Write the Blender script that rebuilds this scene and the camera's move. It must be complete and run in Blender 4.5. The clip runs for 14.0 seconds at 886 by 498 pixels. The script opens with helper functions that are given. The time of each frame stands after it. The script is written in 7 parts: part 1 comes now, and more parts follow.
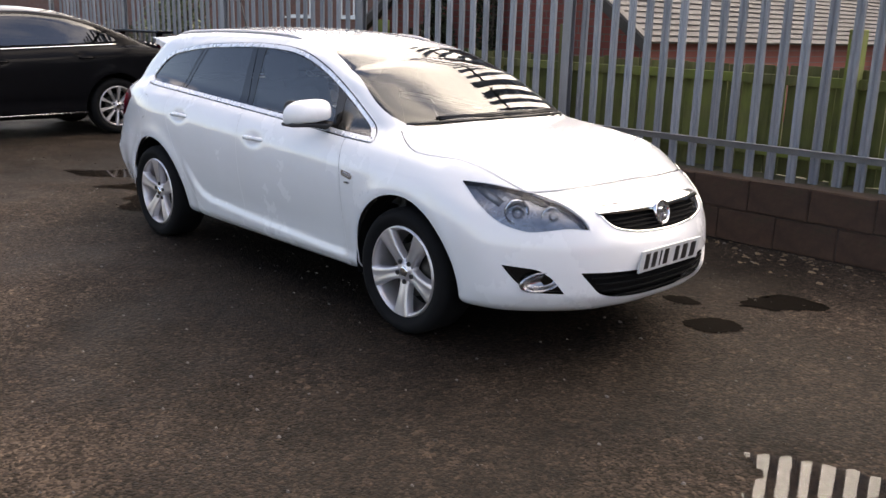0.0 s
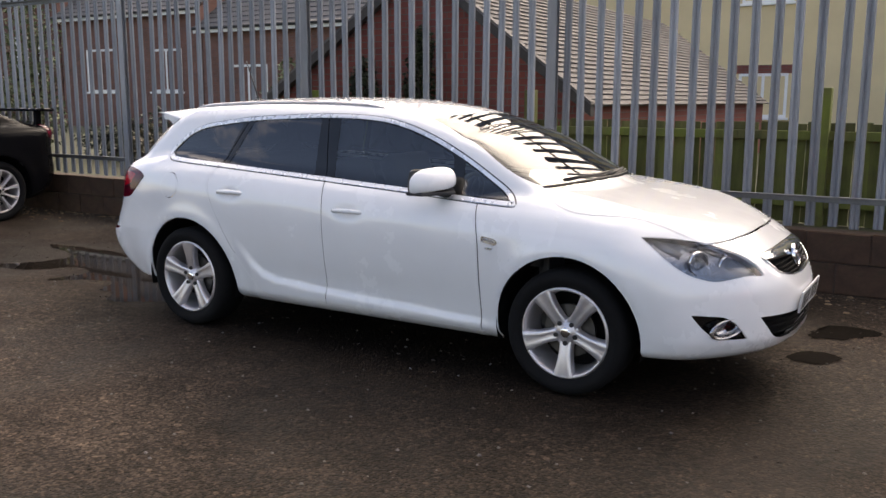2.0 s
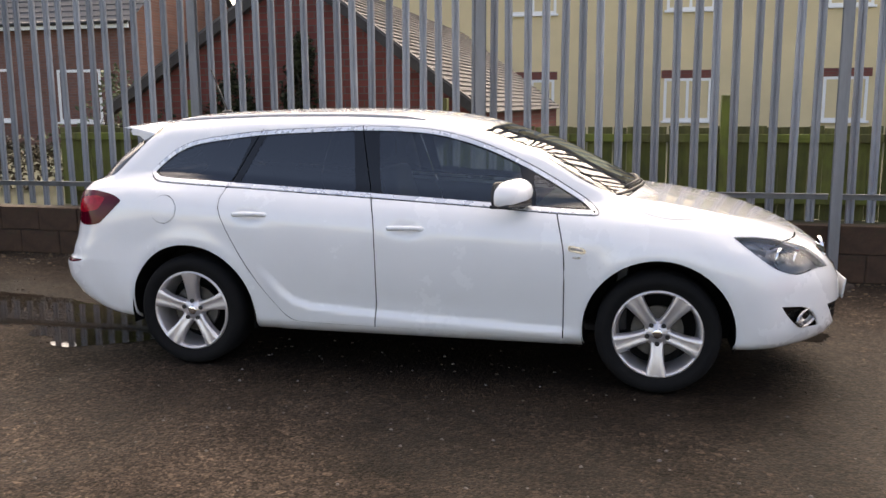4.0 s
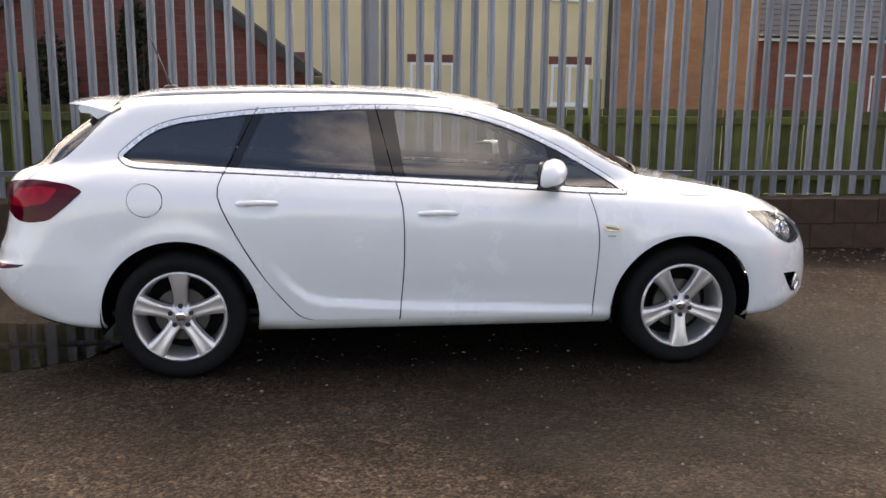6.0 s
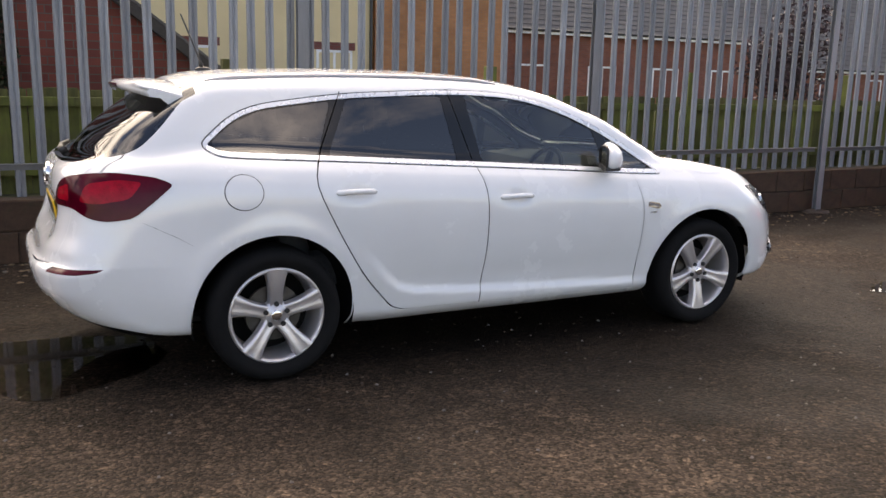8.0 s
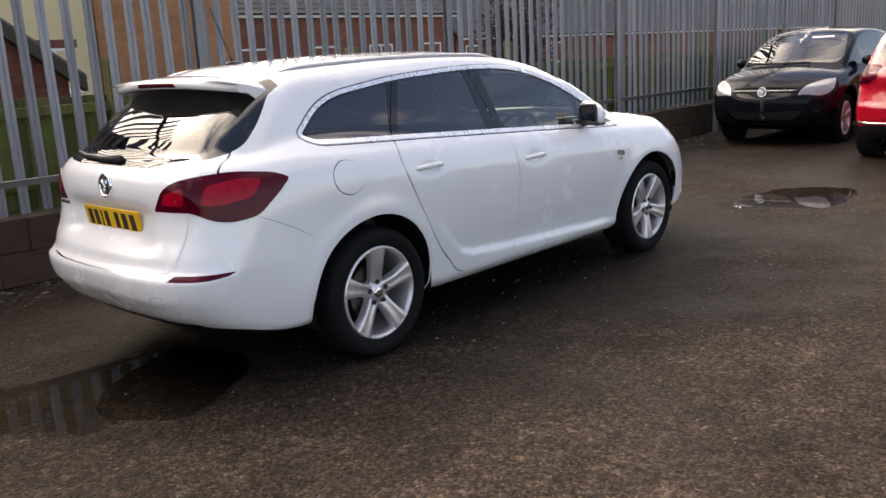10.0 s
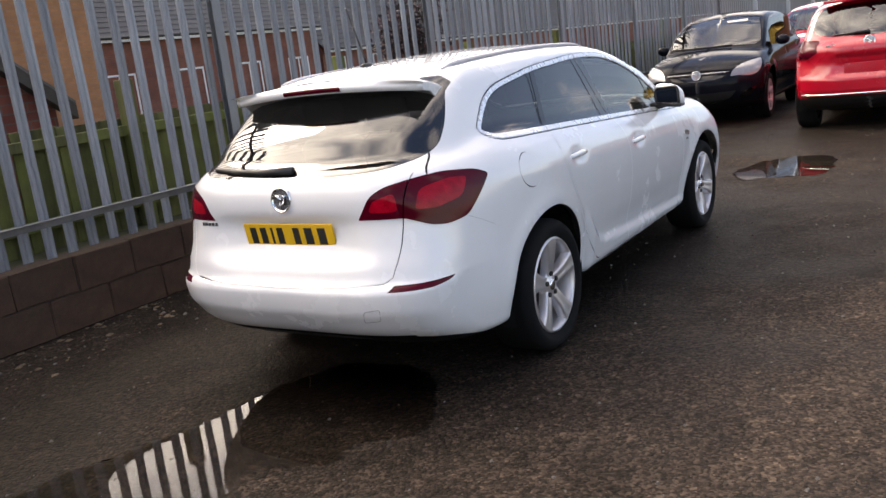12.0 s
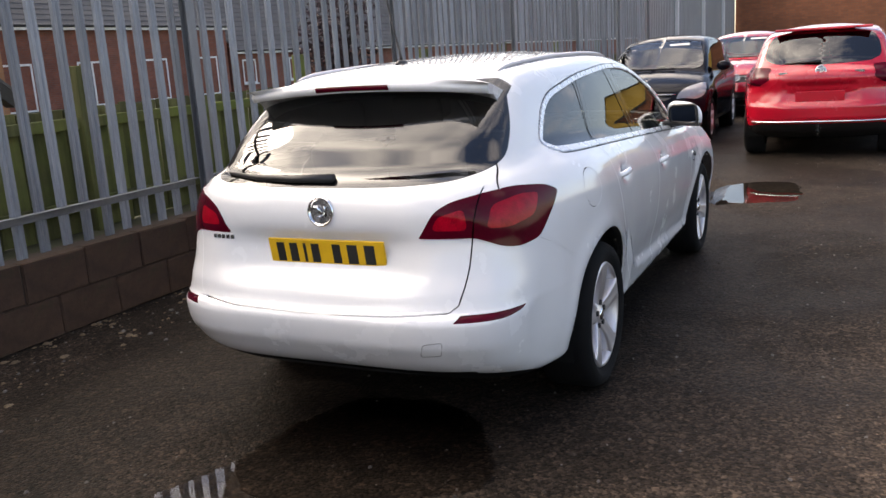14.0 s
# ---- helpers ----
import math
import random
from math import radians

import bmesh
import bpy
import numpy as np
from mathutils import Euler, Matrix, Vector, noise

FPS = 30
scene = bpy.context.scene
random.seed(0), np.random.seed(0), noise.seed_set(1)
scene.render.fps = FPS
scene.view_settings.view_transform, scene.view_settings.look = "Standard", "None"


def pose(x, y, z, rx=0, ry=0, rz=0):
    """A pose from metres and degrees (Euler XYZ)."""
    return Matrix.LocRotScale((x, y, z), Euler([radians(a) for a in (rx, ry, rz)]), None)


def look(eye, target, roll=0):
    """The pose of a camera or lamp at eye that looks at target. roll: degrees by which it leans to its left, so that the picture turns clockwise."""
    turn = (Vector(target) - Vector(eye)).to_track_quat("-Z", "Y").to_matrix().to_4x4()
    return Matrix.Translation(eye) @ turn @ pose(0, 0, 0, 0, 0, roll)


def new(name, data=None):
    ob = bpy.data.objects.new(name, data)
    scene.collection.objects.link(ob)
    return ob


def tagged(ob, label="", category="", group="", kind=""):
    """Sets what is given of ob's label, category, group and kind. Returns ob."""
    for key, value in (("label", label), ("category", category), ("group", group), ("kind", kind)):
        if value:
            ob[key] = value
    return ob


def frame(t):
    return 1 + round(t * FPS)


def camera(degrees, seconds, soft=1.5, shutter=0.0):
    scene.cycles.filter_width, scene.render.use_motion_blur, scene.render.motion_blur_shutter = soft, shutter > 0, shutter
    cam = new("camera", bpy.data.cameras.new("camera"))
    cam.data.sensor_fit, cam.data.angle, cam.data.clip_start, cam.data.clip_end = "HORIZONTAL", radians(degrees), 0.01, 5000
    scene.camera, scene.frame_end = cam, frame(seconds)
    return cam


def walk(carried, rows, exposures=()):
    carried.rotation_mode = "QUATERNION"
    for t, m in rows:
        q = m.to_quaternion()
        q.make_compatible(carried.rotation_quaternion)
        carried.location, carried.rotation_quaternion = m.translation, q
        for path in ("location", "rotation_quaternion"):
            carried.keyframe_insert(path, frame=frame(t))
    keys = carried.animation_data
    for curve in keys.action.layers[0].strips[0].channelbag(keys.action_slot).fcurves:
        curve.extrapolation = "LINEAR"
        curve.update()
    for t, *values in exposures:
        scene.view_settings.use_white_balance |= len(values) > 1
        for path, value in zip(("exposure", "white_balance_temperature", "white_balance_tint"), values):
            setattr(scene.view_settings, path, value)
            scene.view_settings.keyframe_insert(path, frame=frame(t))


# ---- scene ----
cam = camera(54.2, 14.0)
PATH = [
    (0, (4.514, -3.649, 1.542), (3.124, -2.301, 1.042), 1.6),
    (0.5, (4.154, -3.9, 1.543), (2.794, -2.511, 1.073), 2.0),
    (1, (3.782, -4.265, 1.53), (2.523, -2.761, 1.139), 1.0),
    (1.5, (3.409, -4.544, 1.488), (2.239, -2.963, 1.121), -0.2),
    (2, (3.016, -4.801, 1.489), (1.994, -3.116, 1.149), 0.2),
    (2.5, (2.619, -5.095, 1.469), (1.758, -3.325, 1.113), -0.3),
    (3, (2.17, -5.201, 1.487), (1.398, -3.391, 1.128), -0.5),
    (3.5, (1.719, -5.285, 1.458), (1.085, -3.414, 1.143), 0.5),
    (4, (1.231, -5.404, 1.523), (0.791, -3.481, 1.194), -0.3),
    (6.5, (-1.076, -5.215, 1.471), (-0.655, -3.295, 1.1), 0.8),
    (7, (-1.575, -5.118, 1.451), (-1.013, -3.236, 1.074), 0.7),
    (7.5, (-2.021, -4.957, 1.482), (-1.34, -3.122, 1.071), 1.7),
    (8, (-2.491, -4.782, 1.463), (-1.588, -3.04, 1.077), 1.4),
    (10.5, (-4.519, -3.662, 1.461), (-3.024, -2.416, 1.0), -5.0),
    (11, (-4.781, -3.358, 1.454), (-3.22, -2.199, 0.983), -6.6),
    (11.5, (-4.937, -2.996, 1.49), (-3.303, -1.938, 1.032), -6.1),
    (12, (-5.077, -2.651, 1.497), (-3.439, -1.59, 1.058), -6.9),
    (12.5, (-5.046, -2.308, 1.47), (-3.372, -1.285, 1.077), -5.8),
    (13, (-4.996, -2.047, 1.477), (-3.251, -1.137, 1.118), -3.1),
    (13.5, (-5.0, -1.88, 1.488), (-3.227, -1.053, 1.071), -4.6),
    (14, (-4.994, -1.839, 1.5), (-3.235, -0.991, 1.065), -3.6),
]
walk(cam, [(t, look(eye, target, roll)) for t, eye, target, roll in PATH],
     exposures=[(0.0, 0.34, 7700, 21), (1.5, 0.15, 7900, 21), (2.5, 0.25, 8000, 22), (4.0, 0.46, 8200, 22), (8.0, 0.38, 8250, 22), (10.5, 0.23, 7900, 21), (11.5, 0.34, 7850, 21), (14.0, 0.27, 7650, 20)])

# ---- world, sun, exposure ----
world = bpy.data.worlds.new("sky")
scene.world = world
world.use_nodes = True
SUN_EL, SUN_AZ = radians(40), radians(80)   # azimuth from +x towards +y


def build_sky(w):
    nt = w.node_tree
    nt.nodes.clear()
    out = nt.nodes.new("ShaderNodeOutputWorld")
    bg = nt.nodes.new("ShaderNodeBackground")
    sky = nt.nodes.new("ShaderNodeTexSky")
    sky.sky_type = "NISHITA"
    sky.sun_disc = False
    sky.sun_elevation = SUN_EL
    sky.sun_rotation = radians(90) - SUN_AZ
    sky.air_density, sky.dust_density, sky.ozone_density = 1.0, 0.9, 1.8
    coord = nt.nodes.new("ShaderNodeTexCoord")
    sep = nt.nodes.new("ShaderNodeSeparateXYZ")
    nt.links.new(coord.outputs["Generated"], sep.inputs[0])
    # clouds lie on a flat layer: divide the direction by its height
    add = nt.nodes.new("ShaderNodeMath"); add.operation = "ADD"; add.inputs[1].default_value = 0.18
    absz = nt.nodes.new("ShaderNodeMath"); absz.operation = "ABSOLUTE"
    nt.links.new(sep.outputs[2], absz.inputs[0]); nt.links.new(absz.outputs[0], add.inputs[0])
    div = nt.nodes.new("ShaderNodeVectorMath"); div.operation = "DIVIDE"
    comb = nt.nodes.new("ShaderNodeCombineXYZ")
    for k in range(3):
        nt.links.new(add.outputs[0], comb.inputs[k])
    nt.links.new(coord.outputs["Generated"], div.inputs[0]); nt.links.new(comb.outputs[0], div.inputs[1])
    noi = nt.nodes.new("ShaderNodeTexNoise")
    noi.inputs["Scale"].default_value, noi.inputs["Detail"].default_value, noi.inputs["Roughness"].default_value = 1.3, 7, 0.6
    noi.inputs["Distortion"].default_value = 0.5
    nt.links.new(div.outputs[0], noi.inputs["Vector"])
    ramp = nt.nodes.new("ShaderNodeValToRGB")
    ramp.color_ramp.elements[0].position, ramp.color_ramp.elements[1].position = 0.38, 0.58
    # the cloud bank thins out to both ends and on the side away from the sun
    flat = nt.nodes.new("ShaderNodeSeparateXYZ")
    nt.links.new(div.outputs[0], flat.inputs[0])
    lim = nt.nodes.new("ShaderNodeClamp"); lim.inputs["Min"].default_value, lim.inputs["Max"].default_value = -1.3, 0.8
    ends = nt.nodes.new("ShaderNodeMath"); ends.operation = "ABSOLUTE"
    nt.links.new(flat.outputs[0], ends.inputs[0])
    away = nt.nodes.new("ShaderNodeMath"); away.operation = "MULTIPLY_ADD"; away.inputs[1].default_value = -0.45
    nt.links.new(ends.outputs[0], away.inputs[0]); nt.links.new(flat.outputs[1], away.inputs[2])
    nt.links.new(away.outputs[0], lim.inputs["Value"])
    thin = nt.nodes.new("ShaderNodeMath"); thin.operation = "MULTIPLY_ADD"; thin.inputs[1].default_value = 0.155
    nt.links.new(lim.outputs[0], thin.inputs[0]); nt.links.new(noi.outputs["Fac"], thin.inputs[2])
    nt.links.new(thin.outputs[0], ramp.inputs[0])
    haze = nt.nodes.new("ShaderNodeVectorMath"); haze.operation = "SCALE"; haze.inputs["Scale"].default_value = 2.7
    nt.links.new(sky.outputs[0], haze.inputs[0])
    noi2 = nt.nodes.new("ShaderNodeTexNoise")
    noi2.inputs["Scale"].default_value, noi2.inputs["Detail"].default_value = 1.7, 5
    nt.links.new(div.outputs[0], noi2.inputs["Vector"])
    grey = nt.nodes.new("ShaderNodeValToRGB")
    grey.color_ramp.elements[0].position, grey.color_ramp.elements[1].position = 0.35, 0.62
    grey.color_ramp.elements[0].color = (9.0, 9.4, 10.2, 1)
    grey.color_ramp.elements[1].color = (23.0, 23.4, 23.8, 1)
    nt.links.new(noi2.outputs["Fac"], grey.inputs[0])
    mix = nt.nodes.new("ShaderNodeMix"); mix.data_type = "RGBA"
    nt.links.new(ramp.outputs[0], mix.inputs["Factor"])
    # thin cloud glows round the sun behind it
    dot = nt.nodes.new("ShaderNodeVectorMath"); dot.operation = "DOT_PRODUCT"
    nt.links.new(coord.outputs["Generated"], dot.inputs[0])
    dot.inputs[1].default_value = (math.cos(SUN_AZ) * math.cos(SUN_EL), math.sin(SUN_AZ) * math.cos(SUN_EL), math.sin(SUN_EL))
    glow = nt.nodes.new("ShaderNodeMapRange")
    glow.inputs["From Min"].default_value, glow.inputs["From Max"].default_value = 0.0, 1.0
    glow.inputs["To Min"].default_value, glow.inputs["To Max"].default_value = 1.0, 3.6
    nt.links.new(dot.outputs["Value"], glow.inputs["Value"])
    lit = nt.nodes.new("ShaderNodeVectorMath"); lit.operation = "SCALE"
    warm = nt.nodes.new("ShaderNodeMix"); warm.data_type = "RGBA"; warm.blend_type = "MULTIPLY"
    warmth = nt.nodes.new("ShaderNodeMapRange")
    warmth.inputs["From Min"].default_value, warmth.inputs["From Max"].default_value = 0.2, 0.8
    nt.links.new(dot.outputs["Value"], warmth.inputs["Value"]); nt.links.new(warmth.outputs[0], warm.inputs["Factor"])
    nt.links.new(grey.outputs[0], warm.inputs["A"])
    warm.inputs["B"].default_value = (1.0, 0.985, 0.89, 1)
    nt.links.new(warm.outputs["Result"], lit.inputs[0]); nt.links.new(glow.outputs[0], lit.inputs["Scale"])
    nt.links.new(haze.outputs[0], mix.inputs["A"]); nt.links.new(lit.outputs[0], mix.inputs["B"])
    nt.links.new(mix.outputs["Result"], bg.inputs["Color"])
    bg.inputs["Strength"].default_value = 0.095
    nt.links.new(bg.outputs[0], out.inputs[0])


build_sky(world)
sun_data = bpy.data.lights.new("sun", "SUN")
sun_data.energy, sun_data.angle, sun_data.color = 1.1, radians(20), (1.0, 0.95, 0.88)
sun = new("sun", sun_data)
sun.matrix_world = look((math.cos(SUN_AZ) * math.cos(SUN_EL) * 30, math.sin(SUN_AZ) * math.cos(SUN_EL) * 30, math.sin(SUN_EL) * 30), (0, 0, 0))


# ---- materials ----
def material(name):
    m = bpy.data.materials.new(name)
    m.use_nodes = True
    nt = m.node_tree
    return m, nt, nt.nodes["Principled BSDF"]


def node(nt, kind, **inputs):
    n = nt.nodes.new(kind)
    for k, v in inputs.items():
        n.inputs[k.replace("_", " ")].default_value = v
    return n


def object_coords(nt):
    return nt.nodes.new("ShaderNodeTexCoord").outputs["Object"]


def ramp_of(nt, source, stops):
    r = nt.nodes.new("ShaderNodeValToRGB")
    els = r.color_ramp.elements
    while len(els) < len(stops):
        els.new(0.5)
    for e, (p, c) in zip(els, stops):
        e.position = p
        e.color = (*c, 1) if not isinstance(c, float) else (c, c, c, 1)
    nt.links.new(source, r.inputs[0])
    return r.outputs[0]


def noise_of(nt, scale, detail=4, rough=0.55, coords=None):
    n = node(nt, "ShaderNodeTexNoise", Scale=scale, Detail=detail, Roughness=rough)
    nt.links.new(coords or object_coords(nt), n.inputs["Vector"])
    return n.outputs["Fac"]


def mixed(nt, fac, a, b, how="MIX"):
    m = nt.nodes.new("ShaderNodeMix")
    m.data_type, m.blend_type = "RGBA", how
    for sock, v in (("Factor", fac), ("A", a), ("B", b)):
        if isinstance(v, bpy.types.NodeSocket):
            nt.links.new(v, m.inputs[sock])
        elif sock == "Factor":
            m.inputs[sock].default_value = v
        else:
            m.inputs[sock].default_value = (*v, 1)
    return m.outputs["Result"]


def bumped(nt, bsdf, height, strength, distance):
    b = node(nt, "ShaderNodeBump", Strength=strength, Distance=distance)
    nt.links.new(height, b.inputs["Height"])
    nt.links.new(b.outputs[0], bsdf.inputs["Normal"])


def plain(name, colour, rough=0.5, metal=0.0, vary=0.12, scale=8.0, coat=0.0, bump=0.0, bump_scale=60.0, spec=0.5):
    """A material whose colour and gloss vary a little at two scales."""
    m, nt, b = material(name)
    co = object_coords(nt)
    fac = noise_of(nt, scale, 5, 0.6, co)
    fine = noise_of(nt, scale * 9, 3, 0.6, co)
    dark = tuple(c * (1 - vary) for c in colour)
    light = tuple(min(1, c * (1 + vary)) for c in colour)
    base = ramp_of(nt, fac, [(0.3, dark), (0.7, light)])
    base = mixed(nt, vary * 0.8, base, ramp_of(nt, fine, [(0.35, dark), (0.65, light)]))
    nt.links.new(base, b.inputs["Base Color"])
    nt.links.new(ramp_of(nt, fac, [(0.2, max(0.0, rough - 0.08)), (0.8, min(1.0, rough + 0.08))]), b.inputs["Roughness"])
    b.inputs["Metallic"].default_value = metal
    b.inputs["Specular IOR Level"].default_value = spec
    b.inputs["Coat Weight"].default_value = coat
    b.inputs["Coat Roughness"].default_value = 0.03
    if bump:
        bumped(nt, b, noise_of(nt, bump_scale, 4, 0.6, co), bump, 0.004)
    return m


def glass_material(name, tint, rough=0.0, ior=1.8):
    m, nt, b = material(name)
    nt.nodes.remove(b)
    tr = node(nt, "ShaderNodeBsdfTransparent")
    tr.inputs[0].default_value = (*tint, 1)
    gl = node(nt, "ShaderNodeBsdfGlossy", Roughness=rough)
    fr = node(nt, "ShaderNodeFresnel", IOR=ior)
    mx = nt.nodes.new("ShaderNodeMixShader")
    nt.links.new(fr.outputs[0], mx.inputs[0]); nt.links.new(tr.outputs[0], mx.inputs[1]); nt.links.new(gl.outputs[0], mx.inputs[2])
    nt.links.new(mx.outputs[0], nt.nodes["Material Output"].inputs[0])
    return m


M_WHITE = plain("white_paint", (0.78, 0.785, 0.80), 0.25, 0, 0.02, 3, coat=1.0)
M_GLASS = glass_material("window_glass", (0.70, 0.78, 0.74), 0.0, 2.05)
M_PRIVACY = glass_material("dark_side_glass", (0.10, 0.11, 0.12), 0.0, 2.05)
M_TINT = glass_material("privacy_glass", (0.14, 0.15, 0.16), 0.0, 2.0)
M_SCREEN = glass_material("windscreen_glass", (0.56, 0.64, 0.58))
M_CHROME = plain("chrome", (0.86, 0.86, 0.87), 0.10, 1.0, 0.03, 12)
M_TRIM = plain("bright_trim", (0.86, 0.86, 0.87), 0.28, 0.55, 0.03, 12)
M_ALLOY = plain("silver_alloy", (0.66, 0.625, 0.63), 0.36, 0.72, 0.05, 14)
M_TYRE = plain("tyre_rubber", (0.008, 0.008, 0.0085), 0.88, 0, 0.3, 20, bump=0.3, spec=0.15)
M_BLACK = plain("black_plastic", (0.016, 0.016, 0.017), 0.45, 0, 0.3, 30, bump=0.15, bump_scale=250)
M_GLOSSBLACK = plain("satin_black_trim", (0.006, 0.006, 0.006), 0.07, 0, 0.1, 8, spec=0.55)
M_WELL = plain("wheel_well_liner", (0.008, 0.008, 0.008), 0.9, 0, 0.3, 12, spec=0.1)
M_INTERIOR = plain("dark_interior_trim", (0.035, 0.035, 0.037), 0.7, 0, 0.25, 15, bump=0.2)
M_SEAT = plain("seat_cloth", (0.045, 0.046, 0.05), 0.85, 0, 0.3, 40, bump=0.4, bump_scale=300)
M_REDLENS = plain("red_lamp_lens", (0.07, 0.001, 0.008), 0.05, 0, 0.25, 10, spec=0.18)
M_REDELEMENT = plain("red_lamp_element", (0.33, 0.003, 0.014), 0.06, 0, 0.5, 26, spec=0.2)
M_PALELENS = plain("pale_lamp_lens", (0.30, 0.30, 0.31), 0.12, 0.3, 0.15, 14, coat=1.0)
M_HOUSING = plain("lamp_housing", (0.32, 0.325, 0.345), 0.24, 0.6, 0.6, 9)
M_MIRROR = plain("mirror_glass", (0.22, 0.225, 0.235), 0.02, 1.0, 0.01, 4)
M_DISC = plain("brake_disc_steel", (0.09, 0.085, 0.08), 0.45, 0.8, 0.2, 25)
M_GREYCHROME = plain("dull_chrome", (0.35, 0.35, 0.36), 0.25, 0.9, 0.1, 20)
M_GREYLINE = plain("shut_line", (0.25, 0.25, 0.25), 0.6, 0, 0.1, 20)
M_PLATEW = plain("white_plate", (0.55, 0.56, 0.57), 0.35, 0, 0.08, 8)
M_PLATEY = plain("yellow_plate", (0.72, 0.42, 0.02), 0.35, 0, 0.08, 8)
M_INK = plain("plate_ink", (0.02, 0.02, 0.02), 0.4, 0, 0.2, 8)
M_LENS = glass_material("clear_lens", (0.90, 0.92, 0.94), 0.0, 1.62)
M_RAIL = plain("dull_galvanised_rail", (0.16, 0.17, 0.18), 0.6, 0.5, 0.25, 7, bump=0.1)


# ---- geometry helpers ----
def mesh_of(bm, name, mat=None, smooth=False):
    me = bpy.data.meshes.new(name)
    bm.to_mesh(me)
    bm.free()
    if mat:
        me.materials.append(mat)
    if smooth:
        me.shade_smooth()
    return me


def part(name, bm, mat, parent=None, label="", smooth=False, at=None):
    ob = new(name, mesh_of(bm, name, mat, smooth))
    if parent is not None:
        ob.parent = parent
    if at is not None:
        ob.matrix_basis = at
    if label:
        tagged(ob, label)
    return ob


def empty(name, m=None):
    ob = new(name)
    ob.empty_display_size = 0.1
    if m is not None:
        ob.matrix_basis = m
    return ob


def add_box(bm, lo, hi, bevel=0.0, m=None):
    """A box from corner to corner, with bevelled edges if asked."""
    c = [(a + b) / 2 for a, b in zip(lo, hi)]
    s = [abs(b - a) for a, b in zip(lo, hi)]
    r = bmesh.ops.create_cube(bm, size=1, matrix=(m or Matrix()) @ Matrix.LocRotScale(c, None, s))
    if bevel:
        edges = list({e for v in r["verts"] for e in v.link_edges})
        bmesh.ops.bevel(bm, geom=edges, offset=bevel, segments=2, affect="EDGES", profile=0.5, clamp_overlap=True)


def box_bm(lo, hi, bevel=0.0):
    bm = bmesh.new()
    add_box(bm, lo, hi, bevel)
    return bm


def add_tube(bm, points, radius, sides=8, closed=False):
    """A round bar along points; radius may be a number or one for each point."""
    pts = [Vector(p) for p in points]
    n = len(pts)
    radii = radius if isinstance(radius, (list, tuple)) else [radius] * n
    rings = []
    up = Vector((0, 0, 1))
    for i, p in enumerate(pts):
        if closed:
            d = pts[(i + 1) % n] - pts[i - 1]
        else:
            d = pts[min(i + 1, n - 1)] - pts[max(i - 1, 0)]
        d.normalize()
        ref = up if abs(d.dot(up)) < 0.95 else Vector((1, 0, 0))
        a = d.cross(ref).normalized()
        b = a.cross(d).normalized()
        rings.append([bm.verts.new(p + radii[i] * (math.cos(2 * math.pi * k / sides) * a + math.sin(2 * math.pi * k / sides) * b)) for k in range(sides)])
    for i in range(n if closed else n - 1):
        r0, r1 = rings[i], rings[(i + 1) % n]
        for k in range(sides):
            bm.faces.new((r0[k], r0[(k + 1) % sides], r1[(k + 1) % sides], r1[k]))
    if not closed:
        bm.faces.new(rings[0][::-1])
        bm.faces.new(rings[-1])


def add_lathe(bm, profile, sides=48, axis="Y", close=False):
    """Turns (radius, along) points round the axis."""
    rings = []
    for r, a in profile:
        ring = []
        for k in range(sides):
            t = 2 * math.pi * k / sides
            c, s = r * math.cos(t), r * math.sin(t)
            ring.append(bm.verts.new({"Y": (c, a, s), "Z": (c, s, a), "X": (a, c, s)}[axis]))
        rings.append(ring)
    for i in range(len(rings) if close else len(rings) - 1):
        r0, r1 = rings[i], rings[(i + 1) % len(rings)]
        for k in range(sides):
            bm.faces.new((r0[k], r0[(k + 1) % sides], r1[(k + 1) % sides], r1[k]))
    bmesh.ops.recalc_face_normals(bm, faces=bm.faces[:])


def prism(bm, outline, depth, m=None):
    """A flat outline (x, z) pushed from y = 0 to y = depth."""
    m = m or Matrix()
    a = [bm.verts.new(m @ Vector((x, 0, z))) for x, z in outline]
    b = [bm.verts.new(m @ Vector((x, depth, z))) for x, z in outline]
    n = len(outline)
    fs = [bm.faces.new(a), bm.faces.new(b[::-1])]
    for k in range(n):
        fs.append(bm.faces.new((a[k], b[k], b[(k + 1) % n], a[(k + 1) % n])))
    bmesh.ops.recalc_face_normals(bm, faces=fs)


def spline(points, steps=6, closed=True):
    """A smooth curve through 2D or 3D points (Catmull-Rom)."""
    P = [Vector(p) for p in points]
    n = len(P)
    out = []
    for i in range(n if closed else n - 1):
        if closed:
            p0, p1, p2, p3 = P[i - 1], P[i], P[(i + 1) % n], P[(i + 2) % n]
        else:
            p0, p1, p2, p3 = P[max(i - 1, 0)], P[i], P[i + 1], P[min(i + 2, n - 1)]
        for k in range(steps):
            t = k / steps
            out.append(0.5 * ((2 * p1) + (p2 - p0) * t + (2 * p0 - 5 * p1 + 4 * p2 - p3) * t * t + (3 * p1 - p0 - 3 * p2 + p3) * t ** 3))
    if not closed:
        out.append(P[-1])
    return [tuple(p) for p in out]


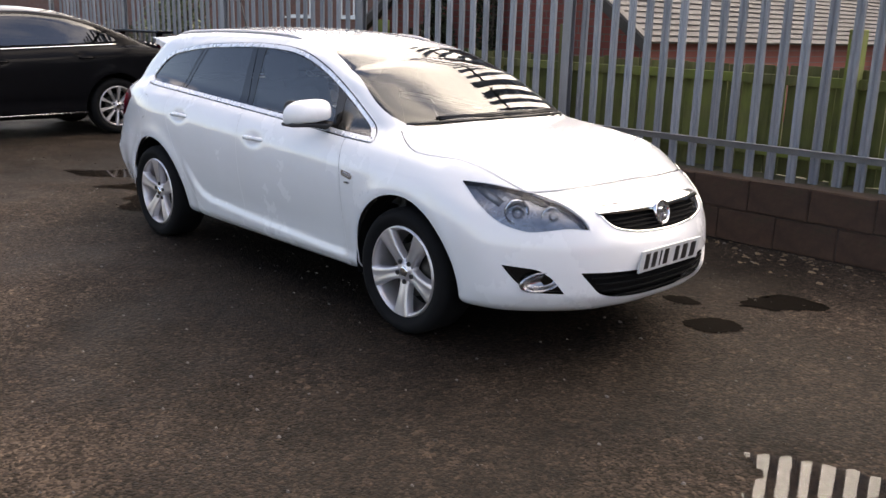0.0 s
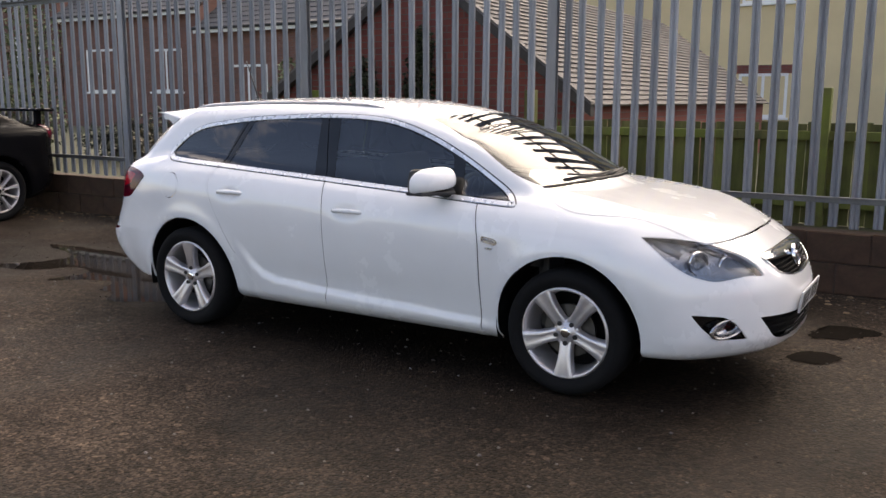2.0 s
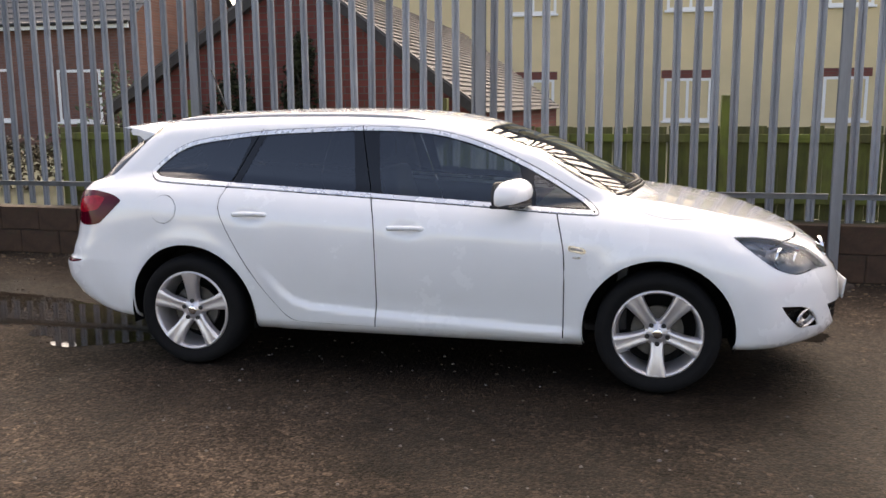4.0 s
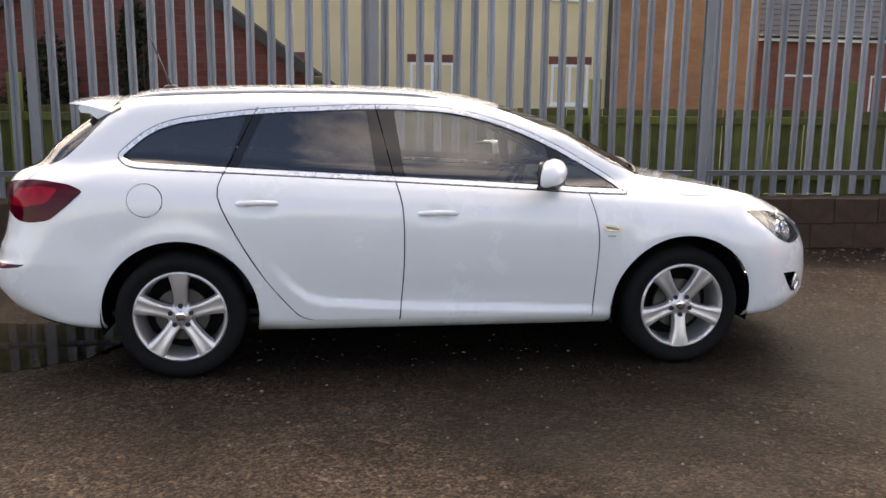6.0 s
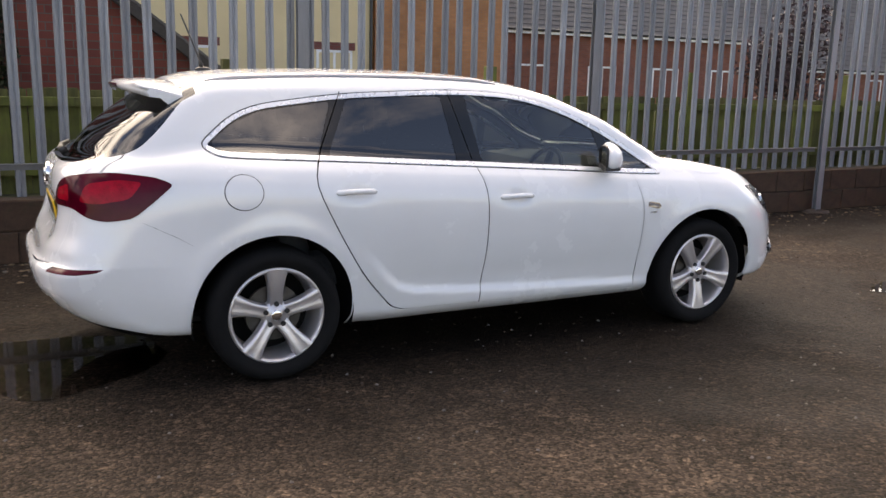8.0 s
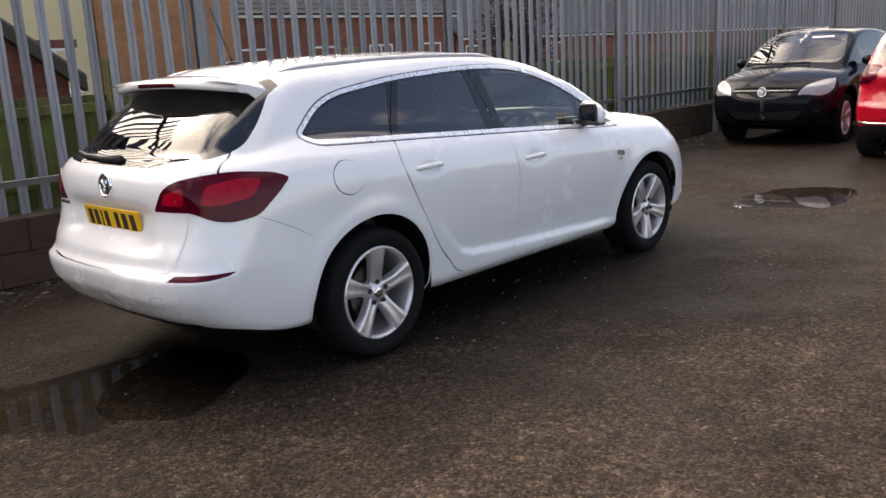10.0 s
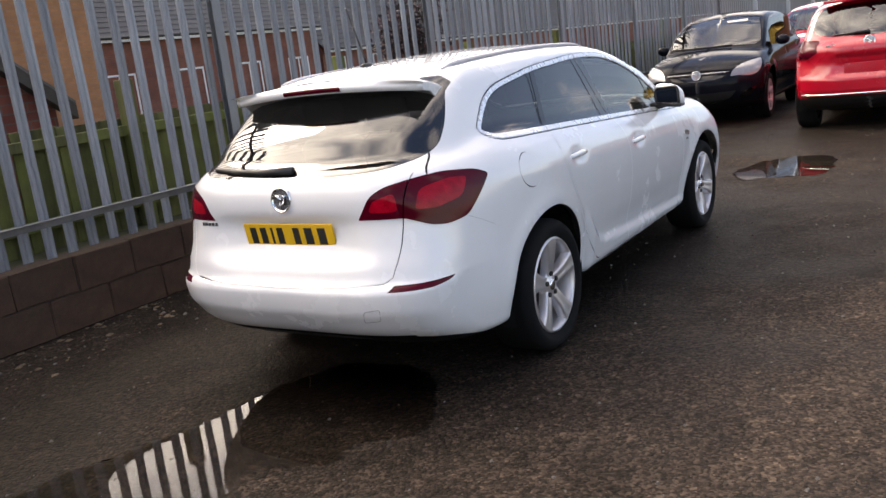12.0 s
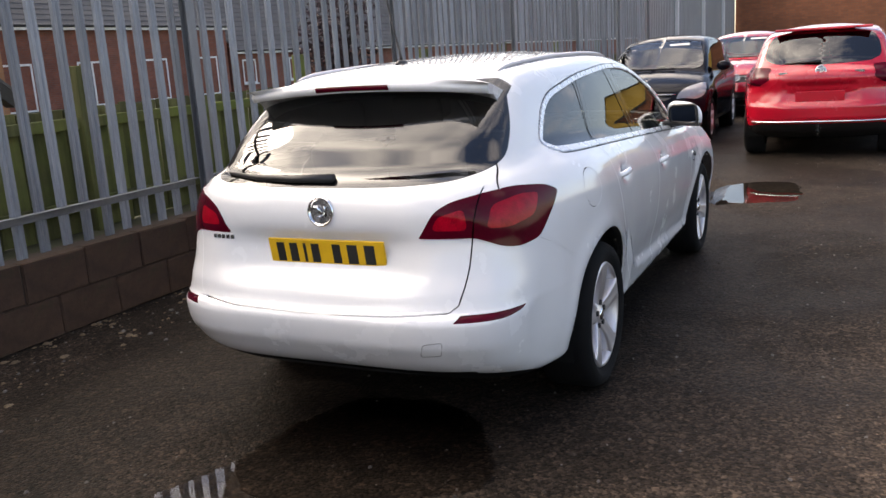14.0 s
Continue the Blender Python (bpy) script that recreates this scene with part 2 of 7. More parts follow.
def rounded(points, r=0.02, steps=4):
    """A polygon with rounded corners; a point may carry its own radius."""
    out = []
    n = len(points)
    for i in range(n):
        p = Vector(points[i][:2])
        rr = points[i][2] if len(points[i]) > 2 else r
        a, b = Vector(points[i - 1][:2]), Vector(points[(i + 1) % n][:2])
        if rr <= 0:
            out.append(tuple(p))
            continue
        da, db = a - p, b - p
        ra, rb = min(rr, da.length * 0.45), min(rr, db.length * 0.45)
        p0, p1 = p + da.normalized() * ra, p + db.normalized() * rb
        for k in range(steps + 1):
            t = k / steps
            out.append(tuple((1 - t) ** 2 * p0 + 2 * t * (1 - t) * p + t * t * p1))
    return out


def curve_of(knots):
    """A smooth function through (x, y) knots that never overshoots (monotone cubic), for numpy arrays."""
    k = sorted(knots)
    xs, ys = np.array([a for a, b in k], float), np.array([b for a, b in k], float)
    h, d = np.diff(xs), np.diff(ys) / np.diff(xs)
    m = np.zeros(len(xs))
    m[0], m[-1] = d[0], d[-1]
    for i in range(1, len(xs) - 1):
        if d[i - 1] * d[i] > 0:
            w1, w2 = 2 * h[i] + h[i - 1], h[i] + 2 * h[i - 1]
            m[i] = (w1 + w2) / (w1 / d[i - 1] + w2 / d[i])

    def f(x):
        x = np.clip(x, xs[0], xs[-1])
        i = np.clip(np.searchsorted(xs, x) - 1, 0, len(xs) - 2)
        t = (x - xs[i]) / h[i]
        return (ys[i] * (1 + 2 * t) * (1 - t) ** 2 + h[i] * m[i] * t * (1 - t) ** 2 + ys[i + 1] * t * t * (3 - 2 * t) + h[i] * m[i + 1] * t * t * (t - 1))
    return f


def smax(a, b, k):
    h = np.maximum(k - np.abs(a - b), 0) / k
    return np.maximum(a, b) + h * h * k * 0.25


def smin(a, b, k):
    return -smax(-a, -b, k)


def gradient(field, V, e=0.002):
    g = np.empty_like(V)
    for a in range(3):
        d = np.zeros(3)
        d[a] = e
        p, q = V + d, V - d
        g[:, a] = (field(p[:, 0], p[:, 1], p[:, 2]) - field(q[:, 0], q[:, 1], q[:, 2])) / (2 * e)
    return g


def skin(field, lo, hi, h):
    """The zero surface of a field, as vertices and quads: one vertex to each mixed cell, drawn onto the surface."""
    ax = [np.arange(a, b + h, h) for a, b in zip(lo, hi)]
    X, Y, Z = np.meshgrid(*ax, indexing="ij")
    v = field(X, Y, Z)
    inside = v < 0
    shape = tuple(n - 1 for n in v.shape)
    total, count = np.zeros(shape + (3,)), np.zeros(shape)
    P = np.stack((X, Y, Z), -1)

    def sl(off):
        return tuple(slice(o, o + n) for o, n in zip(off, shape))
    corners = [(i, j, k) for i in (0, 1) for j in (0, 1) for k in (0, 1)]
    for a in corners:
        for axis in range(3):
            if a[axis]:
                continue
            b = list(a)
            b[axis] = 1
            A, B = sl(a), sl(b)
            cross = inside[A] != inside[B]
            t = np.where(cross, v[A] / np.where(cross, v[A] - v[B], 1), 0)
            total += np.where(cross[..., None], P[A] + t[..., None] * (P[B] - P[A]), 0)
            count += cross
    cell = count > 0
    index = np.full(shape, -1)
    index[cell] = np.arange(cell.sum())
    V = total[cell] / count[cell][:, None]
    for _ in range(4):
        g = gradient(field, V)
        f = field(V[:, 0], V[:, 1], V[:, 2])
        V = V - np.clip(f / np.maximum((g * g).sum(1), 0.2), -h, h)[:, None] * g
    quads = []
    for axis in range(3):
        b, c = (axis + 1) % 3, (axis + 2) % 3
        A = [slice(None)] * 3
        B = [slice(None)] * 3
        A[axis], B[axis] = slice(0, -1), slice(1, None)
        s0, s1 = inside[tuple(A)], inside[tuple(B)]
        I = np.argwhere(s0 != s1)
        ok = (I[:, b] > 0) & (I[:, c] > 0) & (I[:, b] < shape[b]) & (I[:, c] < shape[c]) & (I[:, axis] < shape[axis])
        I = I[ok]
        sign = s0[tuple(I.T)]
        q = []
        for db, dc in ((1, 1), (0, 1), (0, 0), (1, 0)):
            J = I.copy()
            J[:, b] -= db
            J[:, c] -= dc
            q.append(index[tuple(J.T)])
        q = np.stack(q, 1)
        q[~sign] = q[~sign][:, ::-1]
        quads.append(q[(q >= 0).all(1)])
    return V, np.concatenate(quads)


def in_polygon(px, py, poly):
    """Which of the points lie inside the polygon."""
    P = np.array([p[:2] for p in poly])
    inside = np.zeros(len(px), bool)
    j = len(P) - 1
    for i in range(len(P)):
        (xi, yi), (xj, yj) = P[i], P[j]
        if yi != yj:
            inside ^= ((yi > py) != (yj > py)) & (px < (xj - xi) * (py - yi) / (yj - yi) + xi)
        j = i
    return inside


VIEWS = {"side": (Vector((1, 0, 0)), Vector((0, 0, 1))), "end": (Vector((0, 1, 0)), Vector((0, 0, 1))), "top": (Vector((1, 0, 0)), Vector((0, 1, 0))),
         "rear_corner": (Vector((1, -1, 0)) / 2 ** 0.5, Vector((0, 0, 1))), "front_corner": (Vector((1, 1, 0)) / 2 ** 0.5, Vector((0, 0, 1)))}


class Skin:
    """A surface as points and polygons, with each polygon's centre and normal."""

    def __init__(self, V, F):
        self.co = [Vector(v) for v in V]
        self.faces = [list(f) for f in F]
        self.refresh()

    def measure(self, faces):
        C, N = np.empty((len(faces), 3)), np.empty((len(faces), 3))
        for k, f in enumerate(faces):
            p = [self.co[i] for i in f]
            c = p[0].copy()
            for q in p[1:]:
                c += q
            C[k] = c / len(p)
            n = Vector()
            for a, b in zip(p, p[1:] + p[:1]):
                n += a.cross(b)
            N[k] = n.normalized() if n.length > 0 else (0, 0, 1)
        return C, N

    def refresh(self):
        self.C, self.N = self.measure(self.faces)

    def carve(self, view, outline, where, closed=True, pad=0.07):
        """Cuts the outline, seen along the view, into the faces that pass the test where(C, N)."""
        U, W = VIEWS[view]
        u, w = self.C @ np.array(U), self.C @ np.array(W)
        L = np.array([p[:2] for p in outline])
        lo, hi = L.min(0) - pad, L.max(0) + pad
        pick = (u > lo[0]) & (u < hi[0]) & (w > lo[1]) & (w < hi[1]) & where(self.C, self.N)
        ids = np.flatnonzero(pick)
        if not len(ids):
            return
        bm = bmesh.new()
        tag = bm.verts.layers.int.new("old")
        made = {}
        for k in ids:
            vs = []
            for i in self.faces[k]:
                if i not in made:
                    made[i] = bm.verts.new(self.co[i])
                    made[i][tag] = i + 1
                vs.append(made[i])
            bm.faces.new(vs)
        pts = [Vector(p[:2]) for p in outline]
        n = len(pts)
        for i in range(n if closed else n - 1):
            p, q = pts[i], pts[(i + 1) % n]
            if (q - p).length < 1e-6:
                continue
            no = (U * (q.y - p.y) - W * (q.x - p.x)).normalized()
            co = U * p.x + W * p.y
            x0, x1, y0, y1 = min(p.x, q.x) - 0.002, max(p.x, q.x) + 0.002, min(p.y, q.y) - 0.002, max(p.y, q.y) + 0.002
            geom = set()
            for f in bm.faces:
                ws = [v.co.z for v in f.verts] if view != "top" else [v.co.y for v in f.verts]
                if max(ws) < y0 or min(ws) > y1:
                    continue
                us = [v.co.dot(U) for v in f.verts]
                if max(us) < x0 or min(us) > x1:
                    continue
                geom.add(f)
                geom.update(f.edges)
                geom.update(f.verts)
            if geom:
                bmesh.ops.bisect_plane(bm, geom=list(geom), dist=1e-5, plane_co=co, plane_no=no)
        place = {}
        for v in bm.verts:
            if v[tag]:
                old = v[tag] - 1
                if (self.co[old] - v.co).length < 1e-6:
                    place[v] = old
                    continue
            place[v] = len(self.co)
            self.co.append(v.co.copy())
        fresh = [[place[v] for v in f.verts] for f in bm.faces]
        bm.free()
        keep = np.ones(len(self.faces), bool)
        keep[ids] = False
        C, N = self.measure(fresh)
        self.faces = [f for f, k in zip(self.faces, keep) if k] + fresh
        self.C, self.N = np.concatenate((self.C[keep], C)), np.concatenate((self.N[keep], N))


# ---- cars: a field for the skin, cut along the shut lines into panels ----
def car_field(P):
    section, plan, front, rear = curve_of(P["section"]), curve_of(P["plan"]), curve_of(P["front"]), curve_of(P["rear"])
    deck, roof, screen, hatch = curve_of(P["deck"]), curve_of(P["roof"]), curve_of(P["screen"]), curve_of(P["hatch"])
    fa, fp = P["front_corner"]
    ra, rp = P["rear_corner"]
    b0, b1 = P["belt"]
    lean = P.get("lean", 0.365)
    bend = P.get("bend", 0.20)

    def field(X, Y, Z):
        y = np.abs(Y)
        zr = Z + 0.05 * X * np.clip((Z - 0.45) / 0.4, 0, 1)
        w = section(zr) * plan(X)
        for wx in P["wheels"]:
            r = np.hypot(X - wx, Z - P["hub_z"])
            w = w + 0.012 * np.exp(-((r - P["arch"] - 0.02) / 0.06) ** 2)
        for cx, cz, sx, sz, depth in P.get("dents", ()):
            w = w - depth * np.exp(-((X - cx) / sx) ** 2 - ((Z - cz) / sz) ** 2)
        if "blade" in P:
            bx, bz = zip(*P["blade"])
            zc = np.interp(X, bx, bz)
            slope = (np.interp(X + 0.02, bx, bz) - np.interp(X - 0.02, bx, bz)) / 0.04
            u = np.clip(0.5 - (Z - zc) / np.sqrt(1 + slope ** 2) / 0.06, 0, 1)
            w = w + 0.023 * u * u * (3 - 2 * u) * np.clip((X + 0.92) / 0.14, 0, 1) * np.clip((1.0 - X) / 0.2, 0, 1)
        w = w - P.get("tuck", 0.3) * np.maximum(-1.4 - X, 0) ** 2 * np.clip((Z - 0.6) / 0.35, 0, 1)
        side = y - w
        top = Z - (deck(X) - P["crown"] * (y / 0.8) ** 2)
        nose = (X - (front(Z) - fa * (y / 0.8) ** fp)) * 0.8
        tail = ((rear(Z) + ra * (y / 0.8) ** rp) - X) * 0.8
        for cy, cz, sy, sz, depth in P.get("tail_dents", ()):
            tail = tail + depth * np.exp(-((y - cy) / sy) ** 6 - ((Z - cz) / sz) ** 4)
        low = smax(smax(side, top, P.get("shoulder", 0.10)), smax(nose, tail, 0.02), 0.09)
        low = smax(low, P["floor"] + P.get("floor_ends", 0) * np.clip((np.abs(X) - 1.62) / 0.12, 0, 1) - Z, 0.05)
        zb = b0 + b1 * X
        up = Z - zb
        g = P["glass_width"] - lean * up - 0.14 * up * up - 0.06 * np.maximum(-0.6 - X, 0) ** 2 - 0.07 * np.maximum(X - 0.3, 0) ** 2
        cab = smax(y - g, Z - (roof(X) - 0.060 * (y / 0.6) ** 2), 0.075)
        cab = smax(cab, (X - (screen(Z) - bend * (y / 0.7) ** 2)) * 0.55, 0.05)
        cab = smax(cab, ((hatch(Z) + 0.14 * np.abs(y / 0.7) ** 3) - X) * 0.75, P.get("hatch_round", 0.05))
        cab = np.maximum(cab, 0.85 - Z)
        return smin(low, cab, 0.025)
    return field


def near_line(px, py, line):
    """Distance of points from a polyline."""
    L = np.array([p[:2] for p in line])
    best = np.full(len(px), 9.0)
    for a, b in zip(L[:-1], L[1:]):
        d = b - a
        t = np.clip(((px - a[0]) * d[0] + (py - a[1]) * d[1]) / max(d @ d, 1e-12), 0, 1)
        best = np.minimum(best, np.hypot(px - a[0] - t * d[0], py - a[1] - t * d[1]))
    return best


def shifted(line, off):
    """The polyline moved sideways."""
    out = []
    for i, p in enumerate(line):
        a, b = Vector(line[max(i - 1, 0)][:2]), Vector(line[min(i + 1, len(line) - 1)][:2])
        d = (b - a).normalized()
        out.append((p[0] - d.y * off, p[1] + d.x * off))
    return out


def shrunk(loop, off):
    """The closed outline (either way round) moved inwards."""
    area = sum(a[0] * b[1] - b[0] * a[1] for a, b in zip(loop, loop[1:] + loop[:1]))
    s = 1 if area > 0 else -1
    out = []
    n = len(loop)
    for i in range(n):
        a, b = Vector(loop[i - 1][:2]), Vector(loop[(i + 1) % n][:2])
        d = (b - a).normalized()
        out.append((loop[i][0] - d.y * off * s, loop[i][1] + d.x * off * s))
    return out


def right_side(C, N):
    return (C[:, 1] < -0.3) & (N[:, 1] < -0.12)


def rear_side(C, N):
    return (C[:, 0] < -1.2) & (N[:, 0] < -0.05)


def car_panels(P, h, cuts, seams, label):
    """The near half of a car's skin, cut along outlines and shut lines, as lists of faces by panel.
    cuts: (view, outline, test); seams: (view, line, test, half width); label: gives each face a panel from arrays of centres and normals."""
    field = car_field(P)
    xs = [p[1] for p in P["front"]] + [p[1] for p in P["rear"]]
    V, Q = skin(field, (min(xs) - 0.06, -0.99, 0.1), (max(xs) + 0.06, 0.99 + h, 1.62), h)
    keep = V[Q].mean(1)[:, 1] < h * 0.3
    used = np.unique(Q[keep])
    back = np.full(len(V), -1)
    back[used] = np.arange(len(used))
    V = V[used].copy()
    V[np.abs(V[:, 1]) < h * 0.55, 1] = 0.0
    sk = Skin(V, back[Q[keep]])
    for view, outline, test in cuts:
        sk.carve(view, outline, test)
    for view, line, test, half in seams:
        for off in (-half, half):
            sk.carve(view, shifted(line, off), test, closed=False)
    C = sk.C
    N = gradient(field, C)
    N /= np.linalg.norm(N, axis=1)[:, None]
    names = label(C, N)
    for view, line, test, half in seams:
        U, W = VIEWS[view]
        d = near_line(C @ np.array(U), C @ np.array(W), line)
        names[(d < half) & test(C, N)] = ""
    co, faces = np.array([tuple(v) for v in sk.co]), sk.faces
    panels = {}
    for f, n in zip(faces, names):
        if n:
            panels.setdefault(n, []).append(f)
    return field, co, panels


def panel_mesh(name, field, co, faces, mat, mirror=False, both=False, off=0.0, thick=0.0):
    """One panel as a mesh with the smooth normals of the field. mirror: the far side's; both: joined with it; off: pushed out along
    the normal; thick: given a turned-in edge of that depth."""
    used = sorted({i for f in faces for i in f})
    back = {o: i for i, o in enumerate(used)}
    V = co[used]
    N = gradient(field, V)
    N /= np.maximum(np.linalg.norm(N, axis=1), 1e-6)[:, None]
    V = V + N * off
    F = [[back[i] for i in f] for f in faces]
    if thick:
        count = {}
        for f in F:
            for a, b in zip(f, f[1:] + f[:1]):
                count[(a, b)] = count.get((a, b), 0) + 1
        rim = [e for e in count if (e[1], e[0]) not in count]
        ring = sorted({i for e in rim for i in e})
        inner = {i: len(V) + k for k, i in enumerate(ring)}
        V = np.concatenate((V, V[ring] - N[ring] * thick))
        N = np.concatenate((N, N[ring]))
        F = F + [[b, a, inner[a], inner[b]] for a, b in rim]
    if mirror or both:
        V2, N2 = V * (1, -1, 1), N * (1, -1, 1)
        F2 = [f[::-1] for f in F]
        if both:
            k = len(V)
            F = F + [[i + k for i in f] for f in F2]
            V, N = np.concatenate((V, V2)), np.concatenate((N, N2))
        else:
            V, N, F = V2, N2, F2
    me = bpy.data.meshes.new(name)
    me.from_pydata(V.tolist(), [], F)
    me.materials.append(mat)
    me.shade_smooth()
    me.normals_split_custom_set_from_vertices(N.tolist())
    return me


def panel(name, parent, *args, label="", **kw):
    ob = new(name, panel_mesh(name, *args, **kw))
    ob.parent = parent
    if label:
        tagged(ob, label)
    return ob


FAMILY = {
    "section": [(0.12, 0.62), (0.17, 0.70), (0.21, 0.76), (0.24, 0.80), (0.265, 0.825), (0.29, 0.838), (0.33, 0.842), (0.42, 0.856), (0.55, 0.874),
                (0.65, 0.882), (0.75, 0.885), (0.83, 0.880), (0.89, 0.866), (0.95, 0.838), (1.0, 0.802), (1.05, 0.77), (1.3, 0.6)],
    "plan": [(2.3, 0.97), (1.7, 0.985), (1.3, 1.0), (0.5, 0.995), (-0.3, 0.995), (-1.3, 1.0), (-1.8, 0.99), (-2.1, 0.98), (-2.4, 0.968)],
    "front": [(0.14, 1.90), (0.2, 2.03), (0.25, 2.14), (0.30, 2.22), (0.36, 2.27), (0.45, 2.30), (0.56, 2.305), (0.64, 2.29), (0.7, 2.265), (0.76, 2.22), (0.82, 2.15), (0.95, 2.0)],
    "front_corner": (0.32, 2.4),
    "rear": [(0.18, -1.85), (0.24, -2.06), (0.30, -2.20), (0.36, -2.30), (0.42, -2.37), (0.49, -2.415), (0.56, -2.42), (0.60, -2.395), (0.66, -2.362), (0.74, -2.355), (0.86, -2.365),
             (0.92, -2.375), (0.99, -2.378), (1.05, -2.35), (1.1, -2.30), (1.2, -2.2)],
    "rear_corner": (0.165, 6.0),
    "deck": [(2.34, 0.60), (2.27, 0.69), (2.2, 0.755), (2.1, 0.81), (2.0, 0.85), (1.8, 0.912), (1.6, 0.958), (1.4, 0.995), (1.2, 1.022), (1.0, 1.045), (0.8, 1.062),
             (0.4, 1.085), (0.0, 1.106), (-1.0, 1.155), (-1.6, 1.16), (-2.0, 1.10), (-2.3, 1.06)],
    "crown": 0.085, "floor": 0.205,
    "roof": [(0.6, 1.36), (0.4, 1.425), (0.2, 1.47), (0.0, 1.497), (-0.2, 1.511), (-0.5, 1.519), (-0.8, 1.52), (-1.3, 1.505), (-1.65, 1.482), (-1.95, 1.452)],
    "screen": [(0.95, 1.42), (1.0, 1.33), (1.067, 1.22), (1.166, 1.03), (1.262, 0.84), (1.333, 0.68), (1.41, 0.46), (1.48, 0.20), (1.55, -0.1)],
    "hatch": [(1.55, -1.70), (1.48, -1.80), (1.383, -1.895), (1.149, -2.185), (1.0, -2.285), (0.9, -2.30), (0.8, -2.30)],
    "belt": (1.016, -0.053), "glass_width": 0.795, "hatch_round": 0.085,
    "wheels": (1.3425, -1.3425), "hub_z": 0.327, "arch": 0.395,
    "dents": [(0.0, 0.872, 0.062, 0.030, 0.014), (-0.925, 0.936, 0.062, 0.030, 0.014), (-0.35, 0.40, 0.75, 0.055, 0.012), (0.5, 0.40, 0.6, 0.05, 0.010)],
    "tail_dents": [(0.0, 0.775, 0.39, 0.10, 0.026)],
}
ESTATE = dict(FAMILY)
ESTATE.update({
    "section": [(0.12, 0.59), (0.17, 0.67), (0.21, 0.73), (0.24, 0.77), (0.265, 0.796), (0.29, 0.811), (0.33, 0.820), (0.42, 0.840), (0.55, 0.866), (0.65, 0.880), (0.75, 0.886), (0.83, 0.882),
                (0.89, 0.868), (0.95, 0.840), (1.0, 0.804), (1.05, 0.772), (1.3, 0.602)],
    "plan": [(2.3, 1.09), (1.7, 1.02), (1.3, 1.0), (0.5, 0.995), (-0.3, 0.995), (-1.3, 1.0), (-1.8, 0.948), (-2.1, 0.902), (-2.4, 0.867)],
    "front": [(0.14, 2.034), (0.2, 2.164), (0.25, 2.259), (0.30, 2.323), (0.36, 2.354), (0.45, 2.356), (0.56, 2.347), (0.64, 2.322), (0.70, 2.289), (0.76, 2.237), (0.82, 2.162), (0.95, 2.012)],
    "front_corner": (0.397, 2.89),
    "rear": [(0.18, -1.85), (0.24, -2.06), (0.30, -2.19), (0.36, -2.284), (0.42, -2.338), (0.48, -2.376), (0.555, -2.388), (0.578, -2.380), (0.602, -2.350), (0.66, -2.330), (0.74, -2.298), (0.86, -2.276), (0.92, -2.275),
             (0.99, -2.262), (1.05, -2.228), (1.1, -2.17), (1.2, -2.06)],
    "rear_corner": (0.215, 4.4),
    "deck": [(2.34, 0.62), (2.27, 0.71), (2.2, 0.775), (2.1, 0.828), (2.0, 0.865), (1.8, 0.923), (1.6, 0.964), (1.4, 0.997), (1.2, 1.022), (1.0, 1.045), (0.8, 1.062), (0.4, 1.085), (0.0, 1.106),
             (-1.0, 1.155), (-1.6, 1.16), (-2.0, 1.10), (-2.3, 1.06)],
    "crown": 0.009, "shoulder": 0.165, "floor": 0.205, "floor_ends": 0.036, "tuck": 0.14,
    "roof": [(0.6, 1.353), (0.4, 1.418), (0.2, 1.461), (0.0, 1.486), (-0.2, 1.499), (-0.5, 1.505), (-0.8, 1.504), (-1.3, 1.488), (-1.65, 1.464), (-1.95, 1.433)],
    "hatch": [(1.55, -1.59), (1.48, -1.69), (1.383, -1.785), (1.149, -2.075), (1.0, -2.175), (0.9, -2.19), (0.8, -2.19)],
    "glass_width": 0.765, "hatch_round": 0.13,
    "dents": [(-0.02, 0.852, 0.075, 0.034, 0.022), (-0.942, 0.908, 0.075, 0.034, 0.022), (-0.1, 0.43, 0.7, 0.07, 0.006), (-1.80, 0.40, 0.17, 0.22, -0.032)],
    "blade": [(-0.92, 0.62), (-0.85, 0.56), (-0.78, 0.48), (-0.70, 0.415), (-0.60, 0.385), (-0.2, 0.355), (0.4, 0.332), (0.85, 0.312), (1.0, 0.305)],
    "tail_dents": [(0.0, 0.772, 0.40, 0.095, 0.034)],
})
WINDOW = rounded([(1.035, 0.942, 0.04), (0.79, 0.951, 0.2), (0.41, 0.977, 0.2), (-0.235, 1.014, 0.2), (-0.95, 1.054, 0.2), (-1.48, 1.080, 0.1), (-1.585, 1.087, 0.05), (-1.654, 1.135, 0.04),
                  (-1.508, 1.264, 0.08), (-1.37, 1.320, 0.1), (-0.95, 1.375, 0.15), (-0.33, 1.404, 0.2), (0.04, 1.391, 0.2), (0.25, 1.350, 0.15), (0.45, 1.284, 0.15), (0.62, 1.207, 0.1),
                  (0.74, 1.145, 0.1), (0.965, 1.012, 0.08)], 0.05, 3)
WINDOW_IN = shrunk(WINDOW, 0.020)
WINDOW_OUT = shrunk(WINDOW, -0.007)
SEAM_R = spline([(-1.112, 1.056), (-1.137, 0.947), (-1.051, 0.752), (-0.91, 0.512), (-0.788, 0.362), (-0.73, 0.306), (-0.66, 0.283)], 3, False)
SEAM_M = spline([(-0.238, 1.020), (-0.206, 0.897), (-0.196, 0.721), (-0.199, 0.504), (-0.216, 0.276)], 3, False)
SEAM_F = spline([(0.803, 0.946), (0.841, 0.783), (0.850, 0.652), (0.848, 0.485), (0.845, 0.262)], 3, False)
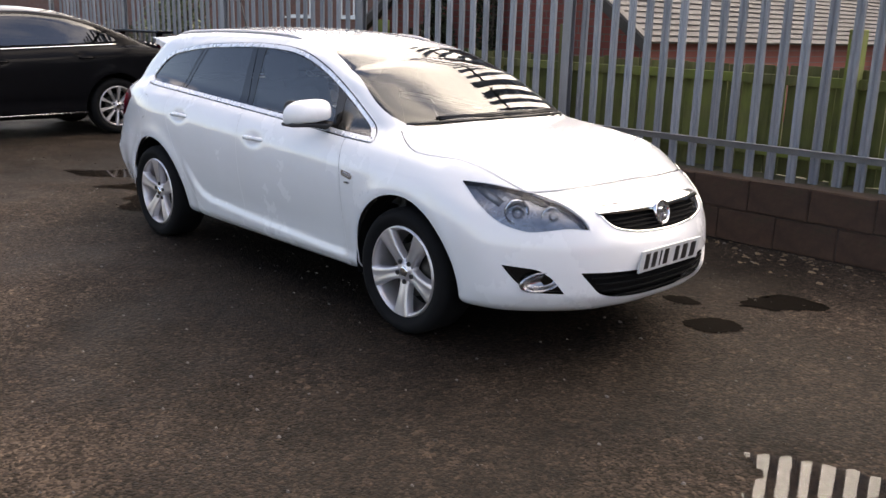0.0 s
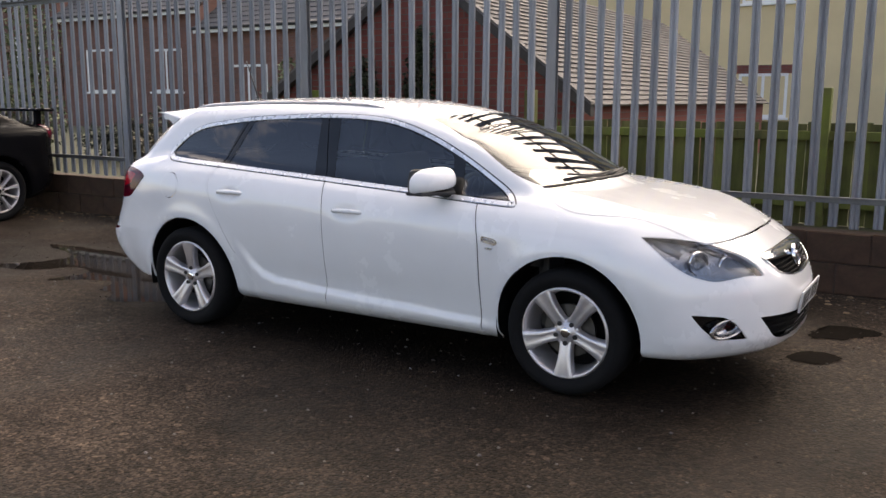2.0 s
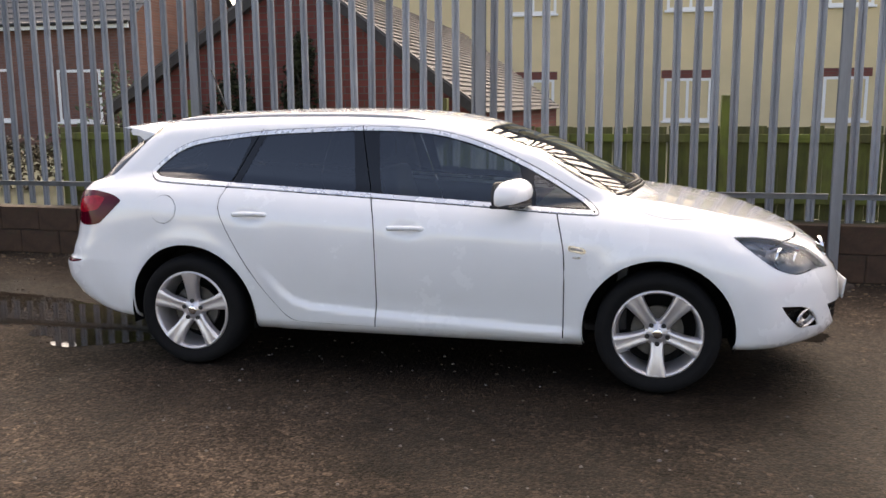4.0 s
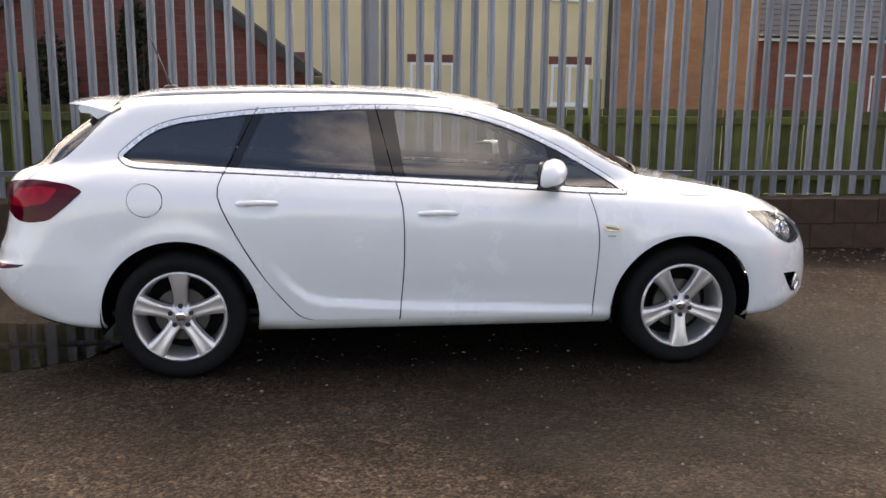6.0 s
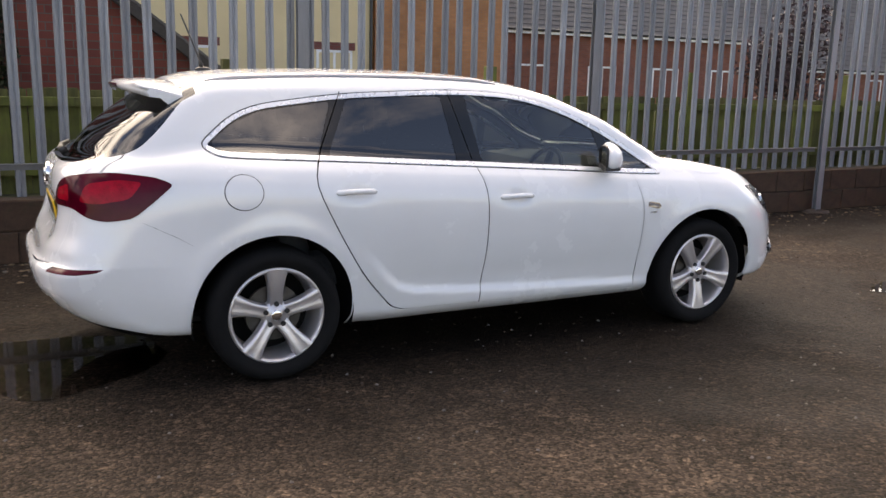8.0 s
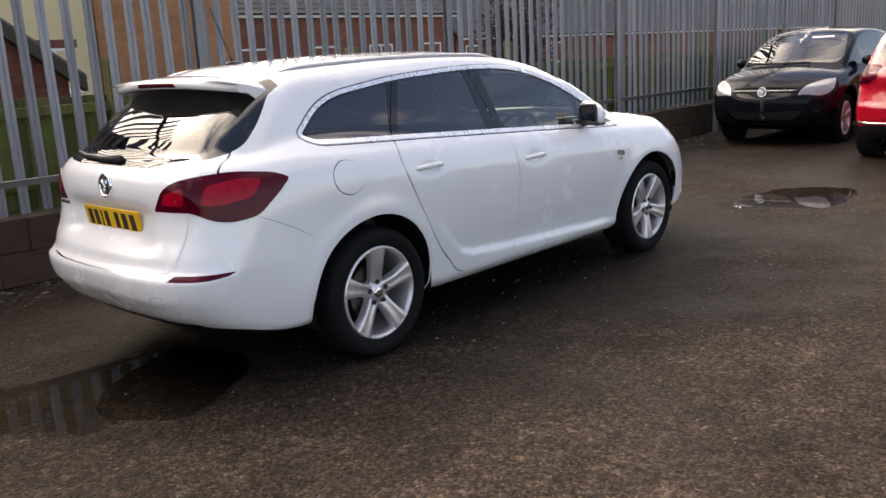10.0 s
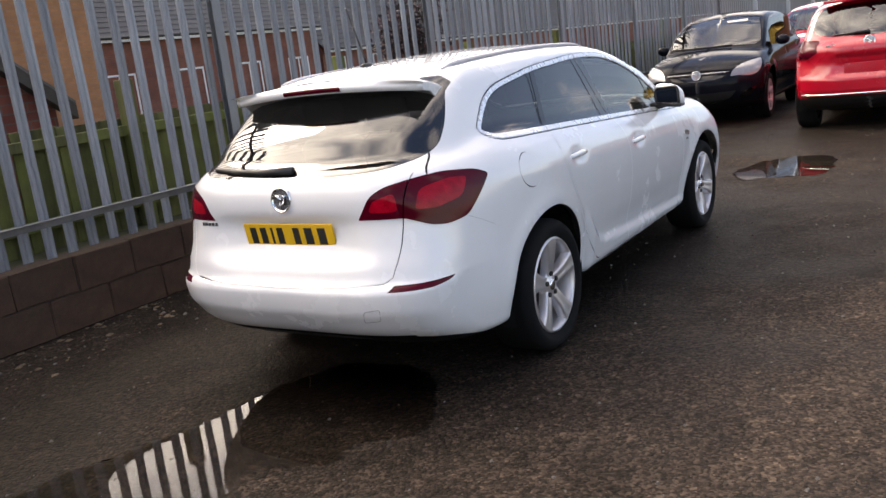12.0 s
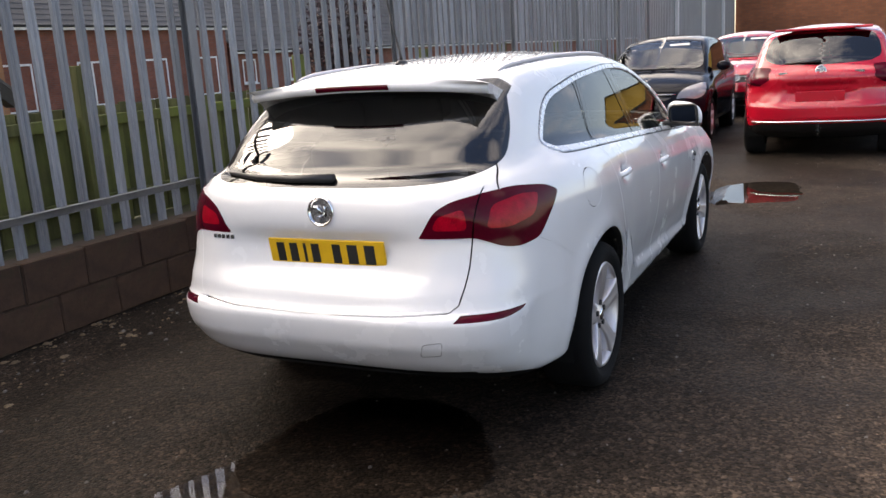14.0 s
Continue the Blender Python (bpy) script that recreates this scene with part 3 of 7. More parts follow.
SEAM_B = [(-0.66, 0.283), (-0.2, 0.276), (0.3, 0.269), (0.845, 0.262)]
PIL_R = [(-0.945, 1.385), (-1.112, 1.050)]      # rear edge of the rear door frame
PIL_M = [(-0.335, 1.41), (-0.236, 1.010)]      # between the doors
REAR_PANE = rounded([(-0.915, 1.350), (-0.60, 1.367), (-0.380, 1.374), (-0.335, 1.044), (-0.7, 1.064), (-1.045, 1.082)], 0.02, 3)
FRONT_PANE = rounded([(-0.235, 1.377), (0.04, 1.362), (0.22, 1.327), (0.42, 1.262), (0.585, 1.190), (0.630, 0.994), (0.2, 1.014), (-0.185, 1.037)], 0.02, 3)
CORNER_PANE = rounded([(0.665, 1.150), (0.73, 1.117), (0.925, 1.004), (0.968, 0.974), (0.685, 0.986)], 0.012, 2)
QUARTER_PANE = rounded([(-1.0, 1.342), (-1.25, 1.308), (-1.36, 1.290), (-1.485, 1.242), (-1.605, 1.145), (-1.570, 1.112), (-1.098, 1.086)], 0.03, 3)
FUEL = [(-1.491 + 0.088 * math.cos(a * math.pi / 16), 0.928 + 0.082 * math.sin(a * math.pi / 16)) for a in range(32)]
ARCHES = [[(wx + 0.395 * math.cos(a * math.pi / 24), 0.330 + 0.395 * math.sin(a * math.pi / 24)) for a in range(48)] for wx in (1.3425, -1.3425)]
LAMP = rounded([(-0.698, 0.968, 0.02), (-0.765, 0.999, 0.04), (-0.94, 1.019, 0.05), (-1.082, 1.008, 0.05), (-1.189, 0.988, 0.04), (-1.25, 0.952, 0.03), (-1.298, 0.857, 0.008),
                (-1.118, 0.856, 0.02), (-1.01, 0.813, 0.03), (-0.935, 0.804, 0.03), (-0.835, 0.819, 0.03), (-0.752, 0.902, 0.04)], 0.02, 3)
ELEMENT_OUT = rounded([(-1.075, 0.888, 0.02), (-1.045, 0.968, 0.03), (-0.91, 0.988, 0.03), (-0.815, 0.978, 0.02), (-0.85, 0.905, 0.03), (-0.985, 0.880, 0.03)], 0.02, 3)
ELEMENT_IN = rounded([(-1.258, 0.886), (-1.238, 0.935), (-1.15, 0.962), (-1.142, 0.884)], 0.02, 3)
HEADLIGHT = rounded([(0.630, 0.846, 0.01), (0.765, 0.840, 0.06), (0.947, 0.810, 0.06), (1.10, 0.764, 0.05), (1.187, 0.708, 0.04), (1.223, 0.656, 0.008), (1.119, 0.664, 0.03), (1.02, 0.651, 0.03),
                     (0.94, 0.642, 0.04), (0.855, 0.660, 0.05), (0.785, 0.690, 0.05), (0.71, 0.752, 0.05), (0.665, 0.805, 0.04)], 0.03, 3)
FOG = rounded([(0.817, 0.490, 0.01), (0.987, 0.476, 0.03), (1.054, 0.439, 0.03), (1.121, 0.356, 0.01), (0.955, 0.361, 0.03), (0.878, 0.417, 0.04)], 0.02, 3)
GRILLE = rounded([(-0.432, 0.750, 0.01), (-0.25, 0.757, 0.1), (0, 0.760, 0.1), (0.25, 0.757, 0.1), (0.432, 0.750, 0.01), (0.41, 0.695, 0.03), (0.375, 0.655, 0.03), (0.25, 0.627, 0.05), (0, 0.612, 0.1), (-0.25, 0.627, 0.05), (-0.375, 0.655, 0.03), (-0.41, 0.695, 0.03)], 0.03, 3)
INTAKE = rounded([(-0.548, 0.463, 0.01), (0, 0.452, 0.2), (0.548, 0.463, 0.01), (0.458, 0.350, 0.04), (0.36, 0.318, 0.05), (0, 0.300, 0.2), (-0.36, 0.318, 0.05), (-0.458, 0.350, 0.04)], 0.03, 3)
REAR_GLASS = rounded([(0, 1.385, 0), (-0.52, 1.375, 0.03), (-0.585, 1.325, 0.05), (-0.634, 1.205, 0.06), (-0.648, 1.118, 0.03), (-0.625, 1.079, 0.04), (-0.52, 1.050, 0.08), (-0.304, 1.037, 0.1), (0, 1.034, 0),
                      (0.2, 1.034, 0), (0.2, 1.385, 0)], 0.03, 4)
SCREEN = rounded([(-0.54, 1.386, 0.03), (-0.647, 1.195, 0.1), (-0.678, 1.075, 0.05), (-0.615, 1.022, 0.05), (-0.3, 1.042, 0.1), (0.2, 1.048, 0), (0.2, 1.412, 0), (-0.25, 1.405, 0.1)], 0.03, 3)
TAILGATE = [(-0.616, 0.853), (-0.609, 0.755), (-0.597, 0.679), (-0.582, 0.622), (-0.55, 0.600), (-0.345, 0.587), (-0.106, 0.581), (0.1, 0.579)]
LAMP_SPLIT = [(-0.634, 1.03), (-0.616, 0.853)]
GATE_UP = [(-0.632, 1.092), (-0.682, 1.012)]
WRAP_GLASS = [(-1.64, 1.365), (-1.705, 1.331), (-1.83, 1.210), (-1.95, 1.125), (-2.06, 1.078), (-2.3, 1.055), (-2.3, 1.40), (-1.64, 1.40)]   # side of the rear window
REFLECTOR = rounded([(-1.245, 0.568, 0.005), (-1.21, 0.593, 0.005), (-0.938, 0.596, 0.005), (-0.965, 0.580, 0.02), (-1.05, 0.569, 0.01)], 0.005, 2)
BONNET_FRONT = [(-0.70, 0.797), (-0.64, 0.808), (-0.407, 0.823), (0.05, 0.827)]
BONNET_SIDE = spline([(2.06, -0.60), (1.85, -0.69), (1.6, -0.755), (1.4, -0.782), (1.3, -0.772), (1.21, -0.737), (1.13, -0.69)], 3, False)
BUMPER_R = [(-1.725, 0.69), (-1.80, 0.735), (-1.90, 0.785), (-1.97, 0.815)]


TAIL_FOOT = [(-1.65, 0.1), (-1.65, 0.228), (-1.73, 0.236), (-1.9, 0.268), (-2.05, 0.304), (-2.2, 0.335), (-2.5, 0.36), (-2.5, 0.1)]   # under the rear bumper


def frontish(C, N):
    return (C[:, 0] > 1.5) & (N[:, 0] > 0.1)


def screenish(C, N):
    return (C[:, 2] > 0.93) & (N[:, 0] > 0.15) & (C[:, 0] < 1.5) & (C[:, 0] > -0.1) & (N[:, 2] > 0.2)


def corner_rear(C, N):
    return (C[:, 0] < -1.6) & (N[:, 0] + N[:, 1] < -0.1)


def corner_front(C, N):
    return (C[:, 0] > 1.4) & (N[:, 0] - N[:, 1] > 0.15)


def bonnetish(C, N):
    return (C[:, 0] > 1.1) & (N[:, 2] > 0.3)


def flank(C, N):
    return C[:, 1] < -0.45


def nose_low(C, N):
    return (C[:, 0] > 1.55) & (C[:, 2] < 0.35)


def tail_under(C, N):
    return (C[:, 0] < -1.6) & (C[:, 2] < 0.45)


def frame_band(C, N):
    return right_side(C, N) & (C[:, 2] > 1.05) & (C[:, 2] < 1.42)


def wrap_corner(C, N):
    return (C[:, 1] < -0.45) & (C[:, 0] < -1.6) & (C[:, 2] > 1.05) & (N[:, 0] < 0.4)


def label_estate(C, N):
    x, y, z = C.T
    s_r, s_f = (x - y) / 2 ** 0.5, (x + y) / 2 ** 0.5
    side = (y < -0.3) & (N[:, 1] < -0.12)
    name = np.full(len(C), "body", object)
    name[(z < 0.228) & (x > 1.6)] = "under"
    name[(z < 0.215) & (np.abs(x) < 1.0)] = "under"
    name[(x < -1.7) & in_polygon(x, z, TAIL_FOOT)] = "under"
    name[(z < 0.345) & (x < -1.9) & (y > -0.60)] = "under"
    name[(N[:, 2] < -0.93) & (z < 0.26)] = "under"
    rear = (x < -1.6) & (N[:, 0] < 0.3)
    name[(x < -1.72) & (z < 0.62) & (name == "body")] = "rear_bumper"
    crease = np.interp(x, [-1.97, -1.725], [0.815, 0.69])
    name[(x < -1.73) & (z < np.minimum(crease, 0.9)) & (name == "body")] = "rear_bumper"
    gate = in_polygon(y, z, [(0.1, 1.10), (-0.60, 1.095), (-0.632, 1.092), (-0.682, 1.012), (-0.634, 1.0)] + TAILGATE) & (x < -2.0)
    name[gate] = "tailgate"
    name[(x > 1.735) & (z < 0.64) & (name == "body")] = "front_bumper"
    lead = np.interp(y, [p[0] for p in BONNET_FRONT], [p[1] for p in BONNET_FRONT])
    name[(x > 1.74) & (z < lead) & (N[:, 0] > 0.1) & (name == "body") & (y > -0.72)] = "front_bumper"
    line_y = np.interp(x, [p[0] for p in BONNET_SIDE][::-1], [p[1] for p in BONNET_SIDE][::-1])
    name[(x > 1.1) & (y > line_y) & (z > lead) & (N[:, 2] > 0.25) & (name == "body") & (x > 1.15)] = "bonnet"
    name[in_polygon(y, z, SCREEN) & (N[:, 0] > 0.15) & (N[:, 2] > 0.2) & (x < 1.5) & (x > -0.1) & (z > 0.93)] = "screen"
    name[in_polygon(y, z, REAR_GLASS) & (x < -1.6) & (N[:, 0] < -0.05)] = "rear_glass"
    name[wrap_corner(C, N) & in_polygon(x, z, WRAP_GLASS)] = "rear_glass"
    name[side & in_polygon(x, z, FUEL)] = "fuel"
    door_f = SEAM_F[::1] + [(0.845, 0.262), (-0.2, 0.276)] + SEAM_M[::-1]
    door_r = SEAM_M + [(-0.66, 0.283)] + SEAM_R[::-1]
    name[side & in_polygon(x, z, door_f) & (z < 1.05)] = "door_f"
    name[side & in_polygon(x, z, door_r) & (z < 1.1)] = "door_r"
    name[side & in_polygon(x, z, WINDOW_OUT)] = "seal"
    name[side & in_polygon(x, z, WINDOW)] = "chrome"
    name[side & in_polygon(x, z, WINDOW_IN)] = "pillar"
    for poly, n in ((REAR_PANE, "pane_r"), (FRONT_PANE, "pane_f"), (CORNER_PANE, "pane_c"), (QUARTER_PANE, "pane_q")):
        name[side & in_polygon(x, z, poly)] = n
    cr = (x < -1.6) & (-N[:, 0] - N[:, 1] > 0.1)
    lamp = cr & in_polygon(s_r, z, LAMP)
    name[lamp] = np.where(y[lamp] > np.interp(z[lamp], [0.853, 1.03], [-0.616, -0.634]), "lamp_in", "lamp_out")
    name[lamp & in_polygon(s_r, z, ELEMENT_OUT) & (name == "lamp_out")] = "element_out"
    name[lamp & in_polygon(s_r, z, ELEMENT_IN) & (name == "lamp_in")] = "element_in"
    name[cr & in_polygon(s_r, z, REFLECTOR)] = "reflector"
    cf = (x > 1.4) & (N[:, 0] - N[:, 1] > 0.15)
    name[cf & in_polygon(s_f, z, HEADLIGHT)] = "headlight"
    name[cf & in_polygon(s_f, z, FOG)] = "fog"
    fr = (x > 1.5) & (N[:, 0] > 0.1)
    name[fr & in_polygon(y, z, GRILLE)] = "grille"
    name[fr & in_polygon(y, z, INTAKE)] = "intake"
    for arch, wx in zip(ARCHES, (1.3425, -1.3425)):
        name[(y < -0.45) & in_polygon(x, z, arch)] = ""
        name[(y < -0.45) & (np.abs(x - wx) < 0.39) & (z < 0.3)] = ""
    return name


def estate_cuts():
    cuts = [("side", WINDOW_OUT, right_side), ("side", WINDOW, right_side), ("side", WINDOW_IN, right_side)]
    cuts += [("side", p, right_side) for p in (REAR_PANE, FRONT_PANE, CORNER_PANE, QUARTER_PANE, FUEL)]
    cuts += [("side", a, flank) for a in ARCHES]
    cuts += [("end", [(-1, 0.1), (0.2, 0.1), (0.2, 0.228), (-1, 0.228)], nose_low), ("side", [(-1.0, 0.1), (1.0, 0.1), (1.0, 0.215), (-1.0, 0.215)], flank),
             ("end", [(-0.60, 0.1), (0.2, 0.1), (0.2, 0.345), (-0.60, 0.345)], tail_under), ("side", TAIL_FOOT, tail_under)]
    cuts += [("rear_corner", LAMP, corner_rear), ("rear_corner", ELEMENT_OUT, corner_rear), ("rear_corner", ELEMENT_IN, corner_rear), ("rear_corner", REFLECTOR, corner_rear), ("front_corner", HEADLIGHT, corner_front), ("front_corner", FOG, corner_front)]
    cuts += [("end", GRILLE, frontish), ("end", INTAKE, frontish), ("end", REAR_GLASS, rear_side), ("side", WRAP_GLASS, wrap_corner), ("end", SCREEN, screenish)]
    seams = [("side", SEAM_R, right_side, 0.0034), ("side", SEAM_M, right_side, 0.0034), ("side", SEAM_F, right_side, 0.0034), ("side", SEAM_B, right_side, 0.0032),
             ("side", PIL_R, frame_band, 0.003), ("side", PIL_M, frame_band, 0.003),
             ("side", FUEL + FUEL[:1], right_side, 0.0024), ("end", LAMP_SPLIT, rear_side, 0.0024), ("end", TAILGATE, rear_side, 0.0026), ("end", GATE_UP, rear_side, 0.0024),
             ("end", BONNET_FRONT, frontish, 0.0036), ("top", BONNET_SIDE, bonnetish, 0.0026),
             ("side", BUMPER_R, right_side, 0.0012)]
    return cuts, seams


def build_estate():
    car = tagged(empty("estate_car"), "glossy white five-door estate car parked on damp tarmac", "car")
    cuts, seams = estate_cuts()
    field, co, pan = car_panels(ESTATE, 0.02, cuts, seams, label_estate)
    args = lambda n: (field, co, pan[n])
    panel("body", car, *args("body"), M_WHITE, both=True, thick=0.006)
    panel("underbody", car, *args("under"), M_WELL, both=True)
    panel("bonnet", car, *args("bonnet"), M_WHITE, both=True, thick=0.012)
    panel("front_bumper", car, *args("front_bumper"), M_WHITE, both=True, thick=0.015)
    panel("rear_bumper", car, *args("rear_bumper"), M_WHITE, both=True, thick=0.015)
    gate = panel("tailgate", car, *args("tailgate"), M_WHITE, both=True, thick=0.012)
    panel("windscreen", car, *args("screen"), M_SCREEN, both=True)
    panel("rear_window", gate, *args("rear_glass"), M_TINT, both=True, label="dark tinted rear window glass")
    panel("grille", car, *args("grille"), M_WELL, both=True, off=-0.03)
    panel("air_intake", car, *args("intake"), M_WELL, both=True, off=-0.04)
    for far in (False, True):
        panel("window_surround", car, *args("chrome"), M_TRIM, mirror=far, off=0.004, thick=0.01, label="polished chrome window surround")
        panel("window_seal", car, *args("seal"), M_BLACK, mirror=far, off=-0.004)
        panel("window_pillar_trim", car, *args("pillar"), M_GLOSSBLACK, mirror=far, off=-0.002)
        d1 = panel("front_door", car, *args("door_f"), M_WHITE, mirror=far, thick=0.004)
        d2 = panel("rear_door", car, *args("door_r"), M_WHITE, mirror=far, thick=0.004)
        panel("door_window", d1, *args("pane_f"), M_GLASS, mirror=far, off=-0.004)
        panel("corner_window", d1, *args("pane_c"), M_GLASS, mirror=far, off=-0.004)
        panel("door_window", d2, *args("pane_r"), M_PRIVACY, mirror=far, off=-0.004, label="dark privacy glass")
        panel("quarter_window", car, *args("pane_q"), M_PRIVACY, mirror=far, off=-0.004, label="dark privacy glass")
        panel("fuel_flap", car, *args("fuel"), M_WHITE, mirror=far, thick=0.003)
        lamp = panel("tail_lamp", car, *args("lamp_out"), M_REDLENS, mirror=far, off=0.003, thick=0.02, label="dark red tail lamp lens")
        panel("tailgate_lamp", gate, *args("lamp_in"), M_REDLENS, mirror=far, off=0.003, thick=0.02, label="dark red tail lamp lens")
        panel("reflector", car, *args("reflector"), M_REDLENS, mirror=far, off=-0.004, thick=0.01, label="slim dark red bumper reflector")
        panel("headlight", car, *args("headlight"), M_LENS, mirror=far, off=0.002, thick=0.01, label="clear headlight lens")
        panel("fog_lamp_recess", car, *args("fog"), M_GLOSSBLACK, mirror=far, off=-0.03)
    build_estate_details(car, field, co, pan)
    return car


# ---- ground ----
# centre, radii, tone: dry and soaked tarmac, plus shade painted in round the cars
DRYING_AND_SHADE = [(-2.9, -1.9, 1.7, 1.5, 0.75), (-1.2, -2.3, 1.4, 1.0, 0.6), (2.0, -2.7, 1.3, 0.8, 0.35), (3.2, 0.8, 1.7, 1.3, 0.95), (0.9, -1.6, 1.8, 0.9, -0.35), (0.0, 0.0, 2.6, 1.25, -0.35), (9.5, -1.2, 3.5, 2.6, -0.30), (-2.2, -0.8, 0.9, 0.7, -0.30)]


def tarmac_material():
    m, nt, b = material("tarmac")
    co = object_coords(nt)
    big = noise_of(nt, 0.32, 5, 0.6, co)
    mid = noise_of(nt, 2.3, 6, 0.65, co)
    fine = noise_of(nt, 55, 3, 0.6, co)
    vor = node(nt, "ShaderNodeTexVoronoi", Scale=85.0)
    nt.links.new(co, vor.inputs["Vector"])
    sep = nt.nodes.new("ShaderNodeSeparateColor")
    nt.links.new(vor.outputs["Color"], sep.inputs[0])
    base = ramp_of(nt, big, [(0.36, (0.0150, 0.0110, 0.0084)), (0.50, (0.0255, 0.0189, 0.0146)), (0.66, (0.043, 0.0330, 0.0256))])
    base = mixed(nt, 0.55, base, ramp_of(nt, mid, [(0.35, (0.011, 0.0081, 0.0063)), (0.65, (0.043, 0.0325, 0.0250))]))
    chips = ramp_of(nt, sep.outputs[0], [(0.0, (0.25, 0.25, 0.25)), (0.5, (0.8, 0.79, 0.77)), (0.80, (1.5, 1.46, 1.40)), (0.95, (1.95, 1.90, 1.84))])
    base = mixed(nt, 0.85, base, chips, "MULTIPLY")
    coarse = node(nt, "ShaderNodeTexVoronoi", Scale=34.0)
    nt.links.new(co, coarse.inputs["Vector"])
    sep2 = nt.nodes.new("ShaderNodeSeparateColor")
    nt.links.new(coarse.outputs["Color"], sep2.inputs[0])
    stones = ramp_of(nt, sep2.outputs[1], [(0.0, (0.55, 0.55, 0.55)), (0.6, (1.0, 1.0, 1.0)), (0.93, (1.3, 1.27, 1.22)), (0.97, (1.9, 1.82, 1.74))])
    base = mixed(nt, 0.8, base, stones, "MULTIPLY")
    wet = ramp_of(nt, noise_of(nt, 0.55, 4, 0.6, co), [(0.42, 0.0), (0.56, 0.85)])
    base = mixed(nt, wet, base, mixed(nt, 1.0, base, (0.50, 0.48, 0.46), "MULTIPLY"))
    # dried yard and sky sheen painted paler (+), soaked yard and car shade darker (-)
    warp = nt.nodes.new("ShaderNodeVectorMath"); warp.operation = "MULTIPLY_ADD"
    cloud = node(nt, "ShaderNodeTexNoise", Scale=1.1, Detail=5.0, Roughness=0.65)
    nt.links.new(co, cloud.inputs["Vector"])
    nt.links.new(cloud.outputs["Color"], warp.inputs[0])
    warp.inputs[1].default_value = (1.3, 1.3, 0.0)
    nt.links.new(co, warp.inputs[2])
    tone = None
    for px, py, rx, ry, k in DRYING_AND_SHADE:
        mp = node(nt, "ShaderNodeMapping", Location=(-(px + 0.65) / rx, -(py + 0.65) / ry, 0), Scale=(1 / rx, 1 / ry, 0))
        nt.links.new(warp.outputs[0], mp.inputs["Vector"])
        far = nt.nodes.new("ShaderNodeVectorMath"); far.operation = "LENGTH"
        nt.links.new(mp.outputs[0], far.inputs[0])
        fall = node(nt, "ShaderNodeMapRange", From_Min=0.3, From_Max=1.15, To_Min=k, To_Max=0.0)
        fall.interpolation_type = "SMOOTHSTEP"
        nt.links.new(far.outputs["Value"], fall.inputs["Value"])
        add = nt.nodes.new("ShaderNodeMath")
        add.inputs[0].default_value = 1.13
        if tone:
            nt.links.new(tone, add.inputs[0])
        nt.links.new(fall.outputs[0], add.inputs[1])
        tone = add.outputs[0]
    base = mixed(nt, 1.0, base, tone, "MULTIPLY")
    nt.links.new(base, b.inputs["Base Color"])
    b.inputs["Specular IOR Level"].default_value = 0.09
    rough = mixed(nt, wet, (0.9, 0.9, 0.9), (0.55, 0.55, 0.55))
    nt.links.new(mixed(nt, 0.3, rough, ramp_of(nt, fine, [(0.3, 0.5), (0.7, 0.95)])), b.inputs["Roughness"])
    dist = ramp_of(nt, vor.outputs["Distance"], [(0.0, 1.0), (0.75, 0.0)])
    bumped(nt, b, mixed(nt, 0.35, mixed(nt, 0.4, dist, fine), ramp_of(nt, coarse.outputs["Distance"], [(0.0, 1.0), (0.7, 0.0)])), 0.7, 0.008)
    return m


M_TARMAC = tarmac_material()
M_WATER = glass_material("puddle_water", (0.93, 0.91, 0.89), 0.02, 1.33)
M_SILT = plain("dark_wet_silt", (0.006, 0.0042, 0.003), 0.85, 0, 0.5, 14, bump=0.5, spec=0.03)
M_CRUMB = plain("dark_crumb", (0.030, 0.021, 0.014), 0.9, 0, 0.5, 30)
M_STONE = plain("grit_stone", (0.095, 0.086, 0.078), 0.8, 0, 0.5, 30)
M_LITTER = plain("dead_leaf_litter", (0.12, 0.085, 0.05), 0.85, 0, 0.5, 12)


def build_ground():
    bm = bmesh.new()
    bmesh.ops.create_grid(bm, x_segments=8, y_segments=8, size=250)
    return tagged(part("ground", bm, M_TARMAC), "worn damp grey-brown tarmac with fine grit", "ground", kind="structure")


def build_puddle(outline, label, mat=None, z=0.004, rough=0.04, seed=1):
    pts = spline(outline, 24)
    out = []
    for i, p in enumerate(pts):
        v = Vector((*p[:2], seed * 3.1))
        j = noise.noise_vector(v * 4) * rough + noise.noise_vector(v * 17) * rough * 0.5 + noise.noise_vector(v * 45) * rough * 0.4
        out.append((p[0] + j.x, p[1] + j.y, z))
    bm = bmesh.new()
    f = bm.faces.new([bm.verts.new(p) for p in out])
    if f.normal.z < 0 or sum(a[0] * b[1] - b[0] * a[1] for a, b in zip(out, out[1:] + out[:1])) < 0:
        f.normal_flip()
    bmesh.ops.triangulate(bm, faces=bm.faces[:])
    return tagged(part("puddle", bm, mat or M_WATER), label, "puddle", group="puddles", kind="structure")


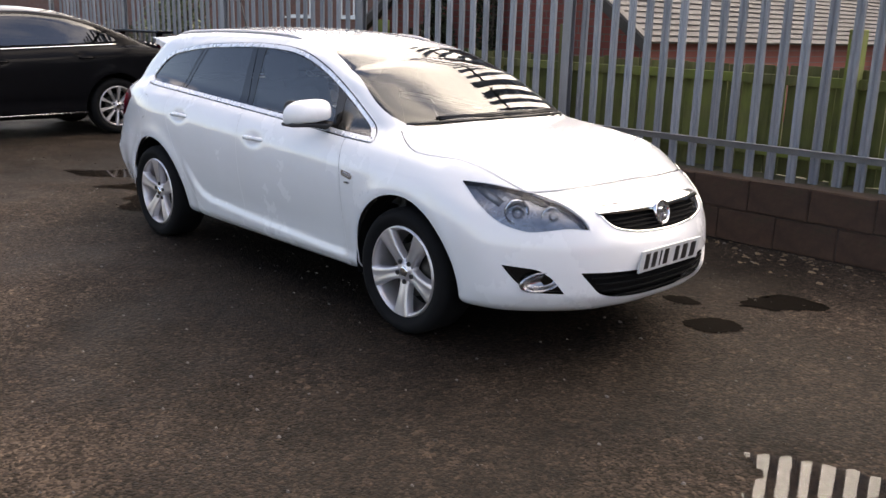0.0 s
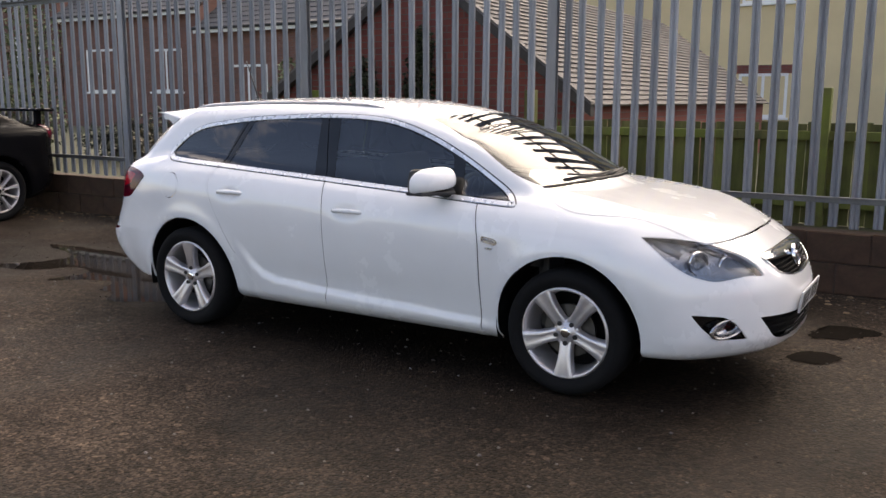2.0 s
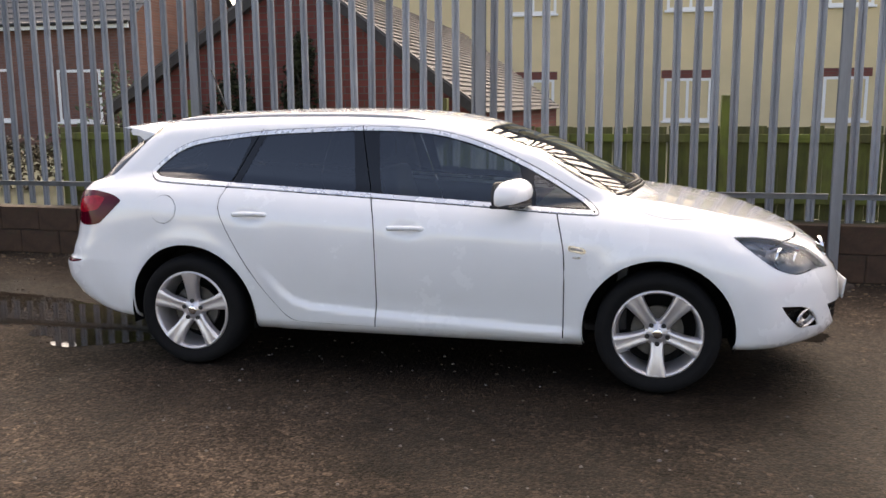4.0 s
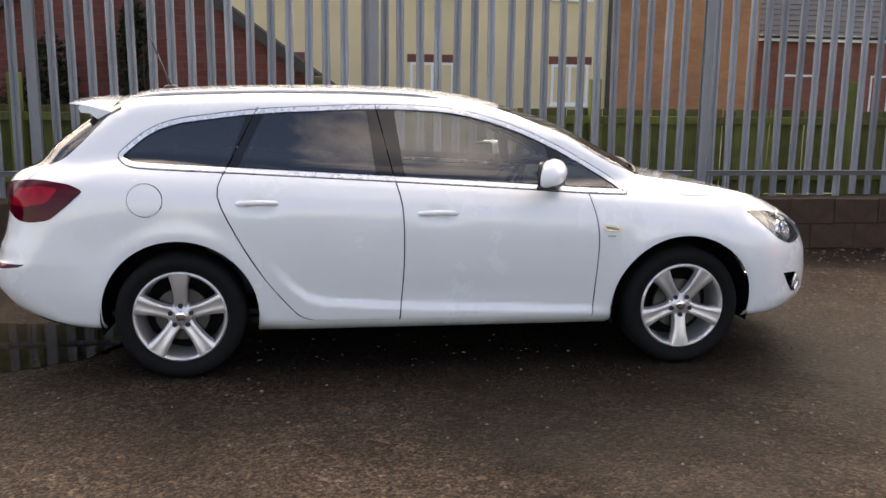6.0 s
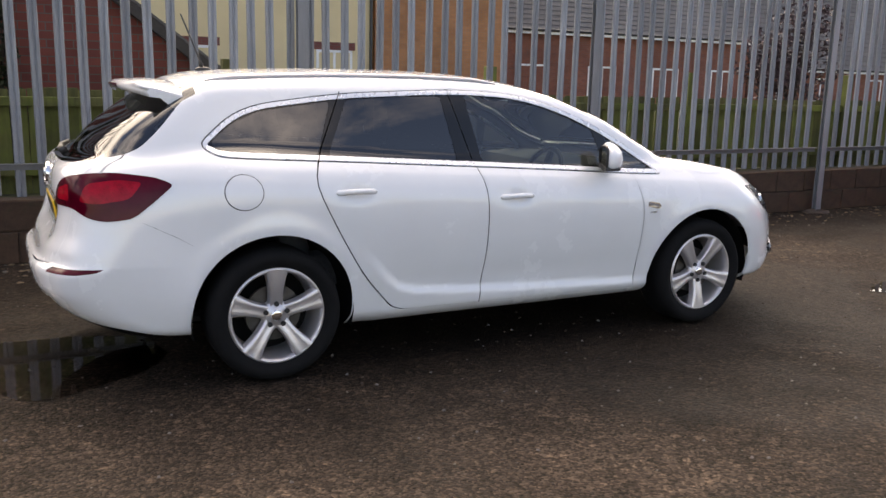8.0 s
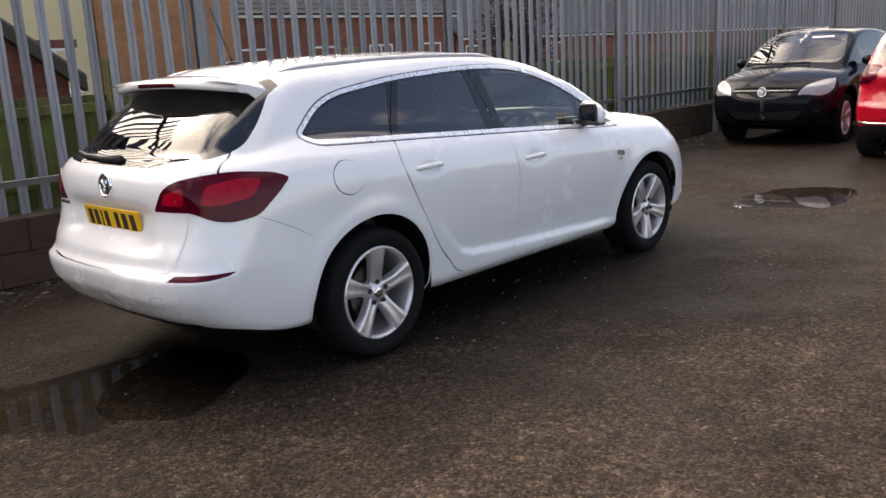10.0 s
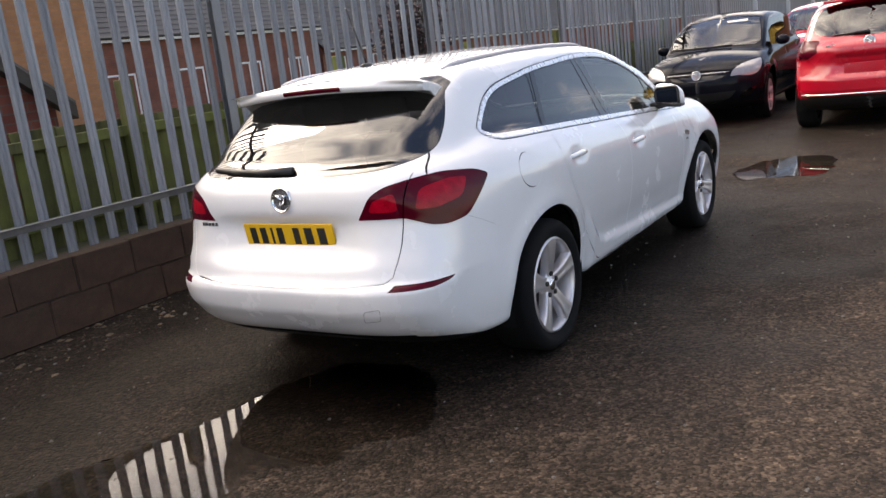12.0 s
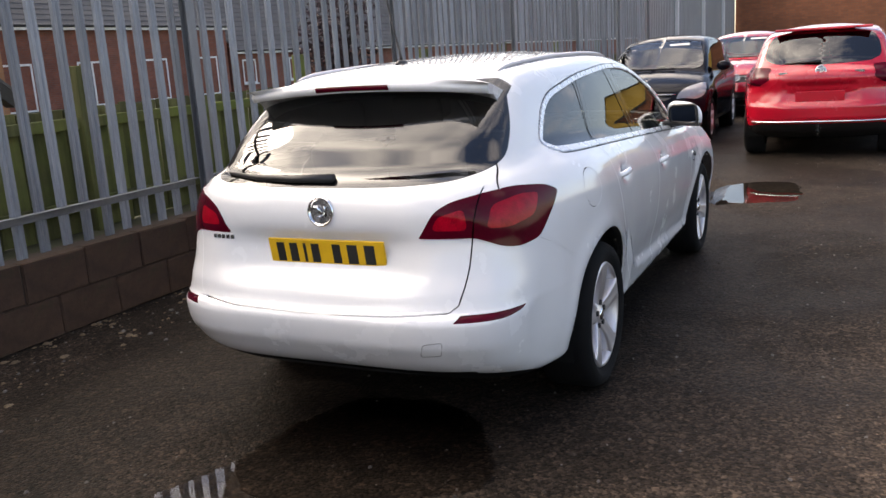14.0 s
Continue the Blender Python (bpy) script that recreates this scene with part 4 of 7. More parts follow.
def scatter(name, label, mat, count, area, size, seed, flat=0.6, dense=None):
    rnd = random.Random(seed)
    verts, faces = [], []
    for _ in range(count):
        x, y = rnd.uniform(area[0], area[1]), rnd.uniform(area[2], area[3])
        if dense:
            y = area[3] - (area[3] - area[2]) * rnd.random() ** dense
        s = size[0] + (size[1] - size[0]) * rnd.random() ** 4
        a = rnd.uniform(0, math.pi)
        k = len(verts)
        ring = rnd.choice((4, 5, 6))
        for i in range(ring):
            t = a + 2 * math.pi * i / ring
            r = s * rnd.uniform(0.7, 1.2)
            verts.append((x + r * math.cos(t), y + r * math.sin(t) * rnd.uniform(0.6, 1), 0.0))
        for i in range(ring):
            vx, vy, _z = verts[k + i]
            verts.append((x + (vx - x) * 0.6, y + (vy - y) * 0.6, s * flat * rnd.uniform(0.6, 1.2)))
        faces.append([k + ring + i for i in range(ring)])
        for i in range(ring):
            faces.append([k + i, k + (i + 1) % ring, k + ring + (i + 1) % ring, k + ring + i])
    me = bpy.data.meshes.new(name)
    me.from_pydata(verts, [], faces)
    me.materials.append(mat)
    return tagged(new(name, me), label, name.replace("_", " "), kind="stuff")


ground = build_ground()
build_puddle([(-5.05, 0.62), (-4.2, 0.70), (-3.6, 0.62), (-3.2, 0.53), (-2.73, 0.36), (-2.3, 0.28), (-1.9, 0.18), (-1.75, -0.1), (-1.9, -0.45), (-2.34, -0.70), (-2.6, -0.52), (-2.78, -0.52), (-2.94, -0.22), (-3.19, -0.34), (-3.45, -0.48), (-3.45, -0.12), (-3.7, 0.0), (-4.0, -0.3), (-4.5, -0.35), (-4.2, 0.05), (-4.3, 0.36)],
             "long dark puddle on the tarmac behind the white estate car", seed=3)
build_puddle([(2.19, 0.45), (2.24, 0.62), (2.36, 0.66), (2.47, 0.58), (2.42, 0.43), (2.30, 0.38)], "small dark puddle in a pothole by the white car's nose", seed=5, rough=0.045, mat=M_SILT)
build_puddle([(2.22, 1.00), (2.28, 1.30), (2.5, 1.40), (2.64, 1.3), (2.45, 1.05)], "shallow dark puddle near the wall", seed=8, rough=0.06, mat=M_SILT)
build_puddle([(1.88, 0.74), (1.94, 0.84), (2.05, 0.86), (2.08, 0.78), (1.99, 0.71)], "shallow dark puddle beside the white car's nose", seed=9, rough=0.04, mat=M_SILT)
build_puddle([(3.19, -0.72), (3.40, -0.62), (3.72, -0.53), (4.3, -0.66), (4.6, -1.0), (4.5, -1.32), (4.1, -1.38), (3.5, -1.36), (3.34, -1.05), (3.30, -0.84)],
             "bright puddle on the tarmac in front of the white car", seed=11)
scatter("crumbs", "dark crumbs of leaf and grit on the tarmac", M_CRUMB, 3600, (-6, 6.5, -4.8, 2.2), (0.003, 0.016), 12, 0.5)
scatter("grit", "pale grit and small stones on the tarmac", M_STONE, 3400, (-6.5, 6.5, -4.8, 2.3), (0.002, 0.013), 4)
scatter("leaf_litter", "dead leaves and gravel along the foot of the wall", M_LITTER, 1600, (-9, 9, 1.75, 2.40), (0.006, 0.032), 6, 0.35, 2.2)
scatter("wall_foot_gravel", "pale gravel along the foot of the wall", M_STONE, 700, (-9, 9, 1.6, 2.40), (0.004, 0.02), 9, 0.5, 2.0)


# ---- retaining wall, bank, fences ----
def block_material():
    m, nt, b = material("weathered_block")
    co = object_coords(nt)
    info = nt.nodes.new("ShaderNodeObjectInfo")
    base = ramp_of(nt, info.outputs["Random"], [(0.0, (0.066, 0.035, 0.021)), (0.5, (0.073, 0.039, 0.024)), (1.0, (0.082, 0.044, 0.027))])
    n1 = noise_of(nt, 6, 6, 0.65, co)
    base = mixed(nt, 0.6, base, ramp_of(nt, n1, [(0.3, (0.016, 0.010, 0.006)), (0.7, (0.094, 0.052, 0.032))]))
    moss = ramp_of(nt, noise_of(nt, 3.2, 5, 0.7, co), [(0.50, 0.0), (0.66, 0.8)])
    base = mixed(nt, moss, base, (0.028, 0.029, 0.013))
    nt.links.new(base, b.inputs["Base Color"])
    b.inputs["Roughness"].default_value = 0.9
    bumped(nt, b, noise_of(nt, 60, 5, 0.7, co), 0.6, 0.006)
    return m


M_BLOCK = block_material()
M_MORTAR = plain("dirty_mortar", (0.046, 0.032, 0.024), 0.95, 0, 0.35, 14, bump=0.4)
M_EARTH = plain("rough_grass_bank", (0.036, 0.040, 0.016), 0.95, 0, 0.5, 2.5, bump=0.6, bump_scale=25)
WALL_X0, WALL_X1 = -12.0, 14.7


def chipped_block(w, h, d, seed):
    rnd = random.Random(seed)
    bm = bmesh.new()
    add_box(bm, (-w / 2, 0, 0), (w / 2, d, h), 0.012)
    for v in bm.verts:
        if v.co.y < d * 0.5:
            v.co += Vector((rnd.uniform(-1, 1) * 0.004, rnd.uniform(-0.004, 0.008), rnd.uniform(-1, 1) * 0.004))
    return mesh_of(bm, "block", M_BLOCK)


def build_wall():
    wall = tagged(part("retaining_wall", box_bm((WALL_X0, 2.435, 0), (WALL_X1, 2.64, 0.485)), M_MORTAR), "low retaining wall of weathered red-brown blocks", "wall", kind="structure")
    kinds = [chipped_block(0.452, 0.239, 0.10, k) for k in range(4)]
    rnd = random.Random(2)
    for row in range(2):
        x = WALL_X0 + 0.23 * row
        while x < WALL_X1 - 0.3:
            ob = new("block", rnd.choice(kinds))
            ob.parent = wall
            ob.location = (x + 0.23, 2.418 + rnd.uniform(-0.004, 0.006), 0.004 + row * 0.245)
            x += 0.458
    return wall


build_wall()
bank_bm = bmesh.new()
bmesh.ops.create_grid(bank_bm, x_segments=60, y_segments=30, size=1, matrix=Matrix.LocRotScale((0, 62.6, 0.47), None, (250, 60, 1)))
for v in bank_bm.verts:
    if v.co.y > 2.7:
        v.co.z += noise.noise(v.co * 0.7) * 0.05
bank = tagged(part("bank", bank_bm, M_EARTH), "rough mossy grass bank behind the wall", "grass bank", kind="structure")


def weathered_steel(name, light, dark):
    m, nt, b = material(name)
    co = object_coords(nt)
    info = nt.nodes.new("ShaderNodeObjectInfo")
    mp = nt.nodes.new("ShaderNodeMapping")
    mp.inputs["Scale"].default_value = (9, 9, 1.2)
    nt.links.new(co, mp.inputs["Vector"])
    off = nt.nodes.new("ShaderNodeVectorMath"); off.operation = "ADD"
    nt.links.new(mp.outputs[0], off.inputs[0])
    mul = nt.nodes.new("ShaderNodeMath"); mul.operation = "MULTIPLY"; mul.inputs[1].default_value = 37.0
    nt.links.new(info.outputs["Random"], mul.inputs[0])
    nt.links.new(mul.outputs[0], off.inputs[1])
    streak = noise_of(nt, 1.0, 6, 0.65, off.outputs[0])
    spot = noise_of(nt, 9.0, 4, 0.6, off.outputs[0])
    base = ramp_of(nt, streak, [(0.32, dark), (0.68, light)])
    base = mixed(nt, 0.35, base, ramp_of(nt, spot, [(0.35, dark), (0.6, light)]))
    tone = ramp_of(nt, info.outputs["Random"], [(0.0, 0.72), (1.0, 1.08)])
    base = mixed(nt, 1.0, base, tone, "MULTIPLY")
    nt.links.new(base, b.inputs["Base Color"])
    b.inputs["Metallic"].default_value = 0.35
    nt.links.new(ramp_of(nt, spot, [(0.3, 0.42), (0.7, 0.68)]), b.inputs["Roughness"])
    return m


M_PALE = weathered_steel("galvanised_pale", (0.30, 0.32, 0.35), (0.17, 0.18, 0.20))
M_POST = weathered_steel("galvanised_post", (0.32, 0.33, 0.35), (0.20, 0.21, 0.22))


def pale_mesh():
    xs = (-0.035, -0.028, -0.012, 0.0, 0.012, 0.028, 0.035)
    ys = (0.014, 0.0, 0.0, 0.009, 0.0, 0.0, 0.014)
    tops = (3.05, 3.14, 3.08, 3.17, 3.08, 3.14, 3.05)
    verts, faces = [], []
    for off in (0.0, 0.004):
        for z0 in (0, 1):
            for x, y, t in zip(xs, ys, tops):
                verts.append((x, y + off, t if z0 else 0.53))
    n = 7
    for i in range(n - 1):
        faces += [(i, i + 1, n + i + 1, n + i), (2 * n + i + 1, 2 * n + i, 3 * n + i, 3 * n + i + 1), (n + i, n + i + 1, 3 * n + i + 1, 3 * n + i), (i + 1, i, 2 * n + i, 2 * n + i + 1)]
    faces += [(0, n, 3 * n, 2 * n), (n - 1, 3 * n - 1, 4 * n - 1, 2 * n - 1)]
    me = bpy.data.meshes.new("pale")
    me.from_pydata(verts, [], faces)
    me.materials.append(M_PALE)
    return me


POSTS = [-11.7, -8.75, -5.8, -2.96, -0.18, 2.82, 6.2, 9.2, 12.0, 14.65]
def build_palisade():
    fence = tagged(empty("palisade_fence"), "tall galvanised steel palisade fence in front of the block wall", "fence")
    pm = pale_mesh()
    rnd = random.Random(5)
    x = -11.652
    while x < POSTS[-1]:
        if min(abs(x - p) for p in POSTS) > 0.065:
            ob = new("pale", pm)
            ob.parent = fence
            ob.matrix_basis = pose(x + rnd.uniform(-0.006, 0.006), 2.372, rnd.uniform(-0.012, 0.012), rnd.uniform(-0.25, 0.25), rnd.uniform(-0.5, 0.5), rnd.uniform(-3, 3))
        x += 0.1605
    for x in POSTS:
        bm = bmesh.new()
        add_box(bm, (-0.042, -0.03, 0), (0.042, -0.024, 3.10), 0.001)
        add_box(bm, (-0.042, 0.024, 0), (0.042, 0.03, 3.10), 0.001)
        add_box(bm, (-0.004, -0.0242, 0), (0.004, 0.0242, 3.10))
        ob = part("post", bm, M_POST, fence)
        ob.location = (x, 2.305, 0)
        bm = bmesh.new()
        bmesh.ops.create_icosphere(bm, subdivisions=2, radius=1, matrix=Matrix.LocRotScale((x, 2.30, -0.01), None, (0.19, 0.14, 0.055)))
        for v in bm.verts:
            v.co += noise.noise_vector(v.co * 9) * 0.02
        part("concrete_footing", bm, M_MORTAR, fence, "rough concrete post footing")
    for a, b in zip(POSTS[:-1], POSTS[1:]):
        for z in (0.745, 2.71):
            bm = bmesh.new()
            add_box(bm, (a + 0.052, 2.366, z - 0.025), (b - 0.052, 2.371, z + 0.025), 0.001)
            add_box(bm, (a + 0.052, 2.322, z + 0.020), (b - 0.052, 2.3655, z + 0.025), 0.001)
            part("rail", bm, M_RAIL, fence)
    return fence


build_palisade()


def mossy_board_material():
    m, nt, b = material("mossy_fence_board")
    co = object_coords(nt)
    info = nt.nodes.new("ShaderNodeObjectInfo")
    mp = nt.nodes.new("ShaderNodeMapping")
    mp.inputs["Scale"].default_value = (14, 14, 1.5)
    nt.links.new(co, mp.inputs["Vector"])
    mul = nt.nodes.new("ShaderNodeMath"); mul.operation = "MULTIPLY"; mul.inputs[1].default_value = 53.0
    nt.links.new(info.outputs["Random"], mul.inputs[0])
    off = nt.nodes.new("ShaderNodeVectorMath"); off.operation = "ADD"
    nt.links.new(mp.outputs[0], off.inputs[0]); nt.links.new(mul.outputs[0], off.inputs[1])
    grain = noise_of(nt, 1.0, 6, 0.7, off.outputs[0])
    base = ramp_of(nt, grain, [(0.3, (0.05, 0.052, 0.022)), (0.5, (0.10, 0.105, 0.035)), (0.7, (0.155, 0.15, 0.06))])
    moss = ramp_of(nt, noise_of(nt, 1.7, 5, 0.6, co), [(0.42, 0.0), (0.62, 0.85)])
    base = mixed(nt, moss, base, (0.145, 0.19, 0.03))
    tone = ramp_of(nt, info.outputs["Random"], [(0.0, 0.55), (1.0, 1.1)])
    base = mixed(nt, 1.0, base, tone, "MULTIPLY")
    nt.links.new(base, b.inputs["Base Color"])
    b.inputs["Roughness"].default_value = 0.9
    bumped(nt, b, grain, 0.5, 0.004)
    return m


M_BOARD = mossy_board_material()


def build_board_fence():
    fence = tagged(empty("wooden_fence"), "mossy green weathered timber board fence behind the palisade", "fence")
    rnd = random.Random(7)
    bm = bmesh.new()
    add_box(bm, (-0.060, 0, 0), (0.060, 0.016, 0.84), 0.003)
    board = mesh_of(bm, "board", M_BOARD)
    x = -4.9
    while x < 14.6:
        ob = new("board", board)
        ob.parent = fence
        ob.matrix_basis = pose(x, 2.945 + rnd.uniform(0, 0.012), 0.47 + rnd.uniform(-0.012, 0.012), 0, rnd.uniform(-0.8, 0.8), rnd.uniform(-3, 3))
        x += 0.1235
    for k, px in enumerate((-3.3, -0.66, 1.97, 4.6, 7.25, 9.9, 12.5)):
        bm = bmesh.new()
        add_box(bm, (px - 0.05, 2.84, 0.42), (px + 0.05, 2.94, 1.60 + rnd.uniform(-0.03, 0.03)), 0.006)
        part("post", bm, M_BOARD, fence)
    for z in (0.62, 1.17):
        for a in range(7):
            bm = bmesh.new()
            add_box(bm, (-4.9 + a * 2.735, 2.885, z), (-4.905 + (a + 1) * 2.735, 2.942, z + 0.075), 0.005)
            part("rail", bm, M_BOARD, fence)
    return fence


build_board_fence()


# ---- houses ----
def brick_material(name, c1, c2, mortar, scale=1.0):
    m, nt, b = material(name)
    co = nt.nodes.new("ShaderNodeTexCoord")
    mp = nt.nodes.new("ShaderNodeMapping")
    mp.inputs["Rotation"].default_value = (radians(90), 0, 0)
    nt.links.new(co.outputs["Object"], mp.inputs["Vector"])
    br = nt.nodes.new("ShaderNodeTexBrick")
    br.inputs["Color1"].default_value, br.inputs["Color2"].default_value, br.inputs["Mortar"].default_value = (*c1, 1), (*c2, 1), (*mortar, 1)
    br.inputs["Scale"].default_value = 1.0
    br.inputs["Brick Width"].default_value, br.inputs["Row Height"].default_value, br.inputs["Mortar Size"].default_value = 0.225, 0.075, 0.006
    nt.links.new(mp.outputs[0], br.inputs["Vector"])
    n1 = noise_of(nt, 1.1, 6, 0.65)
    base = mixed(nt, 0.5, br.outputs["Color"], mixed(nt, 1.0, br.outputs["Color"], ramp_of(nt, n1, [(0.3, 0.55), (0.7, 1.35)]), "MULTIPLY"))
    nt.links.new(base, b.inputs["Base Color"])
    b.inputs["Roughness"].default_value = 0.9
    bumped(nt, b, br.outputs["Fac"], -0.4, 0.006)
    return m


M_BRICK = brick_material("red_brick", (0.26, 0.085, 0.05), (0.20, 0.065, 0.042), (0.16, 0.12, 0.10))
M_DARKBRICK = brick_material("dark_red_brick", (0.20, 0.055, 0.042), (0.15, 0.042, 0.034), (0.12, 0.09, 0.08))
M_TERRACE = brick_material("brown_brick", (0.19, 0.085, 0.062), (0.145, 0.066, 0.052), (0.15, 0.12, 0.105))
M_ORANGE = brick_material("orange_brick", (0.40, 0.175, 0.075), (0.34, 0.145, 0.065), (0.27, 0.16, 0.10))
M_RENDER = plain("cream_render", (0.62, 0.50, 0.30), 0.9, 0, 0.08, 0.8, bump=0.2)
M_UPVC = plain("white_window_frame", (0.75, 0.75, 0.74), 0.4, 0, 0.04, 4)
M_PANE = plain("dark_window_pane", (0.03, 0.035, 0.04), 0.05, 0, 0.2, 1.2)
M_SLATE = plain("slate_roof", (0.078, 0.08, 0.086), 0.85, 0, 0.25, 1.5, bump=0.3, bump_scale=9, spec=0.2)
M_TILE = plain("pale_roof_tile", (0.125, 0.119, 0.115), 0.8, 0, 0.3, 1.8, bump=0.3, spec=0.2)
M_VERGE = plain("dark_verge_board", (0.05, 0.045, 0.042), 0.8, 0, 0.3, 6)
M_PIPE = plain("black_drainpipe", (0.02, 0.02, 0.02), 0.4, 0, 0.2, 6)


def house_window(parent, x, y, z0, z1, w, lintel=None):
    """A window in a wall that faces -y: frame, mullion, pane, sill and lintel."""
    win = empty("window")
    win.parent = parent
    win.matrix_basis = pose(x, y, z0)
    h = z1 - z0
    bm = bmesh.new()
    t = 0.075
    for lo, hi in (((-w / 2, 0), (w / 2, t)), ((-w / 2, h - t), (w / 2, h)), ((-w / 2, t), (-w / 2 + t, h - t)), ((w / 2 - t, t), (w / 2, h - t)), ((-t / 2, t), (t / 2, h - t))):
        add_box(bm, (lo[0], -0.02, lo[1]), (hi[0], 0.05, hi[1]), 0.006)
    part("frame", bm, M_UPVC, win)
    for sx in (-1, 1):
        bm = bmesh.new()
        a, b = sorted((sx * t / 2, sx * (w / 2 - t)))
        add_box(bm, (a, 0.018, t), (b, 0.03, h - t))
        part("pane", bm, M_PANE, win)
    part("sill", box_bm((-w / 2 - 0.06, -0.09, -0.06), (w / 2 + 0.06, 0.02, 0.0), 0.01), M_UPVC, win)
    if lintel:
        part("lintel", box_bm((-w / 2 - 0.08, -0.03, h), (w / 2 + 0.08, 0.03, h + 0.22), 0.004), lintel, win)
    return win


def slab_roof(name, parent, x0, x1, ya, za, yb, zb, mat, gauge=0.3):
    """A roof slope that rises from (ya, za) to (yb, zb), laid in courses."""
    bm = bmesh.new()
    n = max(1, int(math.hypot(yb - ya, zb - za) / gauge))
    line = [(ya, za - 0.05)]
    for k in range(n):
        line.append((ya + (yb - ya) * k / n, za + (zb - za) * k / n + 0.03))
        line.append((ya + (yb - ya) * (k + 0.98) / n, za + (zb - za) * (k + 0.98) / n))
    pairs = [(bm.verts.new((x0, y, z)), bm.verts.new((x1, y, z))) for y, z in line]
    for a, b in zip(pairs[:-1], pairs[1:]):
        bm.faces.new((a[0], a[1], b[1], b[0]))
    return part(name, bm, mat, parent)


def simple_house(name, label, x0, x1, y, eave, ridge, wall_mat, roof_mat, wins, deep=7.0, lintel=None, base=0.3, gutter=True):
    house = tagged(empty(name), label, "house")
    bm = bmesh.new()
    add_box(bm, (x0, y, base), (x1, y + deep, eave))
    part("wall", bm, wall_mat, house)
    slab_roof("roof", house, x0 - 0.15, x1 + 0.15, y - 0.3, eave - 0.05, y + deep / 2, ridge, roof_mat)
    slab_roof("roof", house, x0 - 0.15, x1 + 0.15, y + deep + 0.3, eave - 0.05, y + deep / 2, ridge, roof_mat)
    for side in (x0, x1):
        bm = bmesh.new()
        prism(bm, [(y, eave), (y + deep, eave), (y + deep / 2, ridge - 0.05)], 0.2, Matrix.Translation((side + (0.2 if side == x1 else 0) - (0.2 if side == x1 else 0), 0, 0)) @ Matrix(((0, -1 if side == x1 else 1, 0, 0), (1, 0, 0, 0), (0, 0, 1, 0), (0, 0, 0, 1))))
        part("gable", bm, wall_mat, house)
    if gutter:
        part("fascia", box_bm((x0 - 0.1, y - 0.31, eave - 0.2), (x1 + 0.1, y - 0.28, eave - 0.04), 0.004), M_UPVC, house, "white fascia board")
        bm = bmesh.new()
        add_tube(bm, [(x0 - 0.1, y - 0.37, eave - 0.05), (x1 + 0.1, y - 0.37, eave - 0.05)], 0.055, 8)
        part("gutter", bm, M_PIPE, house)
    for wx, z0, z1, w in wins:
        house_window(house, wx, y, z0, z1, w, lintel)
    return house


rendered_house = simple_house("rendered_house", "cream rendered two-storey house with white windows and brick lintels", -7.0, 7.55, 19.5, 7.2, 9.8, M_RENDER, M_SLATE,
                              [(-1.85, 1.05, 2.2, 1.25), (2.40, 1.05, 2.2, 1.25), (6.40, 1.05, 2.2, 1.1), (-1.85, 4.0, 5.2, 1.3), (2.40, 4.0, 5.2, 1.25), (6.40, 4.0, 5.2, 1.1)], lintel=M_DARKBRICK)
pipe_bm = bmesh.new()
add_tube(pipe_bm, [(7.50, 19.4, 0.4), (7.50, 19.4, 7.0)], 0.05, 8)
part("drainpipe", pipe_bm, M_PIPE, rendered_house)
simple_house("orange_brick_house", "orange brick house standing beside the cream house", 7.75, 12.2, 19.7, 7.2, 9.8, M_ORANGE, M_SLATE, [], lintel=None)
simple_house("brick_bungalow", "red brick bungalow with white windows and a slate roof", 12.9, 27.4, 24.0, 3.42, 6.8, M_BRICK, M_SLATE,
             [(16.05, 0.45, 2.1, 1.45), (19.45, 0.45, 2.1, 1.4), (22.75, 0.45, 2.1, 1.4), (25.95, 0.45, 2.1, 1.35)])
simple_house("low_brick_house", "low red brick house with a wide grey roof", 27.7, 150.0, 24.0, 2.35, 11.0, M_BRICK, M_SLATE,
             [(28.9, 0.8, 1.9, 1.0), (32.2, 0.8, 1.9, 1.0), (36.0, 0.8, 1.9, 1.0)], deep=15.0)
simple_house("brick_terrace", "brown brick terrace house with white windows", -18.85, -12.2, 16.0, 3.78, 6.4, M_TERRACE, M_SLATE,
             [(-16.85, 1.13, 2.57, 1.6), (-13.9, 1.10, 2.52, 1.35)])
simple_house("brick_terrace", "brown brick terrace house with white windows, one step higher", -26.2, -18.95, 16.0, 4.42, 7.0, M_TERRACE, M_SLATE,
             [(-24.0, 1.72, 3.22, 1.55), (-20.6, 1.72, 3.15, 1.5)])
simple_house("brick_terrace", "brown brick terrace house at the top of the row", -60.0, -26.3, 16.0, 5.15, 7.8, M_TERRACE, M_SLATE,
             [(-28.25, 2.40, 3.85, 1.5), (-31.7, 2.5, 3.9, 1.3), (-35.5, 2.5, 3.95, 1.5), (-39.5, 2.5, 3.95, 1.4)])
simple_house("far_rendered_house", "tan rendered house wall beyond the terrace", -12.0, -7.3, 22.0, 6.4, 8.8, M_RENDER, M_SLATE, [])


